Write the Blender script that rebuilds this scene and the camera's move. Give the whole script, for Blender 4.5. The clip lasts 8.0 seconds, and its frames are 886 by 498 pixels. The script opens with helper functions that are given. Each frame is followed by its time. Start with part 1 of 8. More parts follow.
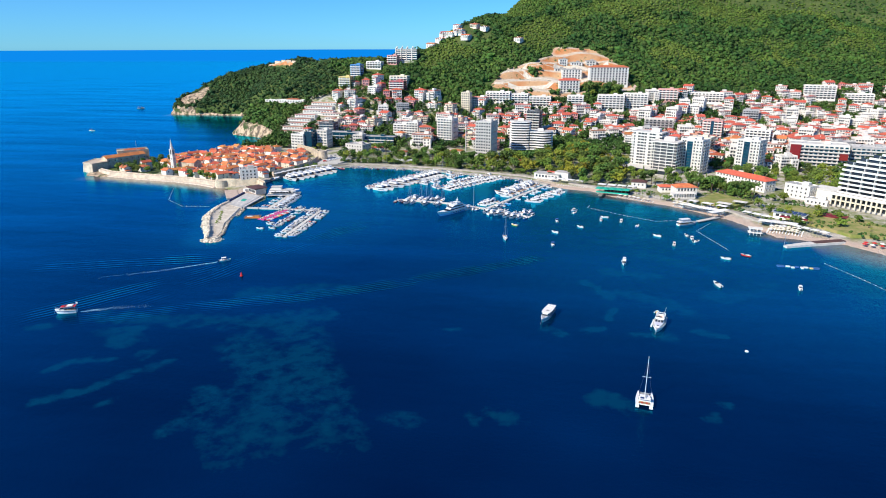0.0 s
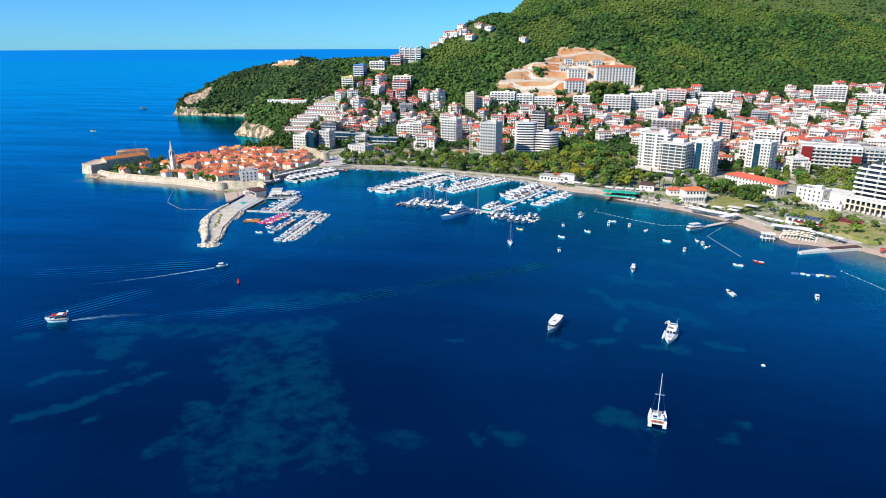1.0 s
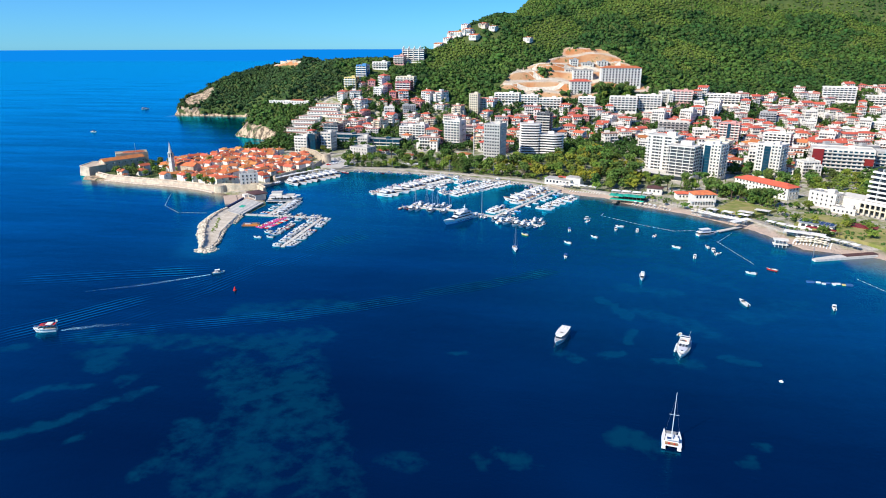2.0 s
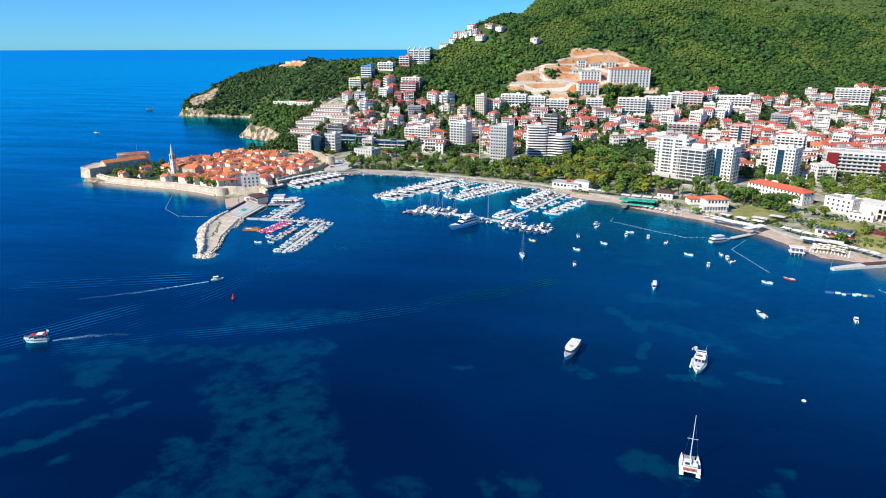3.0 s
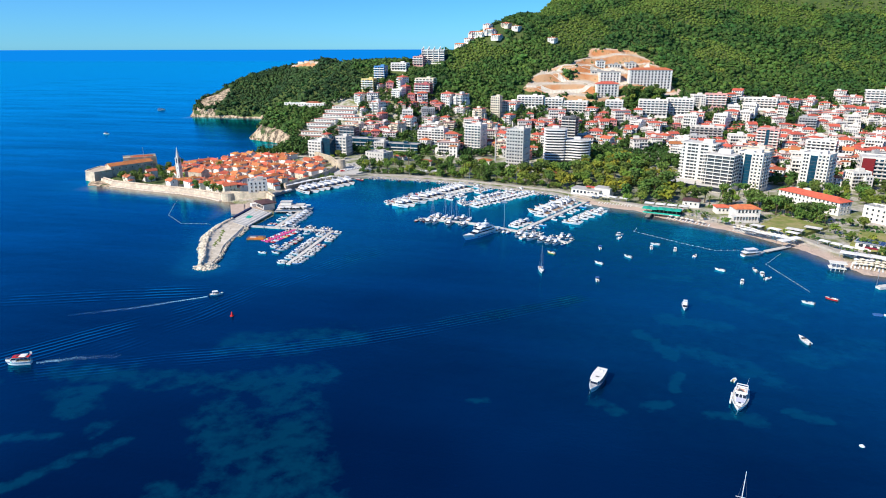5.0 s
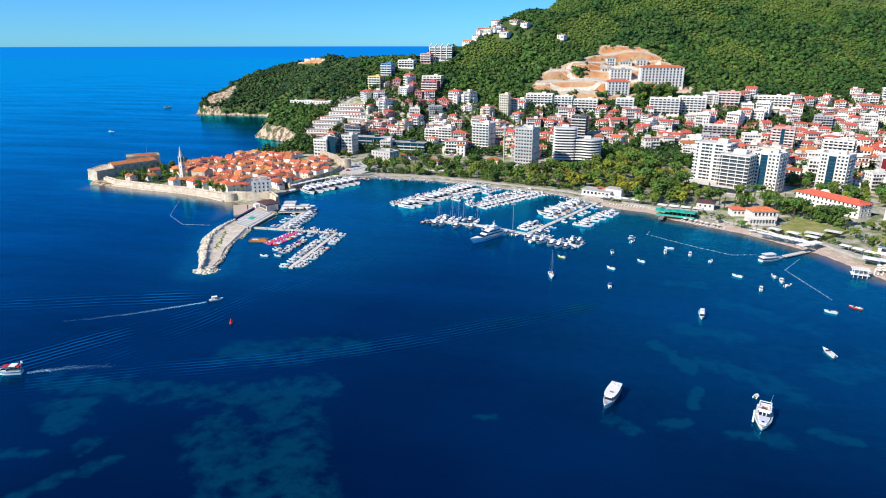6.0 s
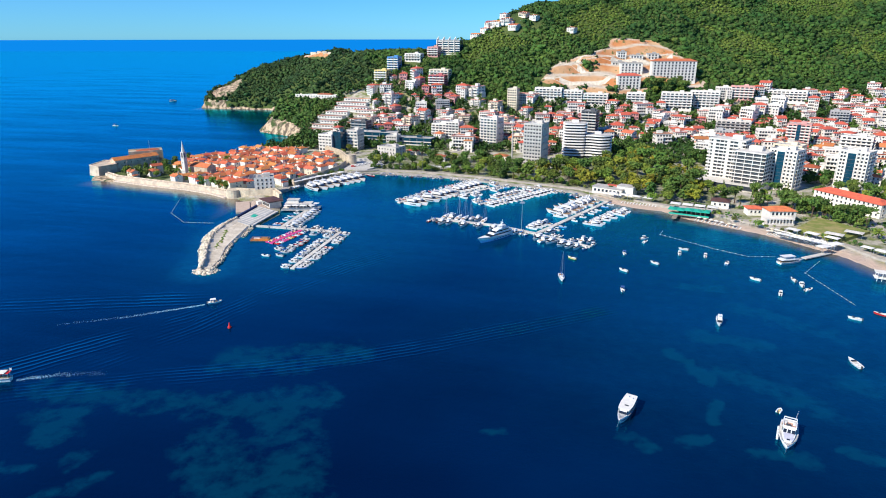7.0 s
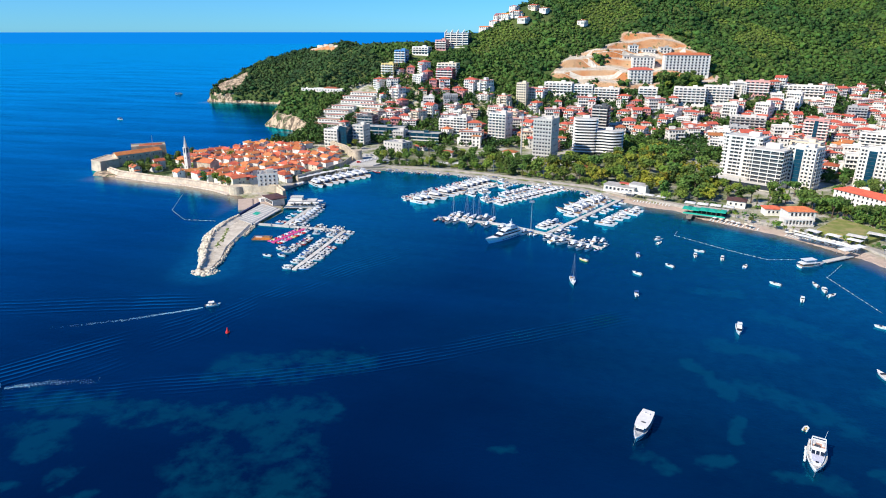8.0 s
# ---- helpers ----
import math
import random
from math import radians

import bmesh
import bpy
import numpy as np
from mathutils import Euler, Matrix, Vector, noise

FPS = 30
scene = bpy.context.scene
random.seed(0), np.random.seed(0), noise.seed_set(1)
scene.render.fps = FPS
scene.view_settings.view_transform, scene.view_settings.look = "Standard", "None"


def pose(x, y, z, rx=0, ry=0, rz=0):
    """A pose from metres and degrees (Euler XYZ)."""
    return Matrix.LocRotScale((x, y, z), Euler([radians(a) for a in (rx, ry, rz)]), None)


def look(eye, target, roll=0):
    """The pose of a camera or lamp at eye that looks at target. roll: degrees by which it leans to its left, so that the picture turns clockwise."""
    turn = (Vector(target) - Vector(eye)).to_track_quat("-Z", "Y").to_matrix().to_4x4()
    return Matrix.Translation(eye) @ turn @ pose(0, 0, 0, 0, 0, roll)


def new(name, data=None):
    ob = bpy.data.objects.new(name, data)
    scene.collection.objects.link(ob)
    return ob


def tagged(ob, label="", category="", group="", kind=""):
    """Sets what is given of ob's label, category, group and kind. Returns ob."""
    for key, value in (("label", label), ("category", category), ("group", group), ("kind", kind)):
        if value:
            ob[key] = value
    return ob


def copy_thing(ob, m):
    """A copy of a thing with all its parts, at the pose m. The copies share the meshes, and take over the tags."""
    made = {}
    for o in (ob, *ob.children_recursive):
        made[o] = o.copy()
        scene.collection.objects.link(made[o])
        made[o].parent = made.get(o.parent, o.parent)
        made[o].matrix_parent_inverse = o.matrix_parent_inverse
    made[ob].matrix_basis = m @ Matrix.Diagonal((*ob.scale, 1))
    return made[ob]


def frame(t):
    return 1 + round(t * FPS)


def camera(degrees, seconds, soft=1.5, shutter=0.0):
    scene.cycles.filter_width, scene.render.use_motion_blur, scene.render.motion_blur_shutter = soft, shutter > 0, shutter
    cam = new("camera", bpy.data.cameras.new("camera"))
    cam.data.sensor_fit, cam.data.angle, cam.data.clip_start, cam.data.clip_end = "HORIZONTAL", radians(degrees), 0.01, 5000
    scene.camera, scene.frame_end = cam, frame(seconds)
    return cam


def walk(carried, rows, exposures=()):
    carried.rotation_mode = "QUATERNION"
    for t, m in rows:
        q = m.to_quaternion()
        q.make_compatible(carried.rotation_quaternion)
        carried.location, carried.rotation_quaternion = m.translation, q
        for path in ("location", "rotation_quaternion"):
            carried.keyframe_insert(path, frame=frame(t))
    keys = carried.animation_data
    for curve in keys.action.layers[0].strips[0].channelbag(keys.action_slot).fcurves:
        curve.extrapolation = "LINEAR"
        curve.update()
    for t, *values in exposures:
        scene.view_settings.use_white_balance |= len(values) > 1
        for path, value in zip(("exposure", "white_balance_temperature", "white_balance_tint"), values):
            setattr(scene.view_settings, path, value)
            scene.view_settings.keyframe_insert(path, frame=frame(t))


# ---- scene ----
cam = camera(70.5, 8.0, soft=1.0)
PATH = [
    (0, (8.473, 1.384, 119.407), (8.132, 3.255, 118.789), -0.1),
    (0.5, (7.76, 6.877, 119.442), (7.409, 8.746, 118.824), -0.1),
    (1, (6.993, 12.412, 119.467), (6.639, 14.281, 118.848), -0.1),
    (1.5, (6.114, 17.947, 119.484), (5.756, 19.815, 118.865), -0.1),
    (3, (3.065, 34.686, 119.662), (2.684, 36.55, 119.045), 0.0),
    (3.5, (1.953, 40.306, 119.691), (1.562, 42.168, 119.073), 0.0),
    (4, (0.744, 46.012, 119.731), (0.342, 47.871, 119.115), 0.0),
    (4.5, (-0.504, 51.72, 119.772), (-0.916, 53.577, 119.156), 0.0),
    (6, (-4.234, 68.994, 120.014), (-4.678, 70.841, 119.388), 0.0),
    (6.5, (-5.463, 74.745, 120.046), (-5.917, 76.586, 119.41), 0.0),
    (7, (-6.781, 80.573, 120.067), (-7.245, 82.409, 119.422), 0.0),
    (7.5, (-8.197, 86.469, 120.063), (-8.67, 88.299, 119.409), 0.1),
    (8, (-9.71, 92.485, 120.072), (-10.194, 94.309, 119.408), 0.1),
]
walk(cam, [(t, look(eye, target, roll)) for t, eye, target, roll in PATH], [(0, 0.39), (8, 0.39)])

# ---- light: a clear morning, the sun well to the left of the view
SUN_FROM = Vector((-0.68, -0.73, 0.0)).normalized()
SUN_HEIGHT = radians(38)
world = bpy.data.worlds.new("sky")
scene.world = world
world.use_nodes = True
wt = world.node_tree
wt.nodes.clear()
sky = wt.nodes.new("ShaderNodeTexSky")
sky.sky_type, sky.sun_disc = "NISHITA", False
sky.sun_elevation, sky.sun_rotation = SUN_HEIGHT, math.atan2(SUN_FROM.x, SUN_FROM.y)
sky.air_density, sky.dust_density, sky.ozone_density = 0.9, 0.0, 4.0
place = wt.nodes.new("ShaderNodeTexCoord")
split = wt.nodes.new("ShaderNodeSeparateXYZ")
wt.links.new(place.outputs["Generated"], split.inputs[0])
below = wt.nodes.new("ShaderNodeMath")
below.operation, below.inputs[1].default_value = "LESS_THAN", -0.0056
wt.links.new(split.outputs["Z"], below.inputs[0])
air = wt.nodes.new("ShaderNodeBackground")
air.inputs["Strength"].default_value = 0.086
clear = wt.nodes.new("ShaderNodeMix")
clear.data_type, clear.blend_type = "RGBA", "MULTIPLY"
clear.inputs[0].default_value = 1.0
low = wt.nodes.new("ShaderNodeMapRange")
low.inputs[1].default_value, low.inputs[2].default_value = 0.0, 0.22
wt.links.new(split.outputs["Z"], low.inputs[0])
tint = wt.nodes.new("ShaderNodeMix")
tint.data_type = "RGBA"
tint.inputs[6].default_value, tint.inputs[7].default_value = (0.29, 0.80, 1.44, 1), (0.31, 0.795, 1.33, 1)
wt.links.new(low.outputs[0], tint.inputs[0])
wt.links.new(tint.outputs[2], clear.inputs[7])
wt.links.new(sky.outputs[0], clear.inputs[6])
wt.links.new(clear.outputs[2], air.inputs["Color"])
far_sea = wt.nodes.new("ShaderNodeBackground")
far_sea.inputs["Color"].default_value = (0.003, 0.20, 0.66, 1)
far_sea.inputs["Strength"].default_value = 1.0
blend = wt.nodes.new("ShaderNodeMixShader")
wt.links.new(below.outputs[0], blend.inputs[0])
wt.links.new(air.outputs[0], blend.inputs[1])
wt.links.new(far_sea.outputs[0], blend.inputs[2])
out = wt.nodes.new("ShaderNodeOutputWorld")
wt.links.new(blend.outputs[0], out.inputs[0])

sun_data = bpy.data.lights.new("sun", "SUN")
sun_data.energy, sun_data.angle, sun_data.color = 4.9, radians(0.53), (1.0, 0.935, 0.83)
sun = new("sun", sun_data)
sun.matrix_world = look(SUN_FROM * 800 + Vector((0, 0, 800 * math.tan(SUN_HEIGHT))), (0, 0, 0))


# ---- materials ----
class Nodes:
    """A short way to write a node material."""

    def __init__(self, name):
        self.m = bpy.data.materials.new(name)
        self.m.use_nodes = True
        self.t = self.m.node_tree
        self.p = self.t.nodes["Principled BSDF"]

    def node(self, kind, **values):
        n = self.t.nodes.new(kind)
        for key, v in values.items():
            n.inputs[key.replace("_", " ")].default_value = v
        return n

    def link(self, a, b):
        self.t.links.new(a, b)

    def coords(self, stretch=None):
        o = self.node("ShaderNodeTexCoord").outputs["Object"]
        if not stretch:
            return o
        n = self.node("ShaderNodeMapping", Scale=stretch)
        self.link(o, n.inputs["Vector"])
        return n.outputs[0]

    def noise(self, scale, detail=4.0, rough=0.55, at=None):
        n = self.node("ShaderNodeTexNoise", Scale=scale, Detail=detail, Roughness=rough)
        self.link(at or self.coords(), n.inputs["Vector"])
        return n.outputs["Fac"]

    def ramp(self, fac, low, high, to_low=0.0, to_high=1.0):
        n = self.node("ShaderNodeMapRange")
        for k, v in zip((1, 2, 3, 4), (low, high, to_low, to_high)):
            n.inputs[k].default_value = v
        self.link(fac, n.inputs[0])
        return n.outputs[0]

    def mix(self, fac, a, b, how="MIX"):
        n = self.t.nodes.new("ShaderNodeMix")
        n.data_type, n.blend_type = "RGBA", how
        for socket, v in ((n.inputs[0], fac), (n.inputs[6], a), (n.inputs[7], b)):
            if isinstance(v, (int, float)):
                socket.default_value = v
            elif isinstance(v, tuple):
                socket.default_value = (*v, 1) if len(v) == 3 else v
            else:
                self.link(v, socket)
        return n.outputs[2]

    def calc(self, how, a, b):
        n = self.t.nodes.new("ShaderNodeMath")
        n.operation = how
        for socket, v in zip(n.inputs, (a, b)):
            if isinstance(v, (int, float)):
                socket.default_value = v
            else:
                self.link(v, socket)
        return n.outputs[0]

    def bump(self, height, strength, distance):
        n = self.node("ShaderNodeBump", Strength=strength, Distance=distance)
        self.link(height, n.inputs["Height"])
        self.link(n.outputs[0], self.p.inputs["Normal"])

    def done(self, color, rough=0.7, metal=0.0, ior=1.45):
        if isinstance(color, tuple):
            self.p.inputs["Base Color"].default_value = (*color, 1)
        else:
            self.link(color, self.p.inputs["Base Color"])
        if isinstance(rough, float):
            self.p.inputs["Roughness"].default_value = rough
        else:
            self.link(rough, self.p.inputs["Roughness"])
        self.p.inputs["Metallic"].default_value = metal
        self.p.inputs["IOR"].default_value = ior
        return self.m


def surface(name, a, b, scale=0.6, rough=0.75, grain=6.0, bump=0.3, deep=0.02, vary=0.0, metal=0.0, island=False, stretch=None):
    """A surface of two tones in patches, with grain, fine relief and a tone of its own for each object or piece."""
    n = Nodes(name)
    at = n.coords(stretch)
    patch = n.ramp(n.noise(scale, 5.0, 0.6, at), 0.42, 0.58)
    fine = n.noise(grain, 3.0, 0.6, at)
    c = n.mix(patch, a, b)
    c = n.mix(n.ramp(fine, 0.3, 0.7, 0.0, 0.35), c, tuple(0.6 * v for v in a))
    if vary:
        if island:
            own = n.node("ShaderNodeNewGeometry").outputs["Random Per Island"]
        else:
            own = n.node("ShaderNodeObjectInfo").outputs["Random"]
        h = n.node("ShaderNodeHueSaturation")
        n.link(n.ramp(own, 0, 1, 1 - vary, 1 + vary), h.inputs["Value"])
        twist = n.calc("FRACT", n.calc("MULTIPLY", own, 7.31), 0.0)
        n.link(n.ramp(twist, 0, 1, 0.5 - 0.06 * vary, 0.5 + 0.06 * vary), h.inputs["Hue"])
        n.link(c, h.inputs["Color"])
        c = h.outputs[0]
    if bump:
        n.bump(fine, bump, deep)
    return n.done(c, rough, metal)


M_PLASTER = surface("white_plaster", (0.83, 0.79, 0.71), (0.74, 0.70, 0.62), 0.25, 0.85, 3.0, 0.2, 0.02, 0.10)
M_WHITE = surface("bright_white_render", (0.88, 0.86, 0.82), (0.83, 0.81, 0.77), 0.25, 0.8, 3.0, 0.1, 0.02, 0.03)
M_CREAM = surface("cream_plaster", (0.80, 0.70, 0.52), (0.72, 0.63, 0.48), 0.25, 0.85, 3.0, 0.2, 0.02, 0.12)
M_PINK = surface("pink_plaster", (0.66, 0.36, 0.32), (0.60, 0.30, 0.27), 0.25, 0.85, 3.0, 0.2, 0.02, 0.15)
M_CRIMSON = surface("crimson_cladding", (0.24, 0.012, 0.015), (0.20, 0.015, 0.018), 0.4, 0.55, 3.0, 0.1, 0.02, 0.1)
M_ROSE = surface("rose_plaster", (0.46, 0.12, 0.12), (0.40, 0.14, 0.13), 0.25, 0.85, 3.0, 0.2, 0.02, 0.12)
M_YELLOW = surface("yellow_plaster", (0.72, 0.55, 0.20), (0.64, 0.50, 0.22), 0.25, 0.85, 3.0, 0.2, 0.02, 0.1)
M_BLUE = surface("blue_cladding", (0.06, 0.22, 0.50), (0.08, 0.26, 0.52), 0.4, 0.5, 3.0, 0.1, 0.02, 0.1)
M_GREY = surface("grey_render", (0.42, 0.42, 0.41), (0.34, 0.34, 0.34), 0.3, 0.85, 3.0, 0.2, 0.02, 0.15)
M_DARKGREY = surface("dark_cladding", (0.07, 0.075, 0.085), (0.10, 0.105, 0.11), 0.3, 0.5, 3.0, 0.1, 0.02, 0.1)
M_CONCRETE = surface("raw_concrete", (0.40, 0.38, 0.35), (0.30, 0.29, 0.27), 0.5, 0.9, 2.0, 0.35, 0.03, 0.12)
M_PALE = surface("pale_concrete", (0.66, 0.62, 0.56), (0.54, 0.51, 0.46), 0.5, 0.9, 2.0, 0.3, 0.03, 0.12)
M_STONE = surface("limestone_masonry", (0.63, 0.52, 0.38), (0.43, 0.35, 0.26), 0.22, 0.92, 1.2, 0.7, 0.12, 0.12)
M_ROCK = surface("rubble_rock", (0.66, 0.58, 0.46), (0.48, 0.41, 0.32), 0.5, 0.95, 1.4, 0.6, 0.2, 0.28, island=True)
M_TILE = surface("orange_roof_tile", (0.62, 0.180, 0.060), (0.46, 0.130, 0.055), 0.4, 0.85, 1.6, 0.5, 0.06, 0.30)
M_REDTILE = surface("red_roof_tile", (0.58, 0.160, 0.066), (0.44, 0.125, 0.060), 0.4, 0.85, 1.6, 0.5, 0.06, 0.30)
M_BROWNROOF = surface("brown_sheet_roof", (0.12, 0.055, 0.045), (0.09, 0.045, 0.04), 0.5, 0.6, 2.0, 0.2, 0.03)
M_FLATROOF = surface("pale_flat_roof", (0.60, 0.57, 0.52), (0.44, 0.42, 0.39), 0.2, 0.9, 1.5, 0.3, 0.03, 0.25)
M_GRAVEL = surface("gravel_crown", (0.72, 0.64, 0.52), (0.56, 0.48, 0.37), 0.25, 0.95, 1.2, 0.6, 0.15)
M_SAND = surface("beach_sand", (0.50, 0.38, 0.30), (0.57, 0.44, 0.35), 0.3, 0.95, 2.5, 0.4, 0.06)
M_PAVE = surface("stone_paving", (0.48, 0.43, 0.37), (0.36, 0.33, 0.28), 0.3, 0.85, 1.5, 0.2, 0.02, 0.06)
M_ASPHALT = surface("asphalt", (0.06, 0.06, 0.062), (0.085, 0.083, 0.08), 0.4, 0.9, 3.0, 0.2, 0.02)
M_LAWN = surface("dry_lawn", (0.20, 0.23, 0.05), (0.36, 0.30, 0.12), 0.12, 0.95, 2.0, 0.5, 0.1)
M_WOOD = surface("grey_deck_wood", (0.34, 0.28, 0.22), (0.25, 0.21, 0.17), 0.8, 0.85, 3.0, 0.3, 0.02, 0.1)
M_BARK = surface("bark", (0.13, 0.09, 0.06), (0.09, 0.065, 0.045), 1.0, 0.95, 4.0, 0.6, 0.05)
M_LEAF = surface("leaf_green", (0.150, 0.225, 0.026), (0.215, 0.270, 0.038), 0.35, 0.8, 1.5, 0.9, 0.4, 0.45)
M_LEAF_DARK = surface("leaf_dark_green", (0.085, 0.165, 0.028), (0.130, 0.205, 0.034), 0.35, 0.8, 1.5, 0.9, 0.4, 0.4)
M_LEAF_LIME = surface("leaf_lime_green", (0.25, 0.26, 0.020), (0.33, 0.30, 0.028), 0.35, 0.8, 1.5, 0.9, 0.4, 0.3)
M_WOODLAND = surface("woodland_leaves", (0.030, 0.086, 0.012), (0.070, 0.138, 0.018), 0.016, 0.85, 0.8, 1.0, 0.8, 0.34, island=True)
M_CAPEWOOD = surface("cape_pine_leaves", (0.020, 0.058, 0.012), (0.046, 0.096, 0.018), 0.016, 0.85, 0.8, 1.0, 0.8, 0.34, island=True)
M_MAQUIS = surface("maquis_leaves", (0.078, 0.150, 0.017), (0.132, 0.190, 0.026), 0.016, 0.85, 0.8, 1.0, 0.8, 0.3, island=True)
M_GEL = surface("white_gelcoat", (0.82, 0.82, 0.81), (0.76, 0.76, 0.75), 0.5, 0.25, 4.0, 0.0, 0.0, 0.06)
M_NAVY = surface("navy_gelcoat", (0.02, 0.05, 0.16), (0.025, 0.06, 0.18), 0.5, 0.25, 4.0, 0.0)
M_YACHTSHADE = surface("shade_blue_gelcoat", (0.42, 0.68, 0.92), (0.44, 0.70, 0.94), 0.5, 0.12, 4.0, 0.0)
M_BOATBLUE = surface("pale_blue_gelcoat", (0.16, 0.40, 0.70), (0.18, 0.43, 0.72), 0.5, 0.25, 4.0, 0.0)
M_CANVAS = surface("white_canvas", (0.78, 0.76, 0.72), (0.70, 0.68, 0.64), 0.6, 0.9, 3.0, 0.2, 0.02, 0.1)
M_BLUECANVAS = surface("blue_canvas", (0.03, 0.10, 0.30), (0.04, 0.12, 0.33), 0.6, 0.9, 3.0, 0.2, 0.02, 0.1)
M_TEAL = surface("teal_green_awning", (0.015, 0.38, 0.27), (0.02, 0.44, 0.30), 0.3, 0.75, 3.0, 0.2, 0.02)
M_RED = surface("red_paint", (0.62, 0.02, 0.02), (0.55, 0.025, 0.02), 0.6, 0.5, 3.0, 0.1)
M_PINKDECK = surface("pink_plastic", (0.65, 0.06, 0.22), (0.60, 0.08, 0.25), 0.6, 0.6, 3.0, 0.1)
M_ORANGE = surface("orange_paint", (0.65, 0.22, 0.03), (0.58, 0.20, 0.04), 0.6, 0.6, 3.0, 0.1)
M_TEAK = surface("teak_deck", (0.36, 0.22, 0.11), (0.30, 0.18, 0.09), 0.8, 0.7, 4.0, 0.1)
M_METAL = surface("galvanised_steel", (0.55, 0.56, 0.57), (0.48, 0.49, 0.5), 0.8, 0.4, 4.0, 0.1, 0.01, 0.0, 0.8)
M_FOAM = surface("water_foam", (0.45, 0.70, 0.80), (0.22, 0.52, 0.66), 0.5, 0.6, 1.2, 0.4, 0.1)


def glass(name, tint, rough=0.08):
    n = Nodes(name)
    own = n.node("ShaderNodeObjectInfo").outputs["Random"]
    c = n.mix(n.ramp(n.noise(0.4, 2.0), 0.35, 0.65), tint, tuple(1.6 * v for v in tint))
    c = n.mix(n.ramp(own, 0, 1, 0, 0.5), c, tuple(2.2 * v for v in tint))
    return n.done(c, rough, 0.0, 1.6)


M_GLASS = glass("dark_window_glass", (0.020, 0.026, 0.034))
M_TEALGLASS = glass("blue_green_glass", (0.004, 0.032, 0.055))
M_BOATGLASS = glass("tinted_boat_glass", (0.012, 0.016, 0.024))


def water():
    """Deep clear sea: blue body, paler over sand, brown for silt and painted reflections, fine ripples and long low
    swell.
    """
    n = Nodes("sea_water")
    bed = n.node("ShaderNodeAttribute")
    bed.attribute_name = "bed"
    sand = n.t.nodes.new("ShaderNodeSeparateColor")
    n.link(bed.outputs["Color"], sand.inputs[0])
    at = n.coords()
    cloud = n.calc("ADD", n.calc("MULTIPLY", n.noise(0.03, 6.0, 0.66, at), 0.5), n.calc("MULTIPLY", n.noise(0.17, 3.0, 0.6, at), 0.5))
    mottle = n.calc("MULTIPLY", n.calc("SUBTRACT", cloud, 0.5), n.ramp(sand.outputs[0], 0.0, 0.4, 0.6, 4.2))
    pale = n.ramp(n.calc("ADD", sand.outputs[0], mottle), 0.24, 0.86)
    deep = n.mix(n.ramp(n.noise(0.008, 3.0, 0.5, at), 0.35, 0.65), (0.0001, 0.0034, 0.023), (0.0001, 0.0104, 0.050))
    c = n.mix(n.calc("MULTIPLY", pale, 0.68), deep, (0.0006, 0.040, 0.074))
    c = n.mix(n.calc("MULTIPLY", sand.outputs[1], n.ramp(n.noise(0.16, 5.0, 0.7, at), 0.3, 0.65, 0.5, 1.0)), c, (0.002, 0.072, 0.150))
    # brown for silt, and painted in for reflections of wall and cliffs
    c = n.mix(sand.outputs[2], c, (0.26, 0.18, 0.10))
    ripple = n.noise(0.55, 4.0, 0.6, n.coords((1.0, 1.7, 1.0)))
    swell = n.noise(0.05, 2.0, 0.5, n.coords((1.0, 2.2, 1.0)))
    swell_at = n.node("ShaderNodeAttribute")
    swell_at.attribute_name = "swell"
    uneven = n.calc("MULTIPLY", n.noise(0.06, 3.0, 0.6, at), 0.9)
    crest = n.calc("SINE", n.calc("MULTIPLY", n.calc("ADD", swell_at.outputs["Fac"], uneven), 2 * math.pi), 0.0)
    crest = n.calc("POWER", n.calc("ADD", n.calc("MULTIPLY", crest, 0.5), 0.5), 2.0)
    patchy = n.ramp(n.noise(0.03, 3.0, 0.6, at), 0.36, 0.6)
    waves = n.calc("MULTIPLY", n.calc("MULTIPLY", crest, n.calc("MULTIPLY", bed.outputs["Alpha"], patchy)), 2.0)
    n.bump(n.calc("ADD", n.calc("ADD", n.calc("MULTIPLY", ripple, 0.6), swell), waves), 0.16, 0.9)
    normal = n.p.inputs["Normal"].links[0].from_socket
    body = n.node("ShaderNodeBsdfDiffuse")
    n.link(c, body.inputs["Color"])
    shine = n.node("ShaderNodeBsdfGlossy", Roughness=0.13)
    # gloss tint turned tan by the same mask, so painted reflections stay warm
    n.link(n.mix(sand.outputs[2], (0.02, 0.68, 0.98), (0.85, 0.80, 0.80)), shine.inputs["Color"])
    edge = n.node("ShaderNodeFresnel", IOR=1.33)
    for node in (body, shine, edge):
        n.link(normal, node.inputs["Normal"])
    both = n.t.nodes.new("ShaderNodeMixShader")
    streak = n.ramp(n.noise(0.012, 4.0, 0.55, n.coords((0.35, 2.2, 1.0))), 0.3, 0.7, 0.95, 1.48)
    n.link(n.calc("MINIMUM", n.calc("MULTIPLY", n.calc("POWER", edge.outputs[0], 0.85), streak), 0.9), both.inputs[0])
    n.link(body.outputs[0], both.inputs[1])
    n.link(shine.outputs[0], both.inputs[2])
    n.link(both.outputs[0], n.t.nodes["Material Output"].inputs["Surface"])
    return n.m


M_WATER = water()


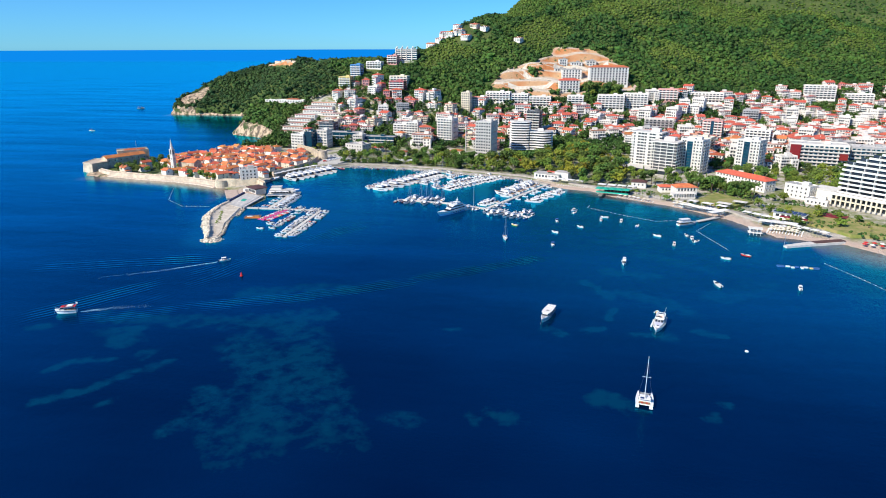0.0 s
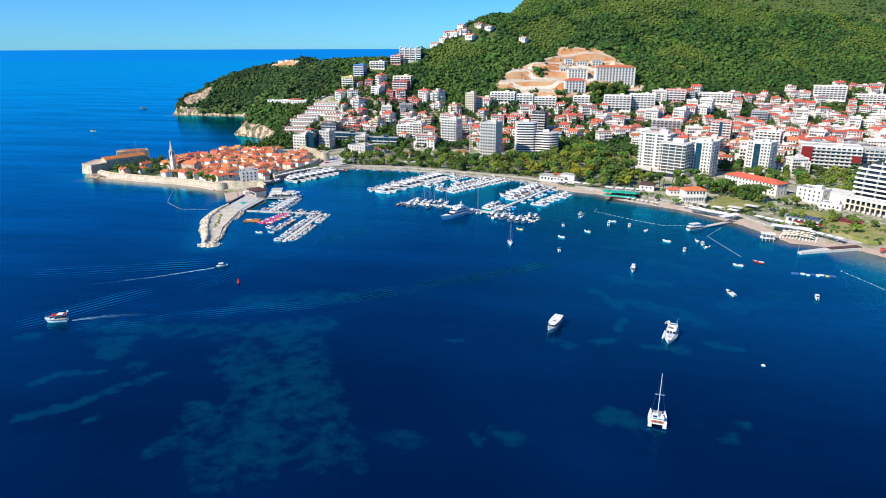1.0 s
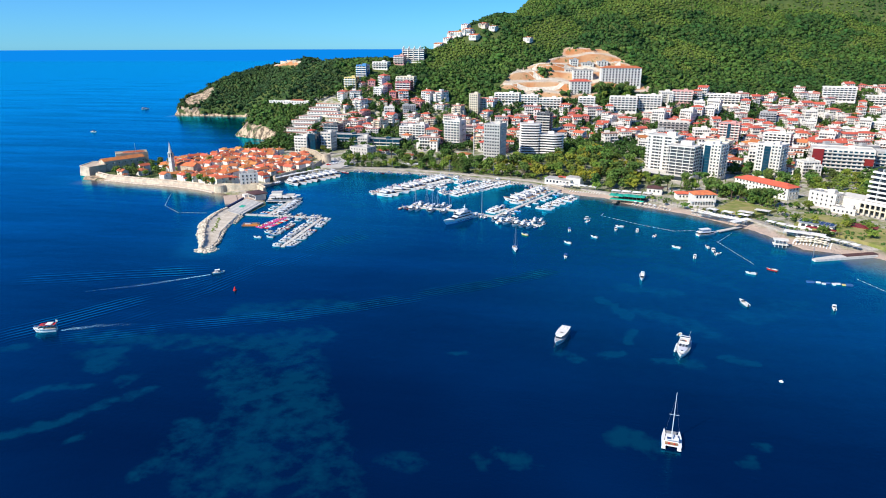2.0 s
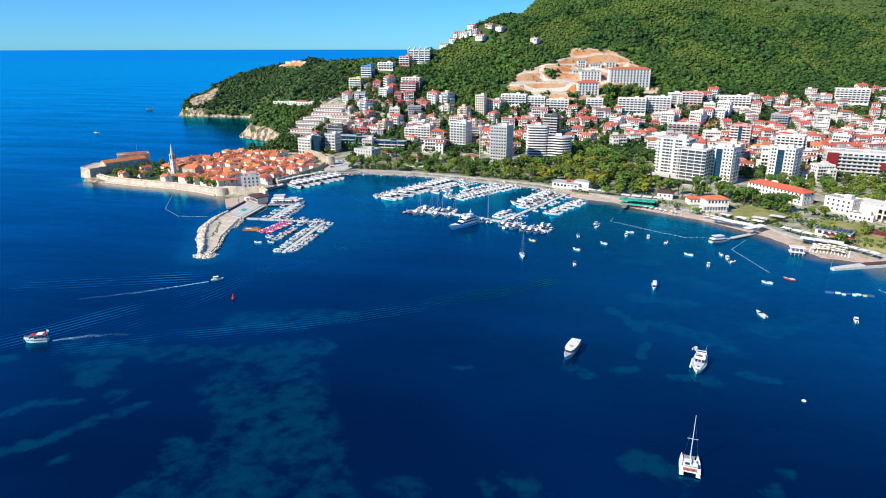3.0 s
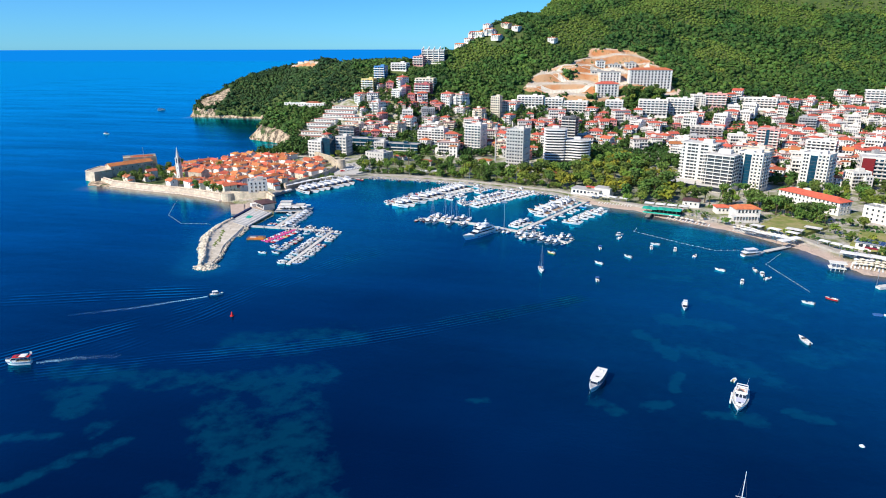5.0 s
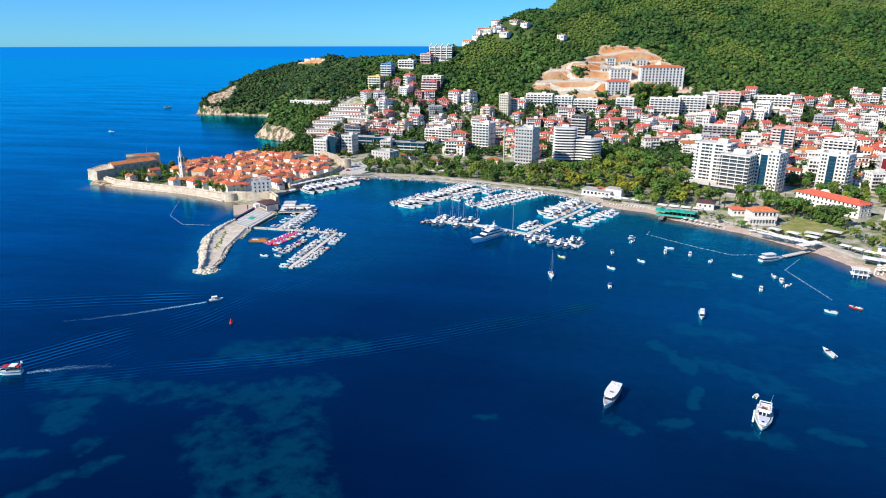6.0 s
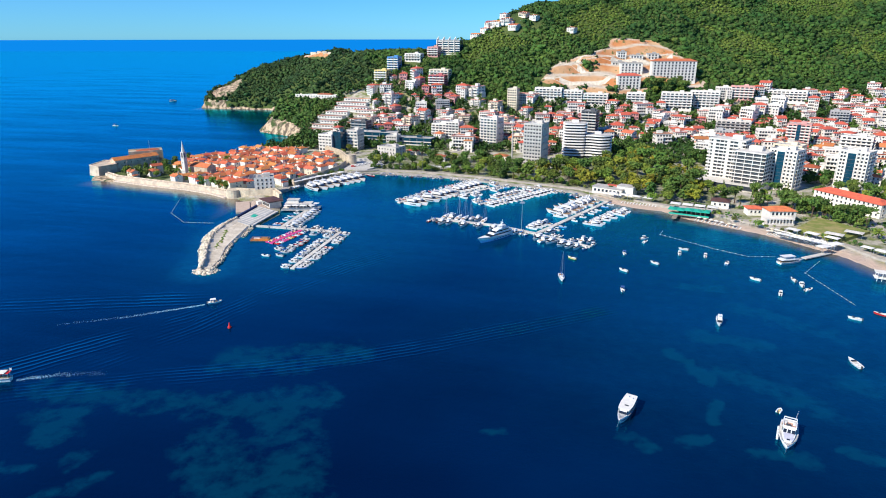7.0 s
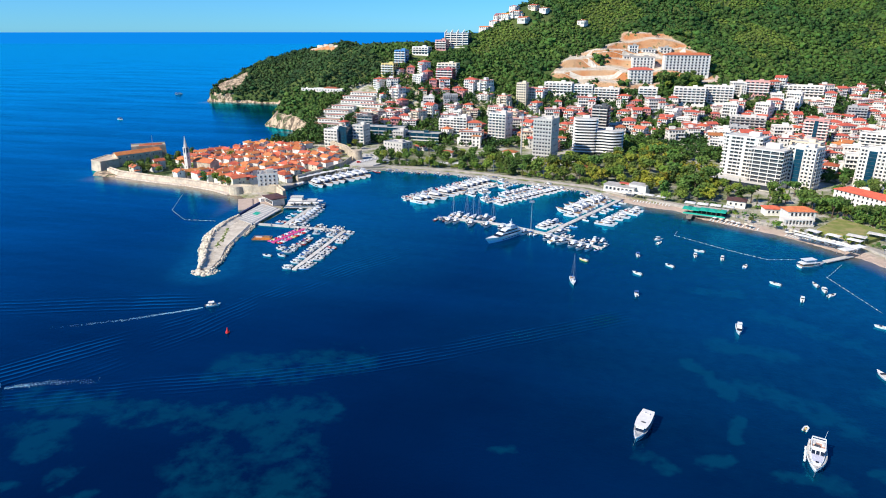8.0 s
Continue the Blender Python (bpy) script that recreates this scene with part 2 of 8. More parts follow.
def ground_cover():
    """Woodland floor, with built-up ground, cut orange earth, bare rock and sand where they lie."""
    n = Nodes("ground_cover")
    a = n.node("ShaderNodeAttribute")
    a.attribute_name = "cover"
    s = n.t.nodes.new("ShaderNodeSeparateColor")
    n.link(a.outputs["Color"], s.inputs[0])
    at = n.coords()
    big, fine = n.noise(0.03, 5.0, 0.6, at), n.noise(0.7, 4.0, 0.6, at)
    c = n.mix(n.ramp(big, 0.35, 0.65), (0.045, 0.085, 0.016), (0.10, 0.13, 0.03))
    town = n.mix(n.ramp(n.noise(0.09, 4.0, 0.6, at), 0.4, 0.6), (0.52, 0.47, 0.40), (0.17, 0.20, 0.06))
    c = n.mix(s.outputs[1], c, town)
    edge = n.calc("MULTIPLY", n.calc("SUBTRACT", n.noise(0.08, 4.0, 0.6, at), 0.5), 0.9)
    tilt = n.t.nodes.new("ShaderNodeSeparateXYZ")
    n.link(n.node("ShaderNodeNewGeometry").outputs["Normal"], tilt.inputs[0])
    bank = n.ramp(tilt.outputs[2], 0.93, 0.80)
    earth = n.mix(bank, n.mix(n.ramp(n.noise(0.05, 5.0, 0.65, at), 0.4, 0.6), (0.62, 0.55, 0.45), (0.56, 0.44, 0.31)), n.mix(n.ramp(n.noise(0.03, 3.0, 0.5, at), 0.4, 0.6), (0.50, 0.19, 0.065), (0.56, 0.33, 0.17)))
    earth = n.mix(n.ramp(n.noise(0.11, 4.0, 0.6, at), 0.60, 0.68), earth, (0.10, 0.13, 0.04))
    c = n.mix(n.ramp(n.calc("ADD", s.outputs[0], edge), 0.42, 0.58), c, earth)
    # dark streaks in the rock colour stand in for shaded crevices
    rock = n.mix(n.ramp(n.noise(0.16, 8.0, 0.75, n.coords((1, 1, 0.35))), 0.46, 0.55), (0.60, 0.45, 0.30), (0.13, 0.095, 0.065))
    rock = n.mix(n.ramp(n.noise(0.07, 5.0, 0.7, at), 0.53, 0.57), rock, (0.05, 0.085, 0.02))
    c = n.mix(n.ramp(n.calc("ADD", s.outputs[2], edge), 0.42, 0.58), c, rock)
    c = n.mix(a.outputs["Alpha"], (0.53, 0.40, 0.315), c)
    n.bump(n.calc("ADD", fine, n.calc("MULTIPLY", n.noise(0.2, 6.0, 0.7, at), 2.5)), 0.8, 1.2)
    return n.done(c, 0.95)


M_GROUND = ground_cover()
# ---- plan of the land ----
COAST_FRONT = [
    (2600, 60), (1500, 100), (900, 200), (450, 285), (300, 345), (205, 395), (189, 414), (168, 420), (152, 424), (141, 447), (132, 464),
    (110, 487), (96, 500), (71, 514), (52, 526), (39, 542), (21, 546), (2, 557), (-27, 581), (-60, 590), (-82, 595),
    (-110, 604), (-141, 611), (-172, 613), (-200, 613), (-213, 606), (-223, 594), (-236, 570), (-247, 550), (-252, 524),
    (-236, 492), (-224, 470), (-224, 433), (-244, 445), (-254, 472), (-266, 492), (-284, 502), (-307, 509), (-334, 515),
]
COAST_BACK = [
    (-374, 520), (-416, 526), (-437, 526), (-447, 540), (-447, 565), (-425, 605), (-395, 645), (-375, 682), (-363, 706),
    (-354, 728), (-352, 748), (-366, 787), (-395, 806), (-440, 826), (-453, 846), (-444, 880), (-430, 940), (-450, 1005), (-500, 1045), (-559, 1061),
    (-620, 1062), (-687, 1060), (-706, 1090), (-712, 1150), (-690, 1260), (-600, 1420), (-400, 1620), (0, 1950),
    (900, 2600), (2600, 2600),
]
COAST = np.array(COAST_FRONT + COAST_BACK, float)


def inside(x, y, poly):
    """True where a place lies in a polygon of the plan."""
    x, y, poly = np.asarray(x, float), np.asarray(y, float), np.asarray(poly, float)
    odd = np.zeros(x.shape, bool)
    for (ax, ay), (bx, by) in zip(poly, np.roll(poly, -1, 0)):
        if ay != by:
            odd ^= ((ay > y) != (by > y)) & (x < (bx - ax) * (y - ay) / (by - ay) + ax)
    return odd


def off_line(x, y, line, closed=False):
    """Distance in plan from a chain of points."""
    x, y, line = np.asarray(x, float), np.asarray(y, float), np.asarray(line, float)
    best = np.full(x.shape, 1e9)
    ends = np.roll(line, -1, 0) if closed else line[1:]
    for (ax, ay), (bx, by) in zip(line, ends):
        ux, uy = bx - ax, by - ay
        k = np.clip(((x - ax) * ux + (y - ay) * uy) / max(ux * ux + uy * uy, 1e-9), 0, 1)
        best = np.minimum(best, np.hypot(x - ax - k * ux, y - ay - k * uy))
    return best


def off_side(x, y, line):
    """Above 0 to the left of the nearest stretch of a chain of points, below 0 to its right."""
    best, turn = np.full(np.shape(x), 1e9), np.zeros(np.shape(x))
    for a, c in zip(line, line[1:]):
        far = off_line(x, y, [a, c])
        turn = np.where(far < best, (c[0] - a[0]) * (y - a[1]) - (c[1] - a[1]) * (x - a[0]), turn)
        best = np.minimum(best, far)
    return turn


def shore(x, y):
    """Metres inland from the waterline, minus at sea."""
    return np.where(inside(x, y, COAST), 1, -1) * off_line(x, y, COAST, True)


def wob(x, y, size, seed=0.0):
    """Smooth waviness between about -1 and 1, made of sines."""
    x, y = np.asarray(x, float) / size, np.asarray(y, float) / size
    a = np.sin(1.7 * x + 0.9 * y + seed) + np.sin(-1.1 * x + 1.9 * y + 2.1 * seed + 1.3 * np.sin(0.7 * x + seed))
    b = np.sin(3.1 * x - 2.3 * y + 3.7 * seed + np.sin(1.3 * y)) + np.sin(2.2 * x + 3.9 * y - seed)
    return 0.32 * a + 0.18 * b


def smooth_min(a, b, k):
    h = np.clip(0.5 + 0.5 * (b - a) / k, 0, 1)
    return b + (a - b) * h - k * h * (1 - h)


def rise(s, k):
    """Zero, then a straight slope, with a soft bend of k metres."""
    s = np.asarray(s, float) / k
    return k * np.where(s > 20, s, np.log1p(np.exp(np.minimum(s, 20))))


FOOT_X = [-760, -560, -480, -430, -300, -100, 0, 150, 350, 700, 1500]
FOOT_Y = [1050, 1045, 960, 800, 790, 815, 835, 872, 945, 1050, 1200]
CREST_X = [-720, -690, -650, -560, -480, -380, -280, -215, -150, -105, -60, 60, 250, 600]
CREST_Z = [8, 36, 58, 80, 90, 93, 90, 106, 148, 165, 205, 290, 340, 360]
SITE = [(-91, 930), (-71, 994), (-30, 1016), (-4, 1077), (56, 1076), (87, 1050), (115, 974), (92, 955), (32, 934), (-7, 914)]


BALD = [(-560, 1222), (-524, 1192), (-494, 1166), (-462, 1132), (-434, 1112)]


def ground_z(x, y):
    """Height of the ground in metres over the sea."""
    x, y = np.asarray(x, float), np.asarray(y, float)
    d = shore(x, y)
    belt = np.where(d > 0, np.minimum(0.16 * d, 2.2) + 0.016 * np.clip(d - 15, 0, 300), np.maximum(0.35 * d, -14))
    s = y - np.interp(x, FOOT_X, FOOT_Y)
    slope = 0.47 * rise(s, 22)
    crest = np.interp(x, CREST_X, CREST_Z)
    back = crest - 0.4 * (s - crest / 0.47 - 90)
    hill = smooth_min(smooth_min(slope, crest, 26), back, 30)
    hill = hill * (1 + 0.07 * wob(x, y, 60, 1.0)) + np.clip(hill / 30, 0, 1) * 2.5 * wob(x, y, 24, 4.0)
    cliff = np.where(y < 880, 2.4, np.where(x < -640, 1.9, 1.2)) * np.clip(d, 0, None) + 1.5 + 2.0 * wob(x, y, 9, 2.0)
    hill = np.where(x < -330, np.minimum(hill, cliff), hill)
    z = belt + np.where(d > 0, np.maximum(hill, 0), 0)
    step = (z + 2 + 5.0 * wob(x, y, 34, 6.0)) / 12.0
    terrace = -5.0 * wob(x, y, 34, 6.0) + 12.0 * (np.floor(step) + np.clip((step - np.floor(step) - 0.5) * 2.6 + 0.5, 0, 1)) - 2
    cut = inside(x, y, SITE) * np.clip(off_line(x, y, SITE, True) / 10, 0, 1) * 0.92
    bank = 6.5 * np.exp(-(off_line(x, y, BALD) / 9.0) ** 2) * (1 + 0.35 * wob(x, y, 13, 5.0))
    return z + (terrace - z) * cut + bank
TOWN_X = [-400, -372, -350, -310, -285, -255, -193, -140, -86, -20, 60, 119, 178, 261, 349, 426, 493, 800]
TOWN_Y = [780, 800, 888, 915, 945, 925, 905, 885, 898, 905, 925, 950, 985, 1008, 1042, 1080, 1085, 1130]
OLD_TOWN = [(-287, 505), (-334, 518), (-385, 526), (-440, 532), (-442, 562), (-420, 600), (-392, 640), (-368, 690), (-300, 690), (-243, 648), (-236, 600), (-256, 545)]
PARK = [(-232, 640), (-205, 622), (-140, 620), (-60, 598), (-5, 575), (40, 553), (76, 560), (82, 600), (60, 690), (40, 760), (5, 745), (-50, 662), (-110, 680), (-170, 700), (-222, 690)]
LAWN = [(120, 500), (137, 532), (158, 512), (144, 490)]
SEABED = [
    ([(-216, 220), (-212, 222)], 3, 0.8), ([(-193, 236), (-171, 238), (-145, 240), (-119, 246), (-95, 256)], 9, 0.75), ([(-172, 226), (-169, 213)], 6, 0.9),
    ([(-181, 186), (-177, 194), (-162, 200)], 2.2, 0.72), ([(-168, 166), (-157, 176), (-147, 189), (-140, 202)], 2.4, 0.8), ([(-152, 202), (-152, 209)], 2.5, 0.7),
    ([(-116, 223), (-98, 200), (-84, 181), (-80, 160)], 13, 0.66), ([(-102, 240), (-82, 207), (-68, 184), (-56, 165)], 12, 0.62), ([(-111, 182), (-100, 168), (-86, 150)], 9, 0.54),
    ([(-112, 158), (-110, 164)], 3, 0.7), ([(-143, 171), (-140, 173)], 2, 0.6), ([(-135, 272), (-100, 288)], 14, 0.6), ([(-184, 223), (-163, 214)], 5, 0.55),
    ([(30, 204), (34, 202)], 6.5, 1.0), ([(-11, 185), (-2, 186)], 6, 0.75), ([(26, 260), (31, 264)], 2.4, 1.25), ([(38, 286), (37, 274)], 1.6, 1.15),
    ([(25, 322), (32, 312), (38, 300)], 2.4, 1.35), ([(47, 259), (61, 259)], 3.4, 1.1), ([(73, 268), (76, 265), (82, 263)], 1.8, 1.15), ([(-35, 250), (-31, 252)], 1.5, 0.85),
    ([(62, 198), (65, 198)], 2.0, 0.7), ([(69, 206), (72, 206)], 2.0, 0.7), ([(7, 259), (16, 254)], 2.5, 0.65), ([(45, 309), (62, 300), (74, 288)], 7, 0.68), ([(-40, 179), (-35, 179)], 4, 0.5),
    ([(40, 338), (62, 335)], 6, 0.95), ([(39, 396), (56, 396)], 5, 0.9), ([(62, 372), (95, 352)], 8, 0.75), ([(88, 310), (120, 330)], 10, 0.6),
]
# tracks of ships: the line that the waves lie along, the breadth of the train, the wave's length
WAKES = [([(-167, 322), (-179, 301), (-196, 277), (-218, 245), (-240, 215)], 8, 3.2), ([(-174, 327), (-201, 317), (-230, 307), (-290, 283)], 8, 3.8),
         ([(-215, 224), (-162, 251), (-127, 267), (-100, 281), (-63, 306), (-21, 338), (12, 363)], 6, 2.4), ([(-200, 240), (-172, 292), (-158, 334), (-137, 380), (-107, 429)], 8, 2.9)]
MOLE_AXIS = [(-240, 438), (-233, 410), (-218, 383), (-208, 358)]


def link_mesh(name, mesh, parent=None, mats=()):
    ob = new(name, mesh)
    if not mesh.materials:
        for m in mats:
            mesh.materials.append(m)
    ob.parent = parent
    return ob


def from_arrays(name, verts, faces, mats, index=None):
    """A mesh from arrays of places and of faces that all have as many corners."""
    verts, faces = np.asarray(verts, np.float32), np.asarray(faces, np.int32)
    k = faces.shape[1]
    mesh = bpy.data.meshes.new(name)
    mesh.vertices.add(len(verts))
    mesh.vertices.foreach_set("co", verts.ravel())
    mesh.loops.add(faces.size)
    mesh.loops.foreach_set("vertex_index", faces.ravel())
    mesh.polygons.add(len(faces))
    mesh.polygons.foreach_set("loop_start", np.arange(0, faces.size, k, dtype=np.int32))
    for m in mats:
        mesh.materials.append(m)
    if index is not None:
        mesh.polygons.foreach_set("material_index", np.asarray(index, np.int32))
    mesh.update()
    return mesh


def sheet(xs, ys):
    gx, gy = np.meshgrid(xs, ys)
    n, m = len(xs), len(ys)
    i = (np.arange(m - 1)[:, None] * n + np.arange(n - 1)[None]).ravel()
    return gx.ravel(), gy.ravel(), np.stack([i, i + 1, i + n + 1, i + n], 1)


def paint(mesh, name, r, g, b, a):
    layer = mesh.color_attributes.new(name, "FLOAT_COLOR", "POINT")
    layer.data.foreach_set("color", np.stack([r, g, b, a], 1).astype(np.float32).ravel())


def smooth(e0, e1, v):
    k = np.clip((np.asarray(v, float) - e0) / np.asarray(e1 - e0, float), 0, 1)
    return k * k * (3 - 2 * k)


def town_at(x, y):
    return (np.asarray(y) < np.interp(x, TOWN_X, TOWN_Y)) & (np.asarray(x) > -372)


# the land
xs = np.concatenate([np.arange(-800, -720, 10), np.arange(-720, 560, 4), np.arange(560, 900, 14), np.arange(900, 2601, 85)])
ys = np.concatenate([np.arange(20, 380, 12), np.arange(380, 1300, 4), np.arange(1300, 1600, 12), np.arange(1600, 2660, 60)])
gx, gy, quads = sheet(xs, ys)
gz = ground_z(gx, gy)
gz = np.where(gz < -6, -6, gz)
land = from_arrays("ground", np.stack([gx, gy, gz], 1), quads, [M_GROUND])
gd = shore(gx, gy)
site = smooth(-6, 8, np.where(inside(gx, gy, SITE), 1, -1) * off_line(gx, gy, SITE, True))
bald = 0.8 * smooth(11, 5, off_line(gx, gy, BALD))
face = np.exp(-((gx + 666) / 28) ** 2 - ((gy - 1108) / 40) ** 2)
cliffs = np.where((gx < -355) & (gy > 770), np.maximum(smooth(np.where(gy < 880, 22, np.where(gx < -640, 11, 3)), np.where(gy < 880, 13, np.where(gx < -640, 5, 1.0)), gd), 1.1 * face), 0)
sand = np.where((gx > -5) & (gx < 700) & (gy < 580), smooth(11, 7, gd), 0)
cliffs = np.maximum(cliffs, np.where((gx < -392) & (gy < 620), smooth(16, 9, gd), 0))
cove = np.exp(-((gx + 252) ** 2 + (gy - 480) ** 2) / 320.0)
paint(land, "cover", np.maximum(site, bald), np.where(town_at(gx, gy), np.where(inside(gx, gy, PARK), 0.55, 1.0), 0.0), cliffs, 1 - np.maximum(sand, np.clip(cove * 1.3, 0, 1)))
land.polygons.foreach_set("use_smooth", np.ones(len(quads), bool))
tagged(new("ground", land), "steep wooded coast with built-up slopes, cut orange earth and a sandy beach", "terrain", kind="structure")

# the sea
xs = np.concatenate([np.linspace(-4950, -800, 14), np.arange(-720, -474, 12), np.arange(-474, -300, 5), np.arange(-300, -150, 2.5), np.arange(-150, 130, 3), np.arange(130, 330, 5), np.arange(330, 560, 14), np.linspace(700, 4950, 12)])
ys = np.concatenate([np.linspace(-4950, -260, 12), np.arange(-200, 90, 14), np.arange(90, 140, 5), np.arange(140, 440, 2.5), np.arange(440, 520, 4), np.arange(520, 1150, 10), np.linspace(1250, 4950, 12)])
gx, gy, quads = sheet(xs, ys)
sea = from_arrays("sea", np.stack([gx, gy, 0 * gx], 1), quads, [M_WATER])
gd = shore(gx, gy)
mole = off_line(gx, gy, MOLE_AXIS) - 9
bed = np.zeros(gx.shape)
for line, wide, strong in SEABED:
    bed = np.maximum(bed, strong * smooth(1.4 * wide + 1.5, 0.2 * wide, off_line(gx + 2.0 * wob(gx, gy, 7, 1.5), gy + 2.0 * wob(gx, gy, 6, 4.5), line)))
shallow = np.maximum(smooth(20, 0, mole), 0.8 * smooth(-46, 0, gd) * (gx < -225) * (gy < 560)) * 0.85
shallow = np.maximum(shallow, np.where(gy < 640, 0.85 * smooth(-190, -20, gd) * smooth(-290, -170, gx) * smooth(280, 400, gy), 0))
shallow = np.maximum(shallow, np.where(gx > -120, 0.42 * smooth(-330, -60, gd) * smooth(-120, 20, gx) * smooth(170, 330, gy), 0))
# real silt off the beach
silt_reflection = np.where((gx > 0) & (gy < 570), smooth(-13, 0, gd), 0) * 0.55
# off the town wall brown stands in for its reflection and the shallows
silt_reflection = np.maximum(silt_reflection, np.where((gx < -262) & (gy < 535), smooth(-22, -1, gd) * smooth(-440, -415, gx) * smooth(-258, -275, gx), 0) * 0.9)
# the same brown along the near cliff
silt_reflection = np.maximum(silt_reflection, np.where((gx < -330) & (gy > 700) & (gx > -415) & (gy < 800), smooth(-22, 0, gd) * smooth(-425, -395, gx), 0) * 0.8)
# off the cape only a painted reflection of the cliffs
silt_reflection = np.maximum(silt_reflection, np.where((gx > -690) & (gx < -430) & (gy > 880) & (gy < 1140), smooth(-34, 0, gd), 0) * 0.5)
# real silt by the beach end
silt_reflection = np.maximum(silt_reflection, np.where((gx > 168) & (gy < 425), smooth(-36, -4, gd), 0) * 0.45)
trains, phase = np.zeros(gx.shape), np.zeros(gx.shape)
for line, wide, long in WAKES:
    far = off_line(gx, gy, line)
    aside = far * np.sign(off_side(gx, gy, line))
    ends = np.minimum(np.hypot(gx - line[0][0], gy - line[0][1]), np.hypot(gx - line[-1][0], gy - line[-1][1]))
    here = smooth(1.5 * wide, 0.4 * wide, far) * smooth(wide, 4 * wide, ends)
    phase = np.where(here > trains, aside / long, phase)
    trains = np.maximum(trains, here)
paint(sea, "bed", bed, shallow, silt_reflection, trains)
paint(sea, "swell", phase, phase, phase, 0 * phase)
tagged(new("water", sea), "deep blue clear sea with paler sandy patches and fine ripples", "sea", kind="structure")

# ---- woods ----
rng = np.random.default_rng(7)
PHI = (1 + 5 ** 0.5) / 2
ICO_V = np.array([(-1, PHI, 0), (1, PHI, 0), (-1, -PHI, 0), (1, -PHI, 0), (0, -1, PHI), (0, 1, PHI), (0, -1, -PHI), (0, 1, -PHI), (PHI, 0, -1), (PHI, 0, 1), (-PHI, 0, -1), (-PHI, 0, 1)]) / math.sqrt(1 + PHI * PHI)
ICO_F = np.array([(a, b, c) for a in range(12) for b in range(a + 1, 12) for c in range(b + 1, 12)
                  if max(np.linalg.norm(ICO_V[a] - ICO_V[b]), np.linalg.norm(ICO_V[b] - ICO_V[c]), np.linalg.norm(ICO_V[a] - ICO_V[c])) < 1.2])
for k, (a, b, c) in enumerate(ICO_F):
    if np.dot(np.cross(ICO_V[b] - ICO_V[a], ICO_V[c] - ICO_V[a]), ICO_V[a]) < 0:
        ICO_F[k] = (a, c, b)


def lumps(at, radius, squash=0.8, rough=0.32):
    """Many jagged leafy clumps as one pair of arrays."""
    n = len(at)
    turn = rng.uniform(0, 2 * math.pi, n)
    v = ICO_V[None] * (1 + rng.uniform(-rough, rough, (n, 12, 1))) + rng.normal(0, 0.12, (n, 12, 3))
    c, s = np.cos(turn)[:, None], np.sin(turn)[:, None]
    v = np.stack([v[..., 0] * c - v[..., 1] * s, v[..., 0] * s + v[..., 1] * c, v[..., 2] * squash], -1)
    v = v * np.asarray(radius).reshape(-1, 1, 1) + np.asarray(at)[:, None]
    f = ICO_F[None] + 12 * np.arange(n)[:, None, None]
    return v.reshape(-1, 3), f.reshape(-1, 3)


def leafage(at, radius, squash=0.8, sprays=10):
    """Many clumps of loose leafy sprays: small bent blades turned all ways round each middle."""
    n = len(at)
    d = rng.normal(0, 1, (n, sprays, 3)) + (0, 0, 0.35)
    d /= np.linalg.norm(d, axis=2)[..., None]
    out = d + rng.normal(0, 0.45, d.shape)
    out /= np.linalg.norm(out, axis=2)[..., None]
    a = np.cross(out, rng.normal(0, 1, d.shape))
    a /= np.linalg.norm(a, axis=2)[..., None] + 1e-6
    b = np.cross(out, a)
    r = np.asarray(radius).reshape(-1, 1, 1)
    mid = np.asarray(at)[:, None] + d * (1, 1, squash) * r * rng.uniform(0.55, 1.0, (n, sprays, 1))
    s = r * rng.uniform(0.38, 0.66, (n, sprays, 1))
    v = np.stack([mid + a * s, mid + b * s * 0.7 - out * s * 0.25, mid - a * s, mid - b * s * 0.7 - out * s * 0.25], 2)
    f = np.arange(n * sprays * 4).reshape(-1, 4)
    return v.reshape(-1, 3), f


BARE = [(-166, 1099, 17), (-137, 1103, 17), (-147, 1070, 17), (-184, 1088, 16), (-62, 1071, 12), (-205, 1073, 12), (-120, 1095, 14), (-160, 1082, 12), (-232, 1010, 20),
        (-274, 966, 16), (-252, 993, 14), (-404, 880, 8), (-392, 880, 8), (-380, 880, 8), (-368, 880, 8), (-358, 880, 8), (-115, 1075, 9)]


def wooded(x, y):
    """Where trees stand close on the slopes."""
    d = shore(x, y)
    ok = (d > np.where((x > -460) & (y < 880), 11 + 5 * wob(x, y, 9, 1.0), np.where(x < -640, 6 + 4 * wob(x, y, 7, 3.0), 1.6))) & ~town_at(x, y) & (y > 775)
    bx_, by_ = x + 16 * wob(x, y, 11, 2.2), y + 15 * wob(x, y, 9, 7.1)
    grown = (np.hypot((x - 64) / 28, (y - 950) / 15) < 1) | (np.hypot(x + 30, y - 985) < 9) | (np.hypot(x - 2, y - 927) < 7)
    ok &= ~inside(bx_, by_, SITE) | grown
    for bx, by, r in BARE:
        ok &= np.hypot(x - bx, y - by) > r
    ok &= off_line(x, y + 3, BALD) > 10 + 5 * wob(x, y, 11, 5.0)
    ok &= np.exp(-((x + 666) / 28) ** 2 - ((y - 1108) / 40) ** 2) < 0.5
    return ok


def scatter(x0, x1, y0, y1, step):
    xs, ys = np.meshgrid(np.arange(x0, x1, step), np.arange(y0, y1, step))
    return xs.ravel() + rng.uniform(-0.5, 0.5, xs.size) * step, ys.ravel() + rng.uniform(-0.5, 0.5, xs.size) * step


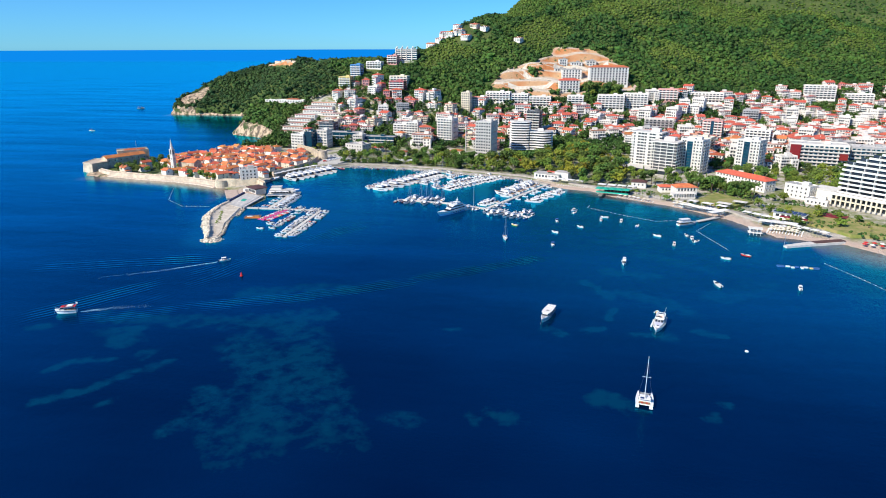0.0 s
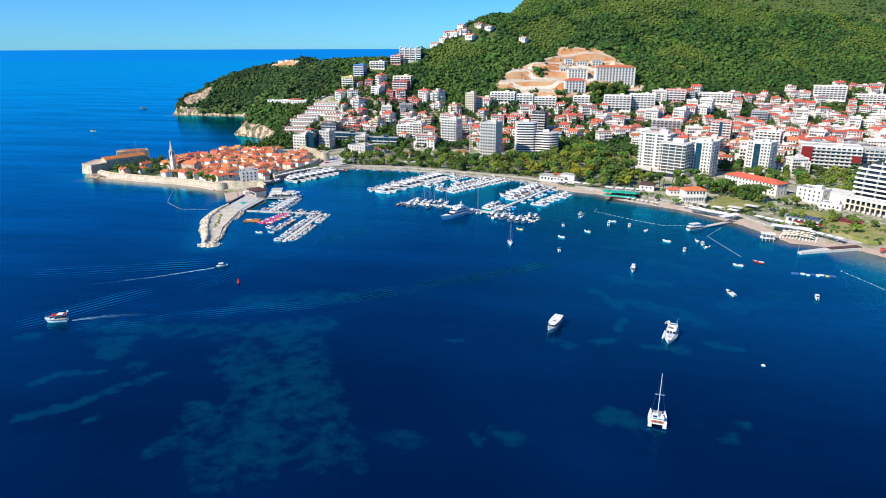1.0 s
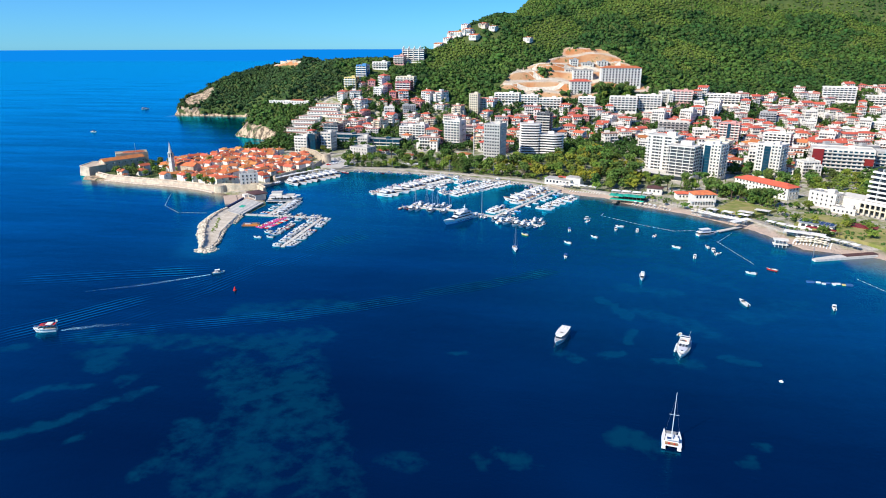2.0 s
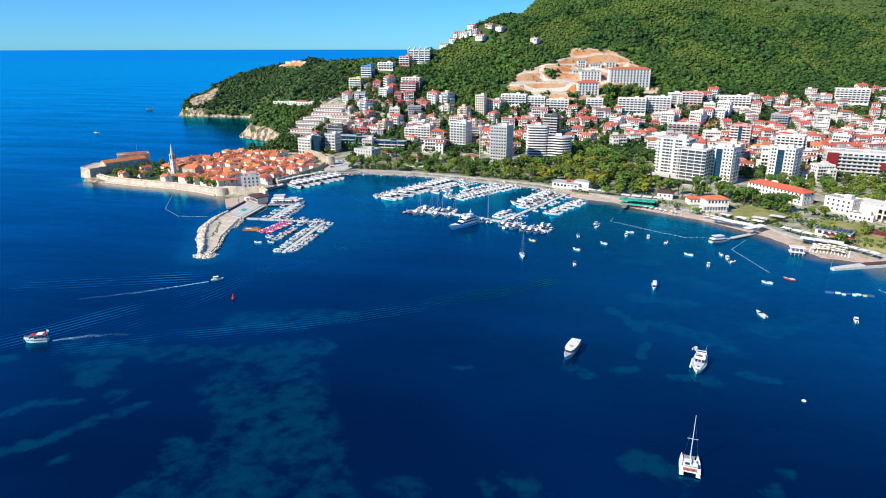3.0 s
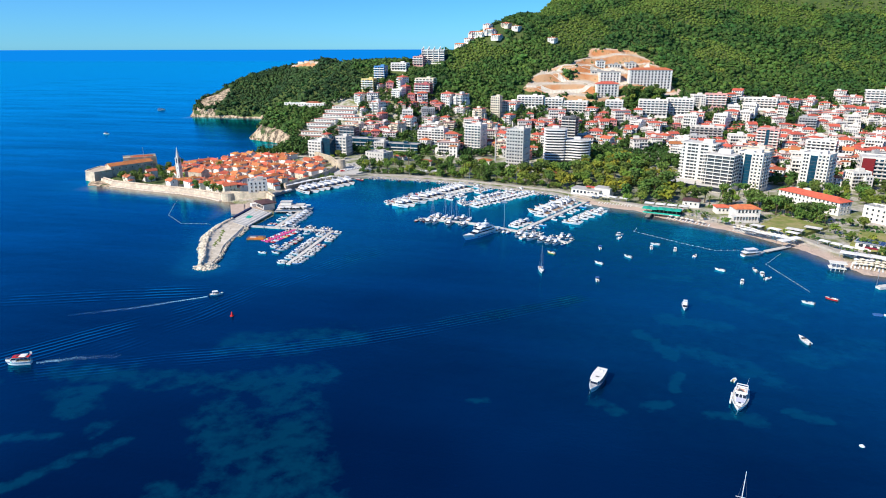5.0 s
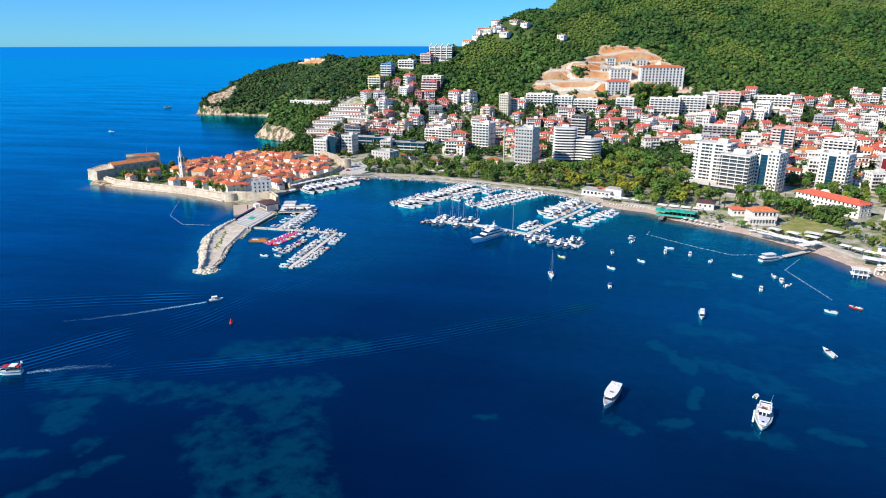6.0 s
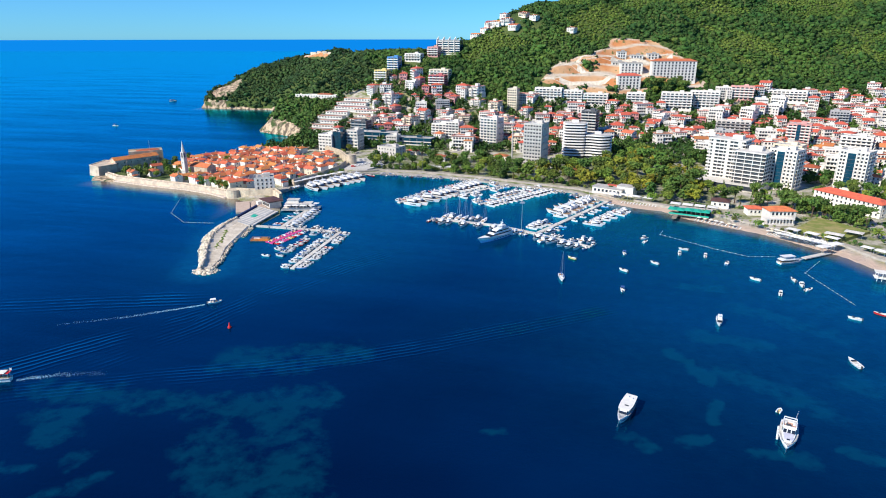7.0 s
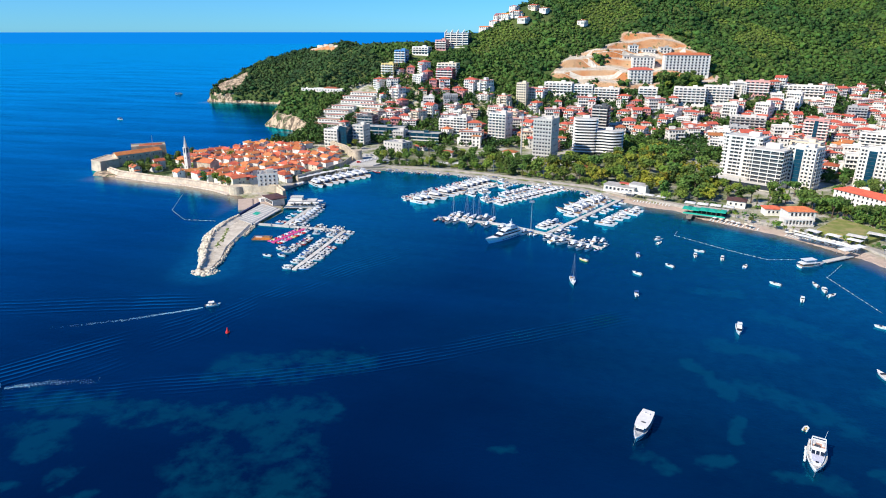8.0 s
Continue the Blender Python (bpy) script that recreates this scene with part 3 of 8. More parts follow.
wx, wy = scatter(-725, 640, 775, 1330, 4.3)
ux, uy = scatter(-60, 900, 1330, 1560, 8.0)
wx, wy = np.concatenate([wx, ux]), np.concatenate([wy, uy])
keep = wooded(wx, wy)
wx, wy = wx[keep], wy[keep]
wz = ground_z(wx, wy)
open_scrub = (wob(wx, wy, 55, 3.0) + 0.5 * wob(wx, wy, 17, 5.0) + (wz - 110) / 130 > 0.30) & (wx > -240)
size = np.where(open_scrub, rng.uniform(1.5, 3.0, wx.size), np.clip(rng.lognormal(0.98, 0.38, wx.size), 1.2, 6.0) * (1 + 0.25 * wob(wx, wy, 12, 9.0)))
cape = ~open_scrub & (wx < -330 + 60 * wob(wx, wy, 40, 2.0)) & (wy > 880)
size = np.where(cape, 0.95 * size, size)
for name, mask, mat, label in (
    ("forest", ~open_scrub & ~cape, M_WOODLAND, "dense dark green broadleaf and pine forest on the slope"),
    ("cape_forest", cape, M_CAPEWOOD, "dark pine and holm oak wood on the cape"),
    ("scrub", open_scrub, M_MAQUIS, "light green maquis scrub covering the upper hillside"),
):
    r = 1.0 * size[mask]
    at = np.stack([wx[mask], wy[mask], wz[mask] + 0.35 * r + rng.uniform(-0.5, 1.0, r.size)], 1)
    side = np.stack([rng.uniform(-0.9, 0.9, r.size) * r, rng.uniform(-0.9, 0.9, r.size) * r, rng.uniform(-0.2, 0.6, r.size) * r], 1)
    v, f = lumps(at, 0.9 * r, 0.7, 0.42)
    v2, f2 = leafage(np.concatenate([at, at + side]), np.concatenate([1.02 * r, 0.8 * r]), 0.75, 6)
    wood = tagged(new(name, from_arrays(name, v2, f2, [mat])), label, "forest", kind="stuff")
    inner = link_mesh("inner_foliage", from_arrays("inner_foliage", v, f, [mat]), wood)
    tagged(inner, kind="stuff")
# ---- building blocks ----
class Mk:
    """Collects boxes, prisms and lofts into one mesh."""

    def __init__(self):
        self.v, self.f, self.i = [], [], []

    def add(self, verts, faces, mat=0):
        k = len(self.v)
        self.v += [tuple(p) for p in verts]
        self.f += [tuple(k + j for j in q) for q in faces]
        self.i += [mat] * len(faces)
        return self

    def box(self, x, y, z, sx, sy, sz, mat=0, rz=0.0):
        """A box that stands on z, centred on x, y."""
        c, s = math.cos(radians(rz)), math.sin(radians(rz))
        pts = []
        for h in (z, z + sz):
            for a, b in ((-1, -1), (1, -1), (1, 1), (-1, 1)):
                px, py = a * sx / 2, b * sy / 2
                pts.append((x + c * px - s * py, y + s * px + c * py, h))
        return self.add(pts, [(3, 2, 1, 0), (4, 5, 6, 7), (0, 1, 5, 4), (1, 2, 6, 5), (2, 3, 7, 6), (3, 0, 4, 7)], mat)

    def beam(self, a, b, w, h, mat=0):
        """A bar between two points, of width w and height h, its top at the points' height."""
        a, b = Vector(a), Vector(b)
        u = (b - a).normalized()
        n = Vector((-u.y, u.x, 0)).normalized() * (w / 2) if abs(u.z) < 0.99 else Vector((w / 2, 0, 0))
        d = u.cross(n).normalized() * h if abs(u.z) > 0.99 else Vector((0, 0, -h))
        p = [a - n, a + n, b + n, b - n]
        if abs(u.z) > 0.99:
            d = Vector((0, h, 0))
        return self.add([q + d for q in p] + p, [(0, 1, 2, 3), (7, 6, 5, 4), (4, 5, 1, 0), (5, 6, 2, 1), (6, 7, 3, 2), (7, 4, 0, 3)], mat)

    def rod(self, a, b, r0, r1, n=6, mat=0):
        a, b = Vector(a), Vector(b)
        u = (b - a).normalized()
        s = u.cross(Vector((0.3, 0.9, 0.31))).normalized()
        t = u.cross(s)
        pts = []
        for p, r in ((a, r0), (b, r1)):
            pts += [p + (s * math.cos(2 * math.pi * k / n) + t * math.sin(2 * math.pi * k / n)) * r for k in range(n)]
        sides = [(k, (k + 1) % n, n + (k + 1) % n, n + k) for k in range(n)]
        return self.add(pts, sides + [tuple(range(n - 1, -1, -1)), tuple(range(n, 2 * n))], mat)

    def prism(self, outline, z0, z1, mat=0, top=None):
        """An upright solid over an outline that runs anticlockwise."""
        n = len(outline)
        pts = [(x, y, z0) for x, y in outline] + [(x, y, z1) for x, y in outline]
        self.add(pts, [(k, (k + 1) % n, n + (k + 1) % n, n + k) for k in range(n)] + [tuple(range(n - 1, -1, -1))], mat)
        return self.add(pts[n:], [tuple(range(n))], mat if top is None else top)

    def hip(self, w, d, z, rise, over=0.5, mat=0, thick=0.22, x=0.0, y=0.0):
        """A hipped roof with eaves and a thin edge."""
        a, b = w / 2 + over, d / 2 + over
        r = max(0.0, (w - d) / 2) if w >= d else 0.0
        q = max(0.0, (d - w) / 2) if d > w else 0.0
        pts = [(x - a, y - b, z), (x + a, y - b, z), (x + a, y + b, z), (x - a, y + b, z)]
        pts += [(px, py, z + thick) for px, py, _ in pts]
        if w >= d:
            pts += [(x - r - 0.02, y, z + rise), (x + r + 0.02, y, z + rise)]
            tops = [(4, 5, 9, 8), (6, 7, 8, 9), (5, 6, 9), (7, 4, 8)]
        else:
            pts += [(x, y - q - 0.02, z + rise), (x, y + q + 0.02, z + rise)]
            tops = [(5, 6, 9, 8), (7, 4, 8, 9), (4, 5, 8), (6, 7, 9)]
        return self.add(pts, [(3, 2, 1, 0), (0, 1, 5, 4), (1, 2, 6, 5), (2, 3, 7, 6), (3, 0, 4, 7)] + tops, mat)

    def gable(self, w, d, z, rise, over=0.4, mat=0, wall=1, x=0.0, y=0.0):
        """A gabled roof with its ridge along x, and the plastered gable ends."""
        a, b = w / 2 + over, d / 2 + over
        k = rise / (d / 2)
        lo = z - over * k
        pts = []
        for px in (x - a, x + a):
            pts += [(px, y - b, lo), (px, y, z + rise), (px, y + b, lo), (px, y - b, lo + 0.25), (px, y, z + rise + 0.28), (px, y + b, lo + 0.25)]
        self.add(pts, [(3, 9, 10, 4), (4, 10, 11, 5), (0, 1, 7, 6), (1, 2, 8, 7), (0, 6, 9, 3), (2, 5, 11, 8), (0, 3, 4, 1), (1, 4, 5, 2), (6, 7, 10, 9), (7, 8, 11, 10)], mat)
        for s in (-1, 1):
            e = x + s * w / 2
            g = [(e, y - d / 2, z - 0.01), (e, y + d / 2, z - 0.01), (e, y, z + rise - 0.02)]
            self.add(g, [(0, 1, 2) if s > 0 else (2, 1, 0)], wall)
        return self

    def mesh(self, name, mats):
        me = bpy.data.meshes.new(name)
        me.from_pydata(self.v, [], self.f)
        for m in mats:
            me.materials.append(m)
        me.polygons.foreach_set("material_index", np.array(self.i, np.int32))
        me.update()
        return me


def thing(name, label, category, group="", kind=""):
    return tagged(new(name), label, category, group, kind)


def part(name, mk, mats, parent, label="", m=None):
    """Links a mesh, or a builder's mesh, as one object under a thing or a part."""
    mats = mats if isinstance(mats, (list, tuple)) else [mats]
    me = mk.mesh(name, mats) if isinstance(mk, Mk) else mk
    ob = new(name, me)
    ob.parent = parent
    if m is not None:
        ob.matrix_basis = m
    return tagged(ob, label)


WINDOWS = {}


def window_mesh(w, h, wall_mat=None, glass_mat=None, sill=True):
    """A window: frame, dark pane set back in it, a sill; its middle at the bottom edge, facing -y."""
    glass_mat = glass_mat or M_GLASS
    key = (round(w, 2), round(h, 2), glass_mat.name, wall_mat.name if wall_mat else "", sill)
    if key not in WINDOWS:
        b = Mk()
        e, o, r = 0.10, -0.10, -0.03
        ring = [(-w / 2, 0), (w / 2, 0), (w / 2, h), (-w / 2, h)]
        hole = [(-w / 2 + e, e), (w / 2 - e, e), (w / 2 - e, h - e), (-w / 2 + e, h - e)]
        v = [(x, 0.02, z) for x, z in ring] + [(x, o, z) for x, z in ring] + [(x, o, z) for x, z in hole] + [(x, r, z) for x, z in hole]
        b.add(v, [(4 * j + k, 4 * j + (k + 1) % 4, 4 * j + 4 + (k + 1) % 4, 4 * j + 4 + k) for j in range(3) for k in range(4)])
        b.f.append((12, 13, 14, 15))
        b.i.append(1)
        if sill:
            b.box(0, -0.14, -0.1, w + 0.2, 0.28, 0.1)
        WINDOWS[key] = b.mesh("window", [wall_mat or M_PLASTER, glass_mat])
    return WINDOWS[key]


def facade_places(w, n, margin=1.0):
    """Middles of n bays across a wall of width w."""
    return [-w / 2 + margin + (k + 0.5) * (w - 2 * margin) / n for k in range(n)]


def put_windows(parent, w, d, floors, fh, bays, size, mats=(None, None), sides=2, z0=0.9, faces="fr l", skip=0.0, wr=None):
    """Single windows on the front and the sides of a block."""
    me = window_mesh(size[0], size[1], *mats)
    wr = wr or random.Random(3)
    for k in range(floors):
        z = k * fh + z0
        if "f" in faces:
            for x in facade_places(w, bays):
                if wr.random() >= skip:
                    part("window", me, [], parent, m=pose(x, -d / 2, z))
        for side, turn in (("l", -90), ("r", 90)):
            if side in faces:
                for y in facade_places(d, sides):
                    if wr.random() >= skip:
                        part("window", me, [], parent, m=pose((-1 if side == "l" else 1) * w / 2, y, z, 0, 0, turn))


def rows_of_windows(w, d, z, bays, side_bays, size, mk=None):
    """All openings of one far storey, too small to pick apart."""
    b = mk or Mk()
    for x in facade_places(w, bays):
        b.box(x, -d / 2, z, size[0], 0.16, size[1])
    for s in (-1, 1):
        for y in facade_places(d, side_bays):
            b.box(s * w / 2, y, z, 0.16, size[0], size[1])
    return b


def flat_top(w, d, z, parent, wall, mats=None):
    """A flat roof with its parapet, stair hut and two air units, each a part."""
    slab = part("roof", Mk().box(0, 0, z, w - 0.5, d - 0.5, 0.12), mats or M_FLATROOF, parent)
    part("parapet", ring(w, d, z, 0.9, 0.24), wall, slab)
    part("stair_hut", Mk().box(w * 0.15, d * 0.12, z + 0.12, min(5, w * 0.35), min(4.5, d * 0.35), 2.5), wall, slab)
    part("air_unit", Mk().box(-w * 0.22, d * 0.1, z + 0.12, 1.6, 1.2, 1.1), M_METAL, slab)
    part("air_unit", Mk().box(-w * 0.28, -d * 0.2, z + 0.12, 1.1, 1.5, 0.9), M_METAL, slab)
    return slab
# ---- the town: houses ----
TAKEN = []  # discs of the plan that are already built on: x, y, radius


def take(x, y, r):
    TAKEN.append((x, y, r))


def is_free(x, y, r):
    return all((x - a) ** 2 + (y - b) ** 2 > (r + c) ** 2 for a, b, c in TAKEN)


def ring(w, d, z, h, thick, x=0.0, y=0.0, mk=None, mat=0):
    """A closed low wall round a rectangle."""
    b = mk or Mk()
    out, inn = [(-w / 2, -d / 2), (w / 2, -d / 2), (w / 2, d / 2), (-w / 2, d / 2)], [(-w / 2 + thick, -d / 2 + thick), (w / 2 - thick, -d / 2 + thick), (w / 2 - thick, d / 2 - thick), (-w / 2 + thick, d / 2 - thick)]
    v = [(x + p, y + q, z) for p, q in out] + [(x + p, y + q, z + h) for p, q in out] + [(x + p, y + q, z + h) for p, q in inn] + [(x + p, y + q, z) for p, q in inn]
    return b.add(v, [(4 * j + k, 4 * j + (k + 1) % 4, 4 * j + 4 + (k + 1) % 4, 4 * j + 4 + k) for j in range(3) for k in range(4)], mat)


def far_house(w, d, floors, wall, roof, roof_mat, label, balcony=0, fh=2.9, seed=1):
    """A dwelling on the slope: main block, a lower front bay, broken roofs, deep balconies, storeys of dark openings."""
    r = random.Random(seed)
    top = thing("house", label, "house", "houses on the slope")
    h = floors * fh
    side = r.choice((-1, 1))
    bw, bd = w * r.uniform(0.36, 0.46), d * r.uniform(0.28, 0.4)
    bx, by = side * (w - bw) / 2 * 0.92, -d / 2 - bd / 2 + 0.1
    low = h - fh * r.choice((1.0, 1.0, 2.0)) if floors > 3 else h - fh
    b = Mk().box(0, 0, -5, w, d, h + 5).box(bx, by, -5, bw, bd, low + 5)
    b.box(-side * w * 0.55, d * 0.12, -5, w * 0.24, d * 0.6, max(fh, h - 2 * fh) + 5)
    part("wall", b, wall, top)
    tiled = roof in ("hip", "gable")
    if tiled:
        rb = Mk()
        if roof == "hip":
            rb.hip(w, d, h, min(w, d) * 0.2, 0.6)
        else:
            rb.gable(w, d, h, d * 0.2, 0.5)
        part("roof", rb, [roof_mat, wall], top)
        part("chimney", Mk().box(-side * w * 0.2, d * 0.15, h + 0.5, 0.8, 0.8, min(w, d) * 0.2 + 0.7), wall, top)
    else:
        part("roof", Mk().box(0, 0, h, w - 0.5, d - 0.5, 0.12), M_FLATROOF, top)
        part("parapet", ring(w, d, h, 0.9, 0.24), wall, top)
        part("stair_hut", Mk().box(side * w * 0.18, d * 0.14, h + 0.12, min(5, w * 0.34), min(4.5, d * 0.36), 2.5), wall, top)
        if roof == "edge":
            part("eaves", ring(w + 1.3, d + 1.3, h + 0.25, 0.5, 1.3), M_REDTILE, top)
    if r.random() < 0.6:
        part("bay_roof", Mk().hip(bw, bd, low, 1.0, 0.4, x=bx, y=by), roof_mat if tiled else M_REDTILE, top)
    else:
        part("terrace_rail", ring(bw, bd, low, 0.95, 0.16, bx, by), wall, top)
    part("side_roof", Mk().hip(w * 0.24, d * 0.6, max(fh, h - 2 * fh), 0.8, 0.3, x=-side * w * 0.55, y=d * 0.12), roof_mat if tiled else M_FLATROOF, top)
    panes = Mk()
    for k in range(floors):
        z = k * fh
        free = [x for x in facade_places(w, max(3, round(w / 2.9)), 0.6) if abs(x - bx) > bw / 2 + 0.4 or z + fh > low + 0.1]
        for x in free:
            wide, tall = (1.7, 2.05) if balcony and k else (1.05, 1.35)
            panes.box(x, -d / 2, z + (0.2 if balcony and k else 0.9), wide, 0.16, tall)
        if z + fh <= low + 0.1:
            for x in facade_places(bw, 2, 0.5):
                panes.box(bx + x, by - bd / 2, z + 0.7, 1.3, 0.16, 1.6)
        for sd in (-1, 1):
            for y in facade_places(d, max(2, round(d / 3.4))):
                panes.box(sd * w / 2, y, z + 0.9, 0.16, 1.05, 1.35)
    tagged(part("glazing", panes, M_GLASS, top), kind="stuff")
    for k in range(1, floors) if balcony else ():
        full = balcony == 2 and k * fh + fh > low + 0.1
        lw = w * 0.96 if full else w - bw - 0.6
        lx = 0.0 if full else -side * (w - lw) / 2
        deep = 1.7
        bb = Mk().box(lx, -d / 2 - deep / 2, k * fh - 0.12, lw, deep, 0.22)
        bb.box(lx, -d / 2 - deep + 0.06, k * fh + 0.1, lw, 0.12, 0.85)
        for sd in (-1, 1):
            bb.box(lx + sd * (lw / 2 - 0.06), -d / 2 - deep / 2, k * fh + 0.1, 0.12, deep - 0.14, 0.85)
        part("balcony", bb, wall, top)
    return top


HOUSE_KINDS = [
    (10, 9, 3, M_PLASTER, "hip", M_REDTILE, "white plastered house with a red hipped tile roof", 0),
    (12, 10, 4, M_PLASTER, "hip", M_TILE, "white four-storey house with balconies and orange tile roof", 1),
    (11, 10, 3, M_CREAM, "hip", M_REDTILE, "cream plastered house with a red tile roof", 1),
    (15, 12, 4, M_PLASTER, "edge", M_FLATROOF, "white flat-roofed apartment house with red tiled eaves", 2),
    (16, 12, 5, M_PLASTER, "flat", M_FLATROOF, "white apartment block with continuous balconies and flat roof", 2),
    (13, 10, 4, M_PLASTER, "gable", M_REDTILE, "white house with a red gabled tile roof", 2),
    (10, 10, 3, M_PINK, "hip", M_REDTILE, "pink plastered house with a red tile roof", 1),
    (14, 11, 5, M_PLASTER, "hip", M_REDTILE, "white five-storey guest house under a red tile roof", 2),
    (12, 10, 3, M_PLASTER, "gable", M_TILE, "low white house with an orange gabled roof", 0),
    (18, 12, 5, M_GREY, "flat", M_FLATROOF, "grey apartment block with balconies and flat roof", 2),
    (15, 12, 5, M_CREAM, "edge", M_FLATROOF, "cream apartment block with red tiled eaves", 2),
    (20, 12, 4, M_PLASTER, "edge", M_FLATROOF, "long white apartment house with red tiled eaves", 2),
]


def tower_block(name, label, w, d, floors, wall, fh=3.1, deep=1.5, bays=6, parapet=None, glass_mat=None, stripe=None, side_bays=4, solid_sides=False, far=False):
    """A tall block: core walls, a balcony slab with parapet on each floor, one window for each bay, roof with plant room."""
    top = thing(name, label, "building")
    h = floors * fh
    parapet = parapet or wall
    part("wall", Mk().box(0, 0, -3, w, d, h + 3), wall, top)
    slab = Mk().box(0, -d / 2 - deep / 2, -0.14, w + 0.3, deep, 0.28)
    slab.box(0, -d / 2 - deep + 0.08, 0.14, w + 0.3, 0.14, 0.9)
    for x in facade_places(w + 0.2, max(2, bays // 2), 0)[:-1]:
        slab.box(x + w / bays, -d / 2 - deep / 2 + 0.05, 0.14, 0.14, deep - 0.2, fh - 0.3)
    for s in (-1, 1):
        slab.box(s * (w / 2 + 0.08), -d / 2 - deep / 2, 0.14, 0.16, deep - 0.1, 0.9)
        if not solid_sides:
            slab.box(s * (w / 2 + deep * 0.4), d * 0.1, -0.14, deep * 0.8, d * 0.55, 0.28)
            slab.box(s * (w / 2 + deep * 0.8 - 0.06), d * 0.1, 0.14, 0.12, d * 0.55, 0.9)
    me = slab.mesh("balcony", [parapet])
    for k in range(1, floors):
        part("balcony", me, [], top, m=pose(0, 0, k * fh))
    win = window_mesh(w / bays * 0.68, 2.2, wall, glass_mat, False)
    side = window_mesh(1.3, 1.7, wall, glass_mat, True)
    panes = Mk()
    for k in range(floors):
        if far:
            rows_of_windows(w, d, k * fh + 0.3, bays, side_bays, (w / bays * 0.62, 2.1), panes)
            continue
        for x in facade_places(w, bays, 0.3):
            part("window", win, [], top, m=pose(x, -d / 2, k * fh + 0.25))
        for y in facade_places(d, side_bays):
            if k % 2 == 0:
                part("window", side, [], top, m=pose(w / 2, y, k * fh + 0.9, 0, 0, 90))
    if far:
        tagged(part("glazing", panes, glass_mat or M_GLASS, top), kind="stuff")
    if stripe:
        sx, sw = stripe
        strip_part = part("glass_strip", Mk().box(sx, -d / 2 - deep * 0.5, 2.5, sw, deep + 0.5, h - 2.5), M_TEALGLASS, top, "blue-green glazed stair strip")
        me = Mk().box(sx, -d / 2 - deep - 0.27, 0, sw, 0.06, 0.16).mesh("mullion", [M_DARKGREY])
        for k in range(1, floors):
            part("mullion", me, [], strip_part, m=pose(0, 0, k * fh))
    flat_top(w, d, h, top, wall)
    return top


def set_at(ob, x, y, rz=0.0, z=None, r=None):
    """Stands a finished thing at its place on the ground."""
    z = float(ground_z(x, y)) if z is None else z
    ob.matrix_basis = pose(x, y, z, 0, 0, rz)
    if r:
        take(x, y, r)
    return ob


# ---- the tall blocks behind the park ----
set_at(tower_block("office_tower", "grey office tower with a grid of dark windows", 17.5, 20, 12, M_PALE, 3.2, 0.6, 6, M_PALE, None, None, 5, True), -67, 678, -14, 4, 16)
set_at(tower_block("apartment_tower", "white balconied tower with dark glass bays", 20, 17, 10, M_PLASTER, 3.05, 1.6, 5, M_PLASTER, M_TEALGLASS), -124, 762, -16, 5, 16)
set_at(tower_block("apartment_tower", "slate grey tower with long balconies", 16, 15, 12, M_DARKGREY, 3.05, 1.6, 4, M_PALE), -21, 792, -12, 6, 13)
set_at(tower_block("apartment_block", "white twin apartment block with balconies", 18, 14, 7, M_PLASTER, 3.0, 1.3, 4), -185, 778, -8, 4.5, 12)
set_at(tower_block("apartment_block", "white twin apartment block with balconies", 16, 14, 8, M_PLASTER, 3.0, 1.3, 4), -169, 774, -8, 4.5, 12)
set_at(tower_block("slender_tower", "slender cream apartment tower on the slope", 12, 11, 9, M_CREAM, 3.0, 0.4, 4, None, None, None, 3, True), -117, 872, -10, 31, 12)


def hotel_tower(label, w, d, floors, fh, sx, sw, glass_mat):
    """A white slab tower: a tall glazed strip, upright ribs, columns of small dark windows, balconies down one side."""
    top = thing("hotel_tower", label, "building")
    h = floors * fh
    part("wall", Mk().box(0, 0, -3, w, d, h + 3), M_PLASTER, top)
    glazing = part("glass_strip", Mk().box(sx, -d / 2 - 0.2, 3.0, sw, 0.7, h - 4.2), glass_mat, top, "tall glazed stair strip")
    me = Mk().box(sx, -d / 2 - 0.58, 0, sw, 0.08, 0.18).mesh("mullion", [M_DARKGREY])
    for k in range(2, floors):
        part("mullion", me, [], glazing, m=pose(0, 0, k * fh - 0.4))
    rib = Mk().box(0, 0, 0, 0.55, 0.7, h + 0.6).mesh("rib", [M_PLASTER])
    left, right = sx - sw / 2, sx + sw / 2
    for x in (-w / 2 + 0.28, left - 0.3, right + 0.3, right + 3.1, right + 5.9, w / 2 - 0.28):
        part("rib", rib, [], top, m=pose(x, -d / 2 - 0.35, 0))
    win = window_mesh(1.7, 1.75, M_PLASTER, None, False)
    cols = [(-w / 2 + left) / 2 - 1.1, (-w / 2 + left) / 2 + 1.1, right + 1.7, right + 4.5, (right + 5.9 + w / 2) / 2]
    for k in range(floors):
        for x in cols:
            part("window", win, [], top, m=pose(x, -d / 2, k * fh + 0.6))
    slab = Mk().box(w / 2 + 0.65, 0, -0.12, 1.3, d * 0.8, 0.22).box(w / 2 + 1.24, 0, 0.1, 0.12, d * 0.8, 0.9).mesh("balcony", [M_PLASTER])
    door = window_mesh(2.0, 2.1, M_PLASTER, None, False)
    for k in range(1, floors):
        part("balcony", slab, [], top, m=pose(0, 0, k * fh))
        for y in facade_places(d, 3):
            part("window", door, [], top, m=pose(w / 2, y, k * fh + 0.15, 0, 0, 90))
    flat_top(w, d, h, top, M_PLASTER)
    part("crown", Mk().box(sx, -d / 2 + 2.4, h, sw + 2.0, 4.6, 1.9), M_PLASTER, top, "raised white roof block")
    return top


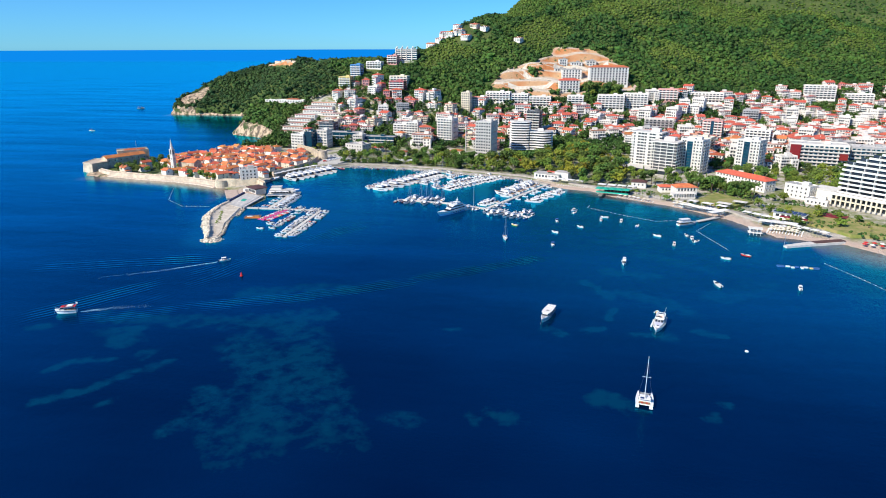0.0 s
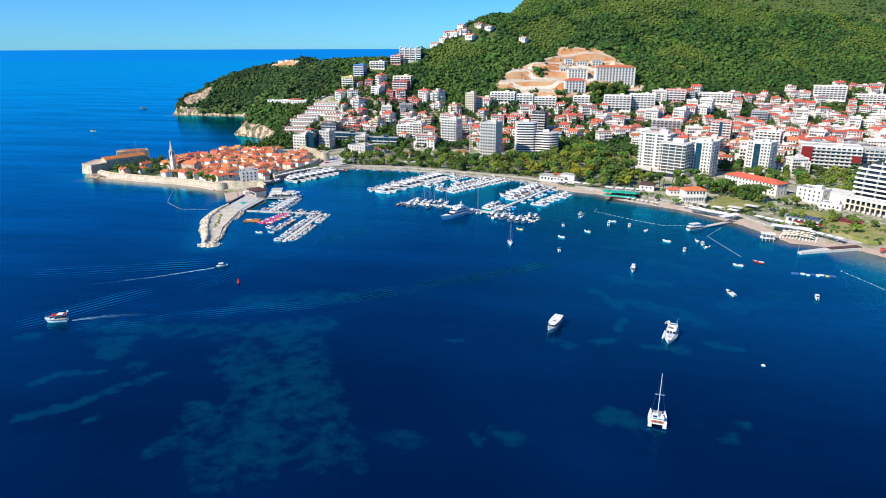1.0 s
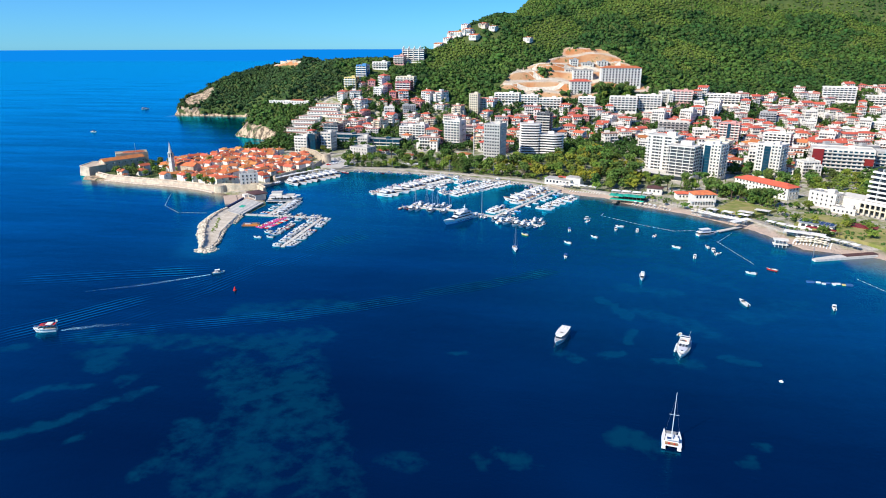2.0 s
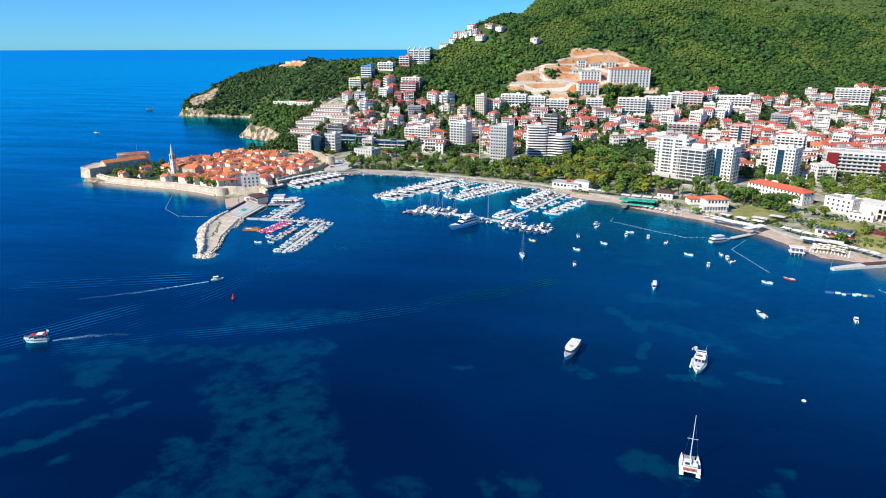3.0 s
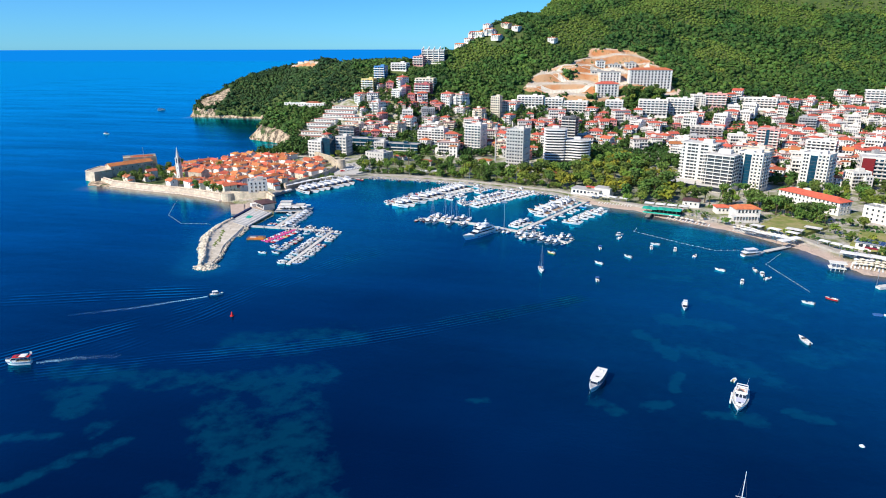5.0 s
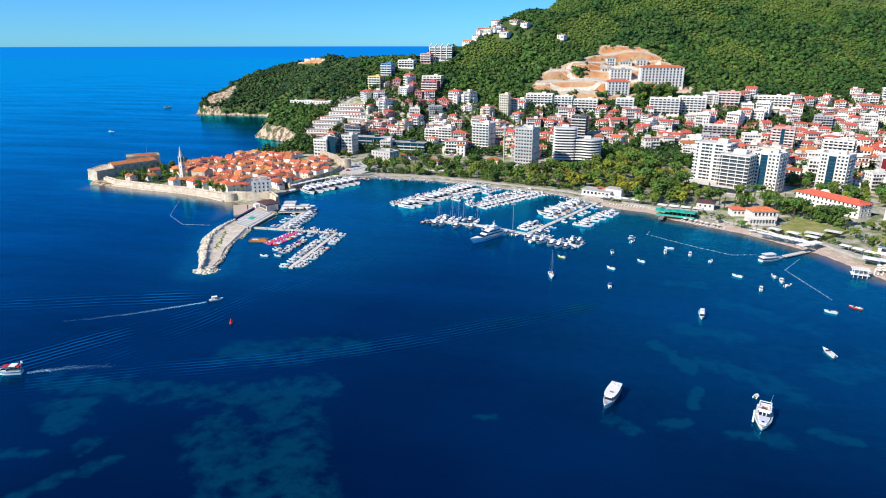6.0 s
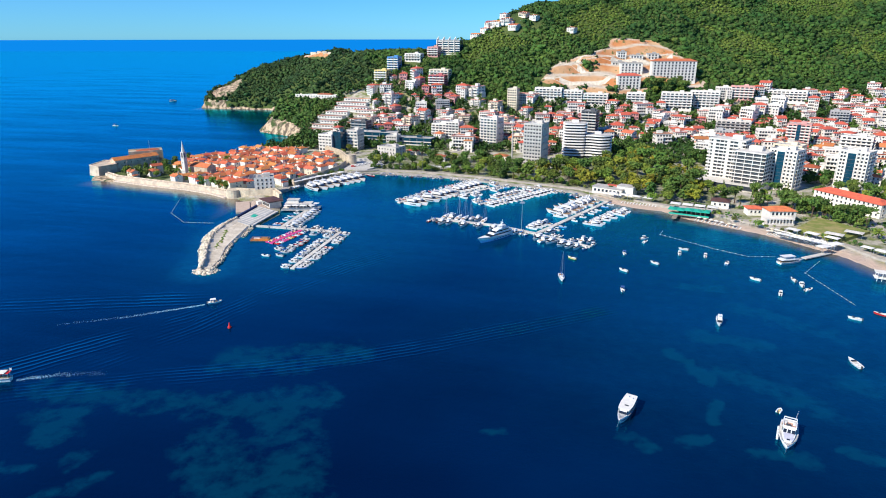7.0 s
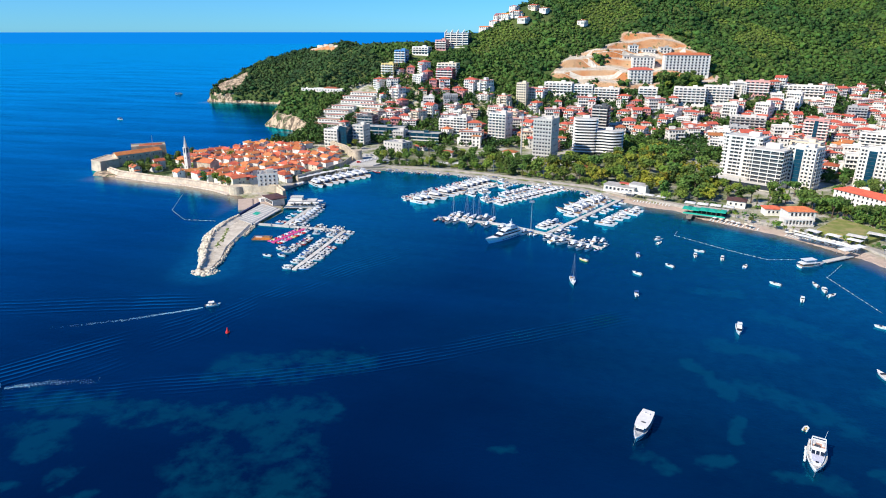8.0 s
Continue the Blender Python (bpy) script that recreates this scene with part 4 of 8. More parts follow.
set_at(hotel_tower("white high-rise with a blue-green glass strip", 21, 15, 11, 2.85, -1.5, 5.6, M_TEALGLASS), 136, 624, -36, 4, 17)
set_at(hotel_tower("white high-rise with a dark glass strip", 21, 16, 11, 2.8, -1.0, 5.6, M_TEALGLASS), 187, 630, -36, 4.5, 18)
set_at(tower_block("apartment_tower", "white tower with red tiled top behind the high-rises", 22, 14, 9, M_PINK, 3.0, 1.2, 5, M_PLASTER, None, (0, 3.5), far=True), 190, 803, -20, 7, 15)
set_at(tower_block("apartment_tower", "cream tower block with rows of balconies", 24, 14, 7, M_CREAM, 3.0, 1.4, 6, far=True), 158, 705, -30, 6, 15)
set_at(tower_block("apartment_block", "white block with wide balconies", 26, 15, 8, M_PLASTER, 3.0, 1.4, 6, far=True), 225, 745, -25, 7, 16)


def frame_hotel():
    """An unfinished hotel: bare floor slabs and columns before cores coloured dark for the shaded inside."""
    top = thing("unfinished_hotel", "pale unfinished hotel shell with open dark storeys", "building")
    fh = 2.85
    for name, x, y, w, d, floors in (("main_wing", -13, 8, 30, 20, 12), ("front_wing", 10.5, -4, 25, 24, 10)):
        # solid dark box in place of the shade in the open storeys
        wing = part(name, Mk().box(x, y, -3, w - 3.0, d - 3.0, floors * fh + 3), M_DARKGREY, top, "solid core coloured dark for the shaded open inside")
        slab = Mk().box(x, y, -0.2, w, d, 0.4)
        rail = 0.75 if name == "main_wing" else 0.3
        slab.box(x, y - d / 2 + 0.1, 0.2, w, 0.2, rail)
        slab.box(x - w / 2 + 0.1, y, 0.2, 0.2, d - 0.4, 0.75)
        slab.box(x + w / 2 - 0.1, y, 0.2, 0.2, d - 0.4, 0.75)
        me = slab.mesh("floor_slab", [M_PLASTER])
        for k in range(1, floors + 1):
            part("floor_slab", me, [], wing, m=pose(0, 0, k * fh))
        col = Mk().box(0, 0, 0, 0.4, 0.4, floors * fh)
        me = col.mesh("column", [M_PLASTER])
        for cx in facade_places(w, 8 if name == "main_wing" else 4, 0.3):
            part("column", me, [], wing, m=pose(x + cx, y - d / 2 + 0.45, 0))
        for cy in facade_places(d, 5, 0.3):
            for s in (-1, 1):
                part("column", me, [], wing, m=pose(x + s * (w / 2 - 0.45), y + cy, 0))
        for bx in (-0.33, 0.05, 0.36) if name == "main_wing" else ():
            part("wall_pier", Mk().box(x + bx * w, y - d / 2 + 0.75, 0, 2.4, 0.7, floors * fh), M_PLASTER, wing)
    part("podium", Mk().box(-1, -9, -3, 50, 26, 6.4).box(-1, -22.3, 0, 48, 0.6, 3.2, 1), [M_PALE, M_GLASS], top)
    part("roof", Mk().box(-13, 8, 12 * fh + 0.2, 29, 19, 0.3).box(-8, 10, 12 * fh + 0.5, 8, 6, 3, 1).box(10.5, -3, 10 * fh + 0.2, 23, 22, 0.3).box(10.5, 0, 10 * fh + 0.5, 10, 7, 3.2, 1), [M_FLATROOF, M_PLASTER], top)
    return top


set_at(frame_hotel(), 105, 632, -30, 4.5, 33)


def curve_building():
    """White bands that sweep round a rounded tower and a wavy lower wing."""
    top = thing("wave_building", "white building of wavy balcony bands and dark glass", "building")
    fh = 2.75

    def outline(x0, x1, y0, y1, wave, grow, n=26):
        pts = []
        for k in range(n + 1):
            f = k / n
            x = x0 + (x1 - x0) * f
            end = math.sqrt(max(0.0, 1 - (2 * f - 1) ** 8))
            pts.append((x, y0 - grow * end + wave * math.sin(f * 8.0) * end + (1 - end) * (y1 - y0) * 0.5))
        return pts + [(x1 - 0.5 - 0.1 * grow, y1 + grow * 0.3), (x0 + 0.5 + 0.1 * grow, y1 + grow * 0.3)]

    for name, x0, x1, floors, wave in (("round_wing", -26, 0, 12, 0.2), ("wave_wing", -4.0, 27, 8, 2.0)):
        wing = part(name, Mk().prism(outline(x0 + 1.5, x1 - 1.5, -8, 8, wave, 0.0), -3, floors * fh), M_GLASS, top, "dark glazed storeys")
        band = Mk().prism(outline(x0, x1, -8, 8, wave, 1.7), -0.1, 1.0)
        me = band.mesh("balcony_band", [M_WHITE])
        for k in range(1, floors + 1):
            part("balcony_band", me, [], wing, m=pose(0, 0, k * fh - 0.3))
        part("roof", Mk().prism(outline(x0 + 1, x1 - 1, -8, 8, wave, 0.6), floors * fh + 0.86, floors * fh + 1.0).box((x0 + x1) / 2, 2, floors * fh + 0.9, 7, 5, 2.4, 1), [M_FLATROOF, M_WHITE], wing)
    return top


set_at(curve_building(), -21.5, 724, 5, 4.5, 30).scale = (0.92, 0.92, 1.0)


def long_block(name, label, w, d, floors, wall, roof_mat, fh=3.2, bays=10, flat=False, glass_mat=None, size=(1.4, 1.7), faces="fr", sides=3, red=None):
    """A long low building with single windows."""
    top = thing(name, label, "building")
    h = floors * fh
    part("wall", Mk().box(0, 0, -3, w, d, h + 3), wall, top)
    if flat:
        flat_top(w, d, h, top, wall)
    else:
        part("roof", Mk().hip(w, d, h, d * 0.22, 0.7), roof_mat, top)
    put_windows(top, w, d, floors, fh, bays, size, (wall, glass_mat), sides, 0.9, faces)
    if red:
        b = Mk().box(-w / 2 + red / 2, -d / 2 - 0.4, 0, red, 0.9, h)
        part("cladding", b, M_CRIMSON, top, "crimson panel on the front")
    return top


# red-fronted hotel with green glazing, the long roofed school, low buildings
set_at(tower_block("red_hotel", "dark red and white hotel with glazed ground floor", 50, 22, 7, M_PLASTER, 3.3, 2.0, 12, M_PALE, M_TEALGLASS, None, 5), 258, 667, -14, 5, 28)
part("red_panel", Mk().box(-20, -13.4, 3, 9, 1.2, 20), M_CRIMSON, bpy.data.objects["red_hotel"], "crimson panel on the front")
part("red_panel", Mk().box(21, -13.2, 10, 7, 1.0, 6), M_CRIMSON, bpy.data.objects["red_hotel"], "crimson panel on the front")
set_at(tower_block("green_glass_block", "office block with green glass bands and grey frame", 36, 20, 6, M_GREY, 3.4, 1.4, 9, M_PALE, M_TEALGLASS), 306, 668, -14, 5.5, 22)
set_at(long_block("long_building", "long white building with an orange tiled roof", 50, 13, 3, M_PLASTER, M_TILE, 2.95, 15), 168, 568.5, -53.4, 4, 17)
take(184, 546, 14), take(156, 583, 14)
set_at(long_block("annexe", "low white annexe with a flat roof", 20, 12, 3, M_PLASTER, M_TILE, 3.2, 5, True), 201, 533, -48, 4, 13)
set_at(long_block("annexe", "low white pavilion with a flat roof", 16, 9, 1, M_PLASTER, M_TILE, 3.4, 5, True), 207, 512, -40, 3.5, 10)
set_at(long_block("restaurant", "white two-storey restaurant with an orange hipped roof", 17, 11, 2, M_PLASTER, M_TILE, 3.7, 6, size=(1.6, 2.3)), 111, 525, 12, 3.6, 12)
set_at(long_block("restaurant_wing", "small white restaurant wing with an orange roof", 10, 8, 1, M_PLASTER, M_TILE, 3.6, 3), 99, 541, 8, 3.5, 8)
porch = thing("restaurant_porch", "white colonnaded terrace before the restaurant", "terrace")
part("floor", Mk().box(0, 0, -1, 19, 6, 1.5), M_PALE, porch)
part("roof", Mk().box(0, 0, 3.3, 19, 6, 0.3), M_PLASTER, porch)
for x in facade_places(19, 9, 0.2):
    part("column", Mk().box(x, -2.7, 0.5, 0.5, 0.5, 2.8), M_PLASTER, porch)
set_at(porch, 109, 516.5, 12, 3.6, 8)
set_at(tower_block("shopping_hall", "dark glass shopping hall with grey floor bands", 54, 20, 3, M_TEALGLASS, 3.6, 1.0, 13, M_GREY, M_TEALGLASS, None, 4, True, True), -258, 762, -3, 5, 24)
set_at(tower_block("shopping_hall", "blue glass shopping hall with pale floor bands", 48, 18, 3, M_TEALGLASS, 3.4, 1.0, 12, M_PALE, M_TEALGLASS, None, 4, True, True), -208, 742, -3, 4, 22)
set_at(tower_block("office_block", "small pale office block between the glass halls", 12, 14, 4, M_PALE, 3.3, 0.4, 4, None, None, None, 3, True), -227, 733, -3, 4, 8)
set_at(long_block("corner_building", "pale grey corner building by the square", 24, 16, 3, M_PALE, None, 3.4, 6, True), -214, 686, -20, 3, 15)
set_at(long_block("white_hotel", "white four-storey hotel by the town wall", 15, 13, 4, M_PALE, None, 3.0, 4, True, faces="frl"), -262, 516, 30, 3, 12)
set_at(tower_block("glass_hotel", "white hotel block with deep square windows", 16, 15, 5, M_PLASTER, 3.3, 0.5, 4, None, None, None, 4, True), -290, 703, -8, 4, 12)
set_at(tower_block("glass_wing", "teal glass hotel wing with dark frames", 9, 16, 6, M_TEALGLASS, 3.2, 0.4, 3, M_TEALGLASS, M_TEALGLASS), -277, 705, -8, 4, 9)
set_at(tower_block("hotel_annexe", "grey and white hotel annexe beside the glass wing", 13, 14, 6, M_PALE, 3.4, 0.5, 3, M_PLASTER, M_TEALGLASS), -264, 714, -8, 4, 10)
set_at(tower_block("slate_block", "slate grey apartment block above the shopping hall", 20, 14, 6, M_DARKGREY, 3.1, 1.0, 4, M_GREY, M_TEALGLASS), -284, 783, -6, 6, 12)
for x, y, w, rz in ((-195, 701, 12, -10), (-102, 694, 13, -14), (-160, 676, 10, 5), (-30, 640, 9, -20)):
    set_at(long_block("park_cottage", "low pale cottage with a red tile roof among the trees", w, 8, 1, M_PLASTER, M_REDTILE, 3.4, 3), x, y, rz, 4.2, 6)
set_at(long_block("garden_house", "low white house with a gable beside the green restaurant", 12, 9, 1, M_PLASTER, M_BROWNROOF, 3.8, 3), 80, 556, -14, 3.6, 8)

def stepped_hotel():
    """The broad hotel above the beach: stepped storeys of white balcony bands over an arcade."""
    top = thing("stepped_hotel", "white stepped beach hotel with deep balcony bands over an arcade", "building")
    fh = 3.3
    for k in range(11):
        back = 0.0 if k < 5 else (k - 4) * 1.3
        w = 74 - max(0, k - 6) * 7.5
        x = (74 - w) / 2
        storey = part("storey", Mk().box(x, back / 2 + 1, 9 + k * fh, w - 3, 24 - back, fh), M_GLASS, top, "shaded glazed storey")
        b = Mk().box(x, back - 12, 9 + k * fh - 0.1, w, 3.4, 0.25)
        b.box(x, back - 13.6, 9 + k * fh + 0.15, w, 0.25, 1.15)
        b.box(x - w / 2 + 0.15, back / 2, 9 + k * fh - 0.1, 0.3, 25 - back, 1.4)
        part("balcony", b, M_PLASTER, storey)
        fin = Mk().box(0, 0, 0, 0.3, 2.6, fh)
        me = fin.mesh("fin_wall", [M_PLASTER])
        for fx in facade_places(w, max(4, int(w / 9)), 2)[:8]:
            part("fin_wall", me, [], storey, m=pose(x + fx, back - 12.1, 9 + k * fh))
    part("podium", Mk().box(2, 0, -3, 84, 30, 11.6), M_PALE, top)
    pier = Mk().box(0, 0, 0, 1.0, 1.0, 7.6).box(0, 0, 7.0, 1.5, 1.2, 0.6)
    me = pier.mesh("arcade_pier", [M_CREAM])
    for px in facade_places(84, 24, 0.2):
        part("arcade_pier", me, [], top, m=pose(2 + px, -17.6, 0))
    # dark sheet on the podium, put in for shade behind the piers
    part("arcade_shade", Mk().box(2, -15.3, 0.2, 83, 0.4, 6.6), M_GLASS, top, "dark sheet standing in for the shade inside the arcade")
    part("arcade_band", Mk().box(2, -17.5, 3.5, 84, 0.8, 0.9), M_CREAM, top)
    part("side_wing", Mk().box(-50, 3, -3, 22, 16, 10).box(-50, 3, 7, 23, 17, 0.4), M_PLASTER, top, "low white side wing")
    part("terrace_slab", Mk().box(2, -16.5, 7.6, 85, 4.2, 1.0).box(2, -18.5, 8.6, 85, 0.2, 0.9), M_PLASTER, top)
    part("roof", Mk().box(14, 6, 9 + 11 * fh, 42, 14, 0.8).box(22, 7, 9.8 + 11 * fh, 10, 7, 3), M_PLASTER, top)
    return top


set_at(stepped_hotel(), 252, 490, -48, 5, 44)

# ---- buildings up the slope ----
def terrace_row(w, steps, label):
    """White holiday flats in long steps up the slope, red tiles along each edge."""
    top = thing("terrace_flats", label, "building", "terraced flats")
    for k in range(steps):
        y, z = k * 9.5, k * 4.3
        x, ww = (-2.5 if k % 2 else 2.0), w - (k % 3) * 4
        step = part("terrace", Mk().box(x, y, z - 8, ww, 9, 11.2), M_PLASTER, top)
        part("roof_edge", Mk().box(x, y - 4.3, z + 3.2, ww + 0.6, 1.6, 0.5).box(x, y + 1, z + 3.2, ww - 2, 6, 0.2, 1), [M_REDTILE, M_FLATROOF], step)
        bays = int(ww / 4.2)
        me = window_mesh(2.3, 2.1, M_PLASTER, None, False)
        for wx_ in facade_places(ww, bays):
            part("window", me, [], step, m=pose(x + wx_, y - 4.5, z + 0.3))
        part("balcony", Mk().box(x, y - 5.2, z - 0.2, ww, 1.4, 0.2).box(x, y - 5.85, z, ww, 0.12, 0.9), M_PLASTER, step)
    return top


for x, y, z, w, steps, rz in ((-338, 793, 9, 34, 5, -4), (-322, 846, 31, 46, 3, -6), (-298, 812, 15, 30, 4, -4)):
    set_at(terrace_row(w, steps, "white holiday flats stepping up the slope with red tiled edges"), x, y, rz, z, 12)
    for k in range(steps):
        take(x, y + 9.5 * k, w * 0.45)
set_at(long_block("villa_row", "long white villa row with red roofs on the ridge", 60, 10, 2, M_PLASTER, M_REDTILE, 3.1, 14, True), -384, 880, -2, 38, 20)
part("tiled_roof", Mk().hip(20, 8, 7.2, 1.8, 0.2, x=12), M_REDTILE, bpy.data.objects["villa_row"])
for x, y, w, wall, floors, name, label in (
    (-302, 914, 18, M_YELLOW, 5, "apartment_block", "yellow apartment block on the slope"),
    (-294, 943, 16, M_BLUE, 6, "apartment_block", "blue and white apartment block on the slope"),
    (-274, 972, 24, M_PLASTER, 3, "apartment_block", "white flat-roofed apartment block near the ridge"),
    (-252, 999, 16, M_PINK, 4, "apartment_block", "small pink apartment block near the ridge"),
    (-223, 922, 27, M_CREAM, 4, "apartment_block", "cream apartment block with long balconies"),
    (-221, 902, 22, M_ROSE, 5, "apartment_block", "rose red apartment block with pale balconies"),
    (-76, 900, 34, M_PLASTER, 4, "apartment_block", "long white apartment row below the cut slope"),
    (-46, 900, 24, M_PLASTER, 4, "apartment_block", "long white apartment row below the cut slope"),
    (-18, 899, 30, M_PLASTER, 4, "apartment_block", "white apartment row with deep balconies"),
    (30, 908, 22, M_PLASTER, 4, "apartment_block", "white block below the cut slope"),
    (78, 915, 36, M_PLASTER, 6, "apartment_block", "broad white block with stacked balconies"),
    (112, 925, 34, M_PLASTER, 6, "apartment_block", "broad white block with stacked balconies"),
    (158, 950, 27, M_PINK, 5, "apartment_block", "pink-grey block with a red tiled top"),
    (215, 972, 44, M_PLASTER, 4, "apartment_block", "long white apartment house at the wood's edge"),
    (382, 1030, 42, M_PLASTER, 6, "apartment_block", "broad white stepped apartment house at the wood's edge"),
    (438, 1038, 40, M_PLASTER, 4, "apartment_block", "long white apartment house at the wood's edge"),
    (137, 862, 36, M_PALE, 5, "apartment_block", "bare concrete apartment block with open storeys"),
):
    ob = tower_block(name, label, w, 13, floors, wall, 3.1, 1.5, max(3, round(w / 5)), M_PLASTER if wall is not M_PALE else M_CONCRETE, None, None, 2, True, True)
    set_at(ob, x, y, -6 if x < 100 else -12, None, w * 0.45)


def ridge_flats():
    """Blue and white stepped flats with arched tops on the saddle."""
    top = thing("ridge_flats", "blue and white stepped flats with curved roof fins", "building")
    for k in range(4):
        x = -13 + k * 9
        bay = part("bay", Mk().box(x, 0, -4, 8.6, 13, 22), M_TEALGLASS, top)
        for j in range(6):
            part("balcony", Mk().box(x, -7.2, j * 3.2 - 0.2, 8.4, 2.0, 0.3).box(x, -8.1, j * 3.2 + 0.1, 8.4, 0.15, 1.0), M_PLASTER, bay)
        rim = [(-9.0, 0.0)] + [(-9.0 + 8.2 * math.sin(j / 6 * 1.5), 18.2 + 4.4 * math.sin(j / 6 * 1.5)) for j in range(7)] + [(0.2, 0.0)]
        side = [(x - 4.6, y, z) for y, z in rim] + [(x - 3.8, y, z) for y, z in rim]
        n = len(rim)
        fin = Mk().add(side, [tuple(range(n - 1, -1, -1)), tuple(range(n, 2 * n))] + [(j, (j + 1) % n, n + (j + 1) % n, n + j) for j in range(n)])
        part("fin", fin, M_PLASTER, bay, "white curved fin wall")
        part("roof", Mk().box(x, 0, 18, 8.6, 13.2, 0.4), M_PLASTER, bay)
    part("podium", Mk().box(0, -4, -10, 44, 20, 9), M_PLASTER, top)
    return top


set_at(ridge_flats(), -233, 1017, -8, 96, 22)


def shell_block(w, d, floors, label, red_top=False):
    """A building under construction: pale frame, dark boxes for its shaded openings, perhaps new red tiles."""
    top = thing("building_shell", label, "building", "unfinished buildings on the cut slope")
    fh = 3.5
    part("wall", Mk().box(0, 0, -4, w, d, floors * fh + 4), M_PLASTER, top)
    # dark boxes on the wall stand in for shade in unglazed openings
    gaps = Mk()
    for k in range(floors):
        rows_of_windows(w - 1, d, k * fh + 0.5, round(w / 4.6), 3, (2.1, 2.2), gaps)
        part("cornice", Mk().box(0, -d / 2 - 0.3, k * fh + fh - 0.3, w + 0.4, 0.7, 0.3), M_PALE, top)
    tagged(part("glazing", gaps, M_GLASS, top), kind="stuff")
    if red_top:
        part("roof", Mk().hip(w, d, floors * fh, 3.2, 0.8), M_REDTILE, top)
    else:
        flat_top(w, d, floors * fh, top, M_CONCRETE, M_PALE)
    return top


set_at(shell_block(56, 15, 7, "pale unfinished hotel with a new red tiled roof", True), 76, 982, 7, 64, 30)
set_at(shell_block(29, 14, 5, "unfinished block with a red tiled roof on the cut slope", True), 20, 947, 8, 54, 18)
set_at(shell_block(29, 13, 4, "grey unfinished block on the cut slope"), 23, 988, 6, 71, 18)
set_at(shell_block(18, 10, 2, "small unfinished villa on the upper bench"), 30, 1028, 6, 87, 12)
set_at(shell_block(16, 10, 2, "small unfinished villa on the upper bench"), 52, 1036, 6, 89, 12)
set_at(shell_block(13, 9, 3, "small unfinished villa on the upper bench"), 10, 1024, 6, 88, 12)
set_at(shell_block(18, 9, 1, "low unfinished garage on the upper bench"), 6, 1008, 6, 82, 10)
ruin = thing("ruined_fort", "low broken stone walls of a ruined fort on the crest", "ruin")
for ax, ay, bx, by, h in ((-548, 1212, -530, 1197, 1.6), (-526, 1193, -512, 1181, 1.0), (-506, 1176, -494, 1165, 2.2), (-490, 1161, -476, 1147, 1.2)):
    za = max(float(ground_z(ax, ay)), float(ground_z(bx, by)))
    part("wall", Mk().beam((ax, ay, za + h), (bx, by, za + h), 1.6, h + 6), M_STONE, ruin)
part("tower_stump", Mk().box(-500, 1170, float(ground_z(-500, 1170)) - 3, 7, 6, 6.5), M_STONE, ruin, "square stump of a stone tower")
# houses high on the hill
protos = [far_house(*kind, seed=5 + k) for k, kind in enumerate(HOUSE_KINDS)]
for x, y, k in ((-166, 1099, 0), (-137, 1103, 2), (-147, 1070, 8), (-184, 1088, 5), (-62, 1071, 0), (-205, 1073, 8), (-120, 1095, 0), (-160, 1082, 1), (-192, 1078, 0), (-174, 1083, 8)):
    copy_thing(protos[k], pose(x, y, float(ground_z(x, y)) + 0.3, 0, 0, -20) @ Matrix.Diagonal((1.25, 1.1, 0.62, 1)))
    take(x, y, 8)

# ---- the close-built slope ----
for x, y, r in ((-247, 640, 14), (-236, 668, 12), (-292, 672, 16), (-180, 655, 14)):
    take(x, y, r)
lot = random.Random(21)
HOUSES_APART = 88
lots = []
sea_side = np.array([(600, 470), (330, 480), (262, 560), (235, 610), (205, 600), (150, 660), (110, 690), (70, 780), (30, 800), (5, 770), (-60, 720), (-100, 735), (-150, 735), (-185, 755), (-225, 790), (-300, 760), (-350, 780)], float)
for row in range(34):
    for col in range(62):
        x = -372 + col * 17.0 + (row % 2) * 7.5 + lot.uniform(-3.0, 3.0)
        y = 640 + row * 15.5 + lot.uniform(-3.2, 3.2)
        drop = lot.random()
        kind = lot.choice((0, 1, 1, 2, 3, 3, 4, 5, 6, 7, 7, 4, 11, 4, 9, 3, 11, 5, 3, 11))
        if x < 40 and lot.random() < 0.3:
            kind = lot.choice((6, 2, 10, 6))
        turn = lot.choice((-34, -26, -18, -10, 0, 8, 16)) + lot.uniform(-6, 6)
        if x > 640 or x < -365 or y < np.interp(-x, -sea_side[:, 0], sea_side[:, 1]):
            continue
        if not bool(town_at(x, y + 4)) or float(shore(x, y)) < 30 or drop < (0.13 if y < 900 else 0.08):
            continue
        if x < -330 and y > 840:
            continue
        if x < -190 and y > 885 and drop < 0.3:
            continue
        if inside(x, y, SITE) or bool(inside(x, y, PARK)):
            continue
        if -215 < x < -100 and y > 850 and drop < 0.22:
            continue
        if float(wob(x, y, 19, 8.0)) > (0.27 if x > -60 else 0.2):
            continue
        w, d = HOUSE_KINDS[kind][:2]
        if not is_free(x, y, 0.40 * w):
            kind = 0
            if not is_free(x, y, 3.6):
                continue
            w = 10
        z = float(ground_z(x, y - 3)) + 0.4
        lots.append((math.hypot(x - 20, y), kind, pose(x, y, z, 0, 0, turn) @ Matrix.Diagonal((lot.uniform(0.8, 1.15), lot.uniform(0.85, 1.15), lot.uniform(0.7, 1.3), 1))))
        take(x, y, 0.40 * w)
s0 = sorted(lots, key=lambda item: item[0])
first, rest, singles = set(), [], 0
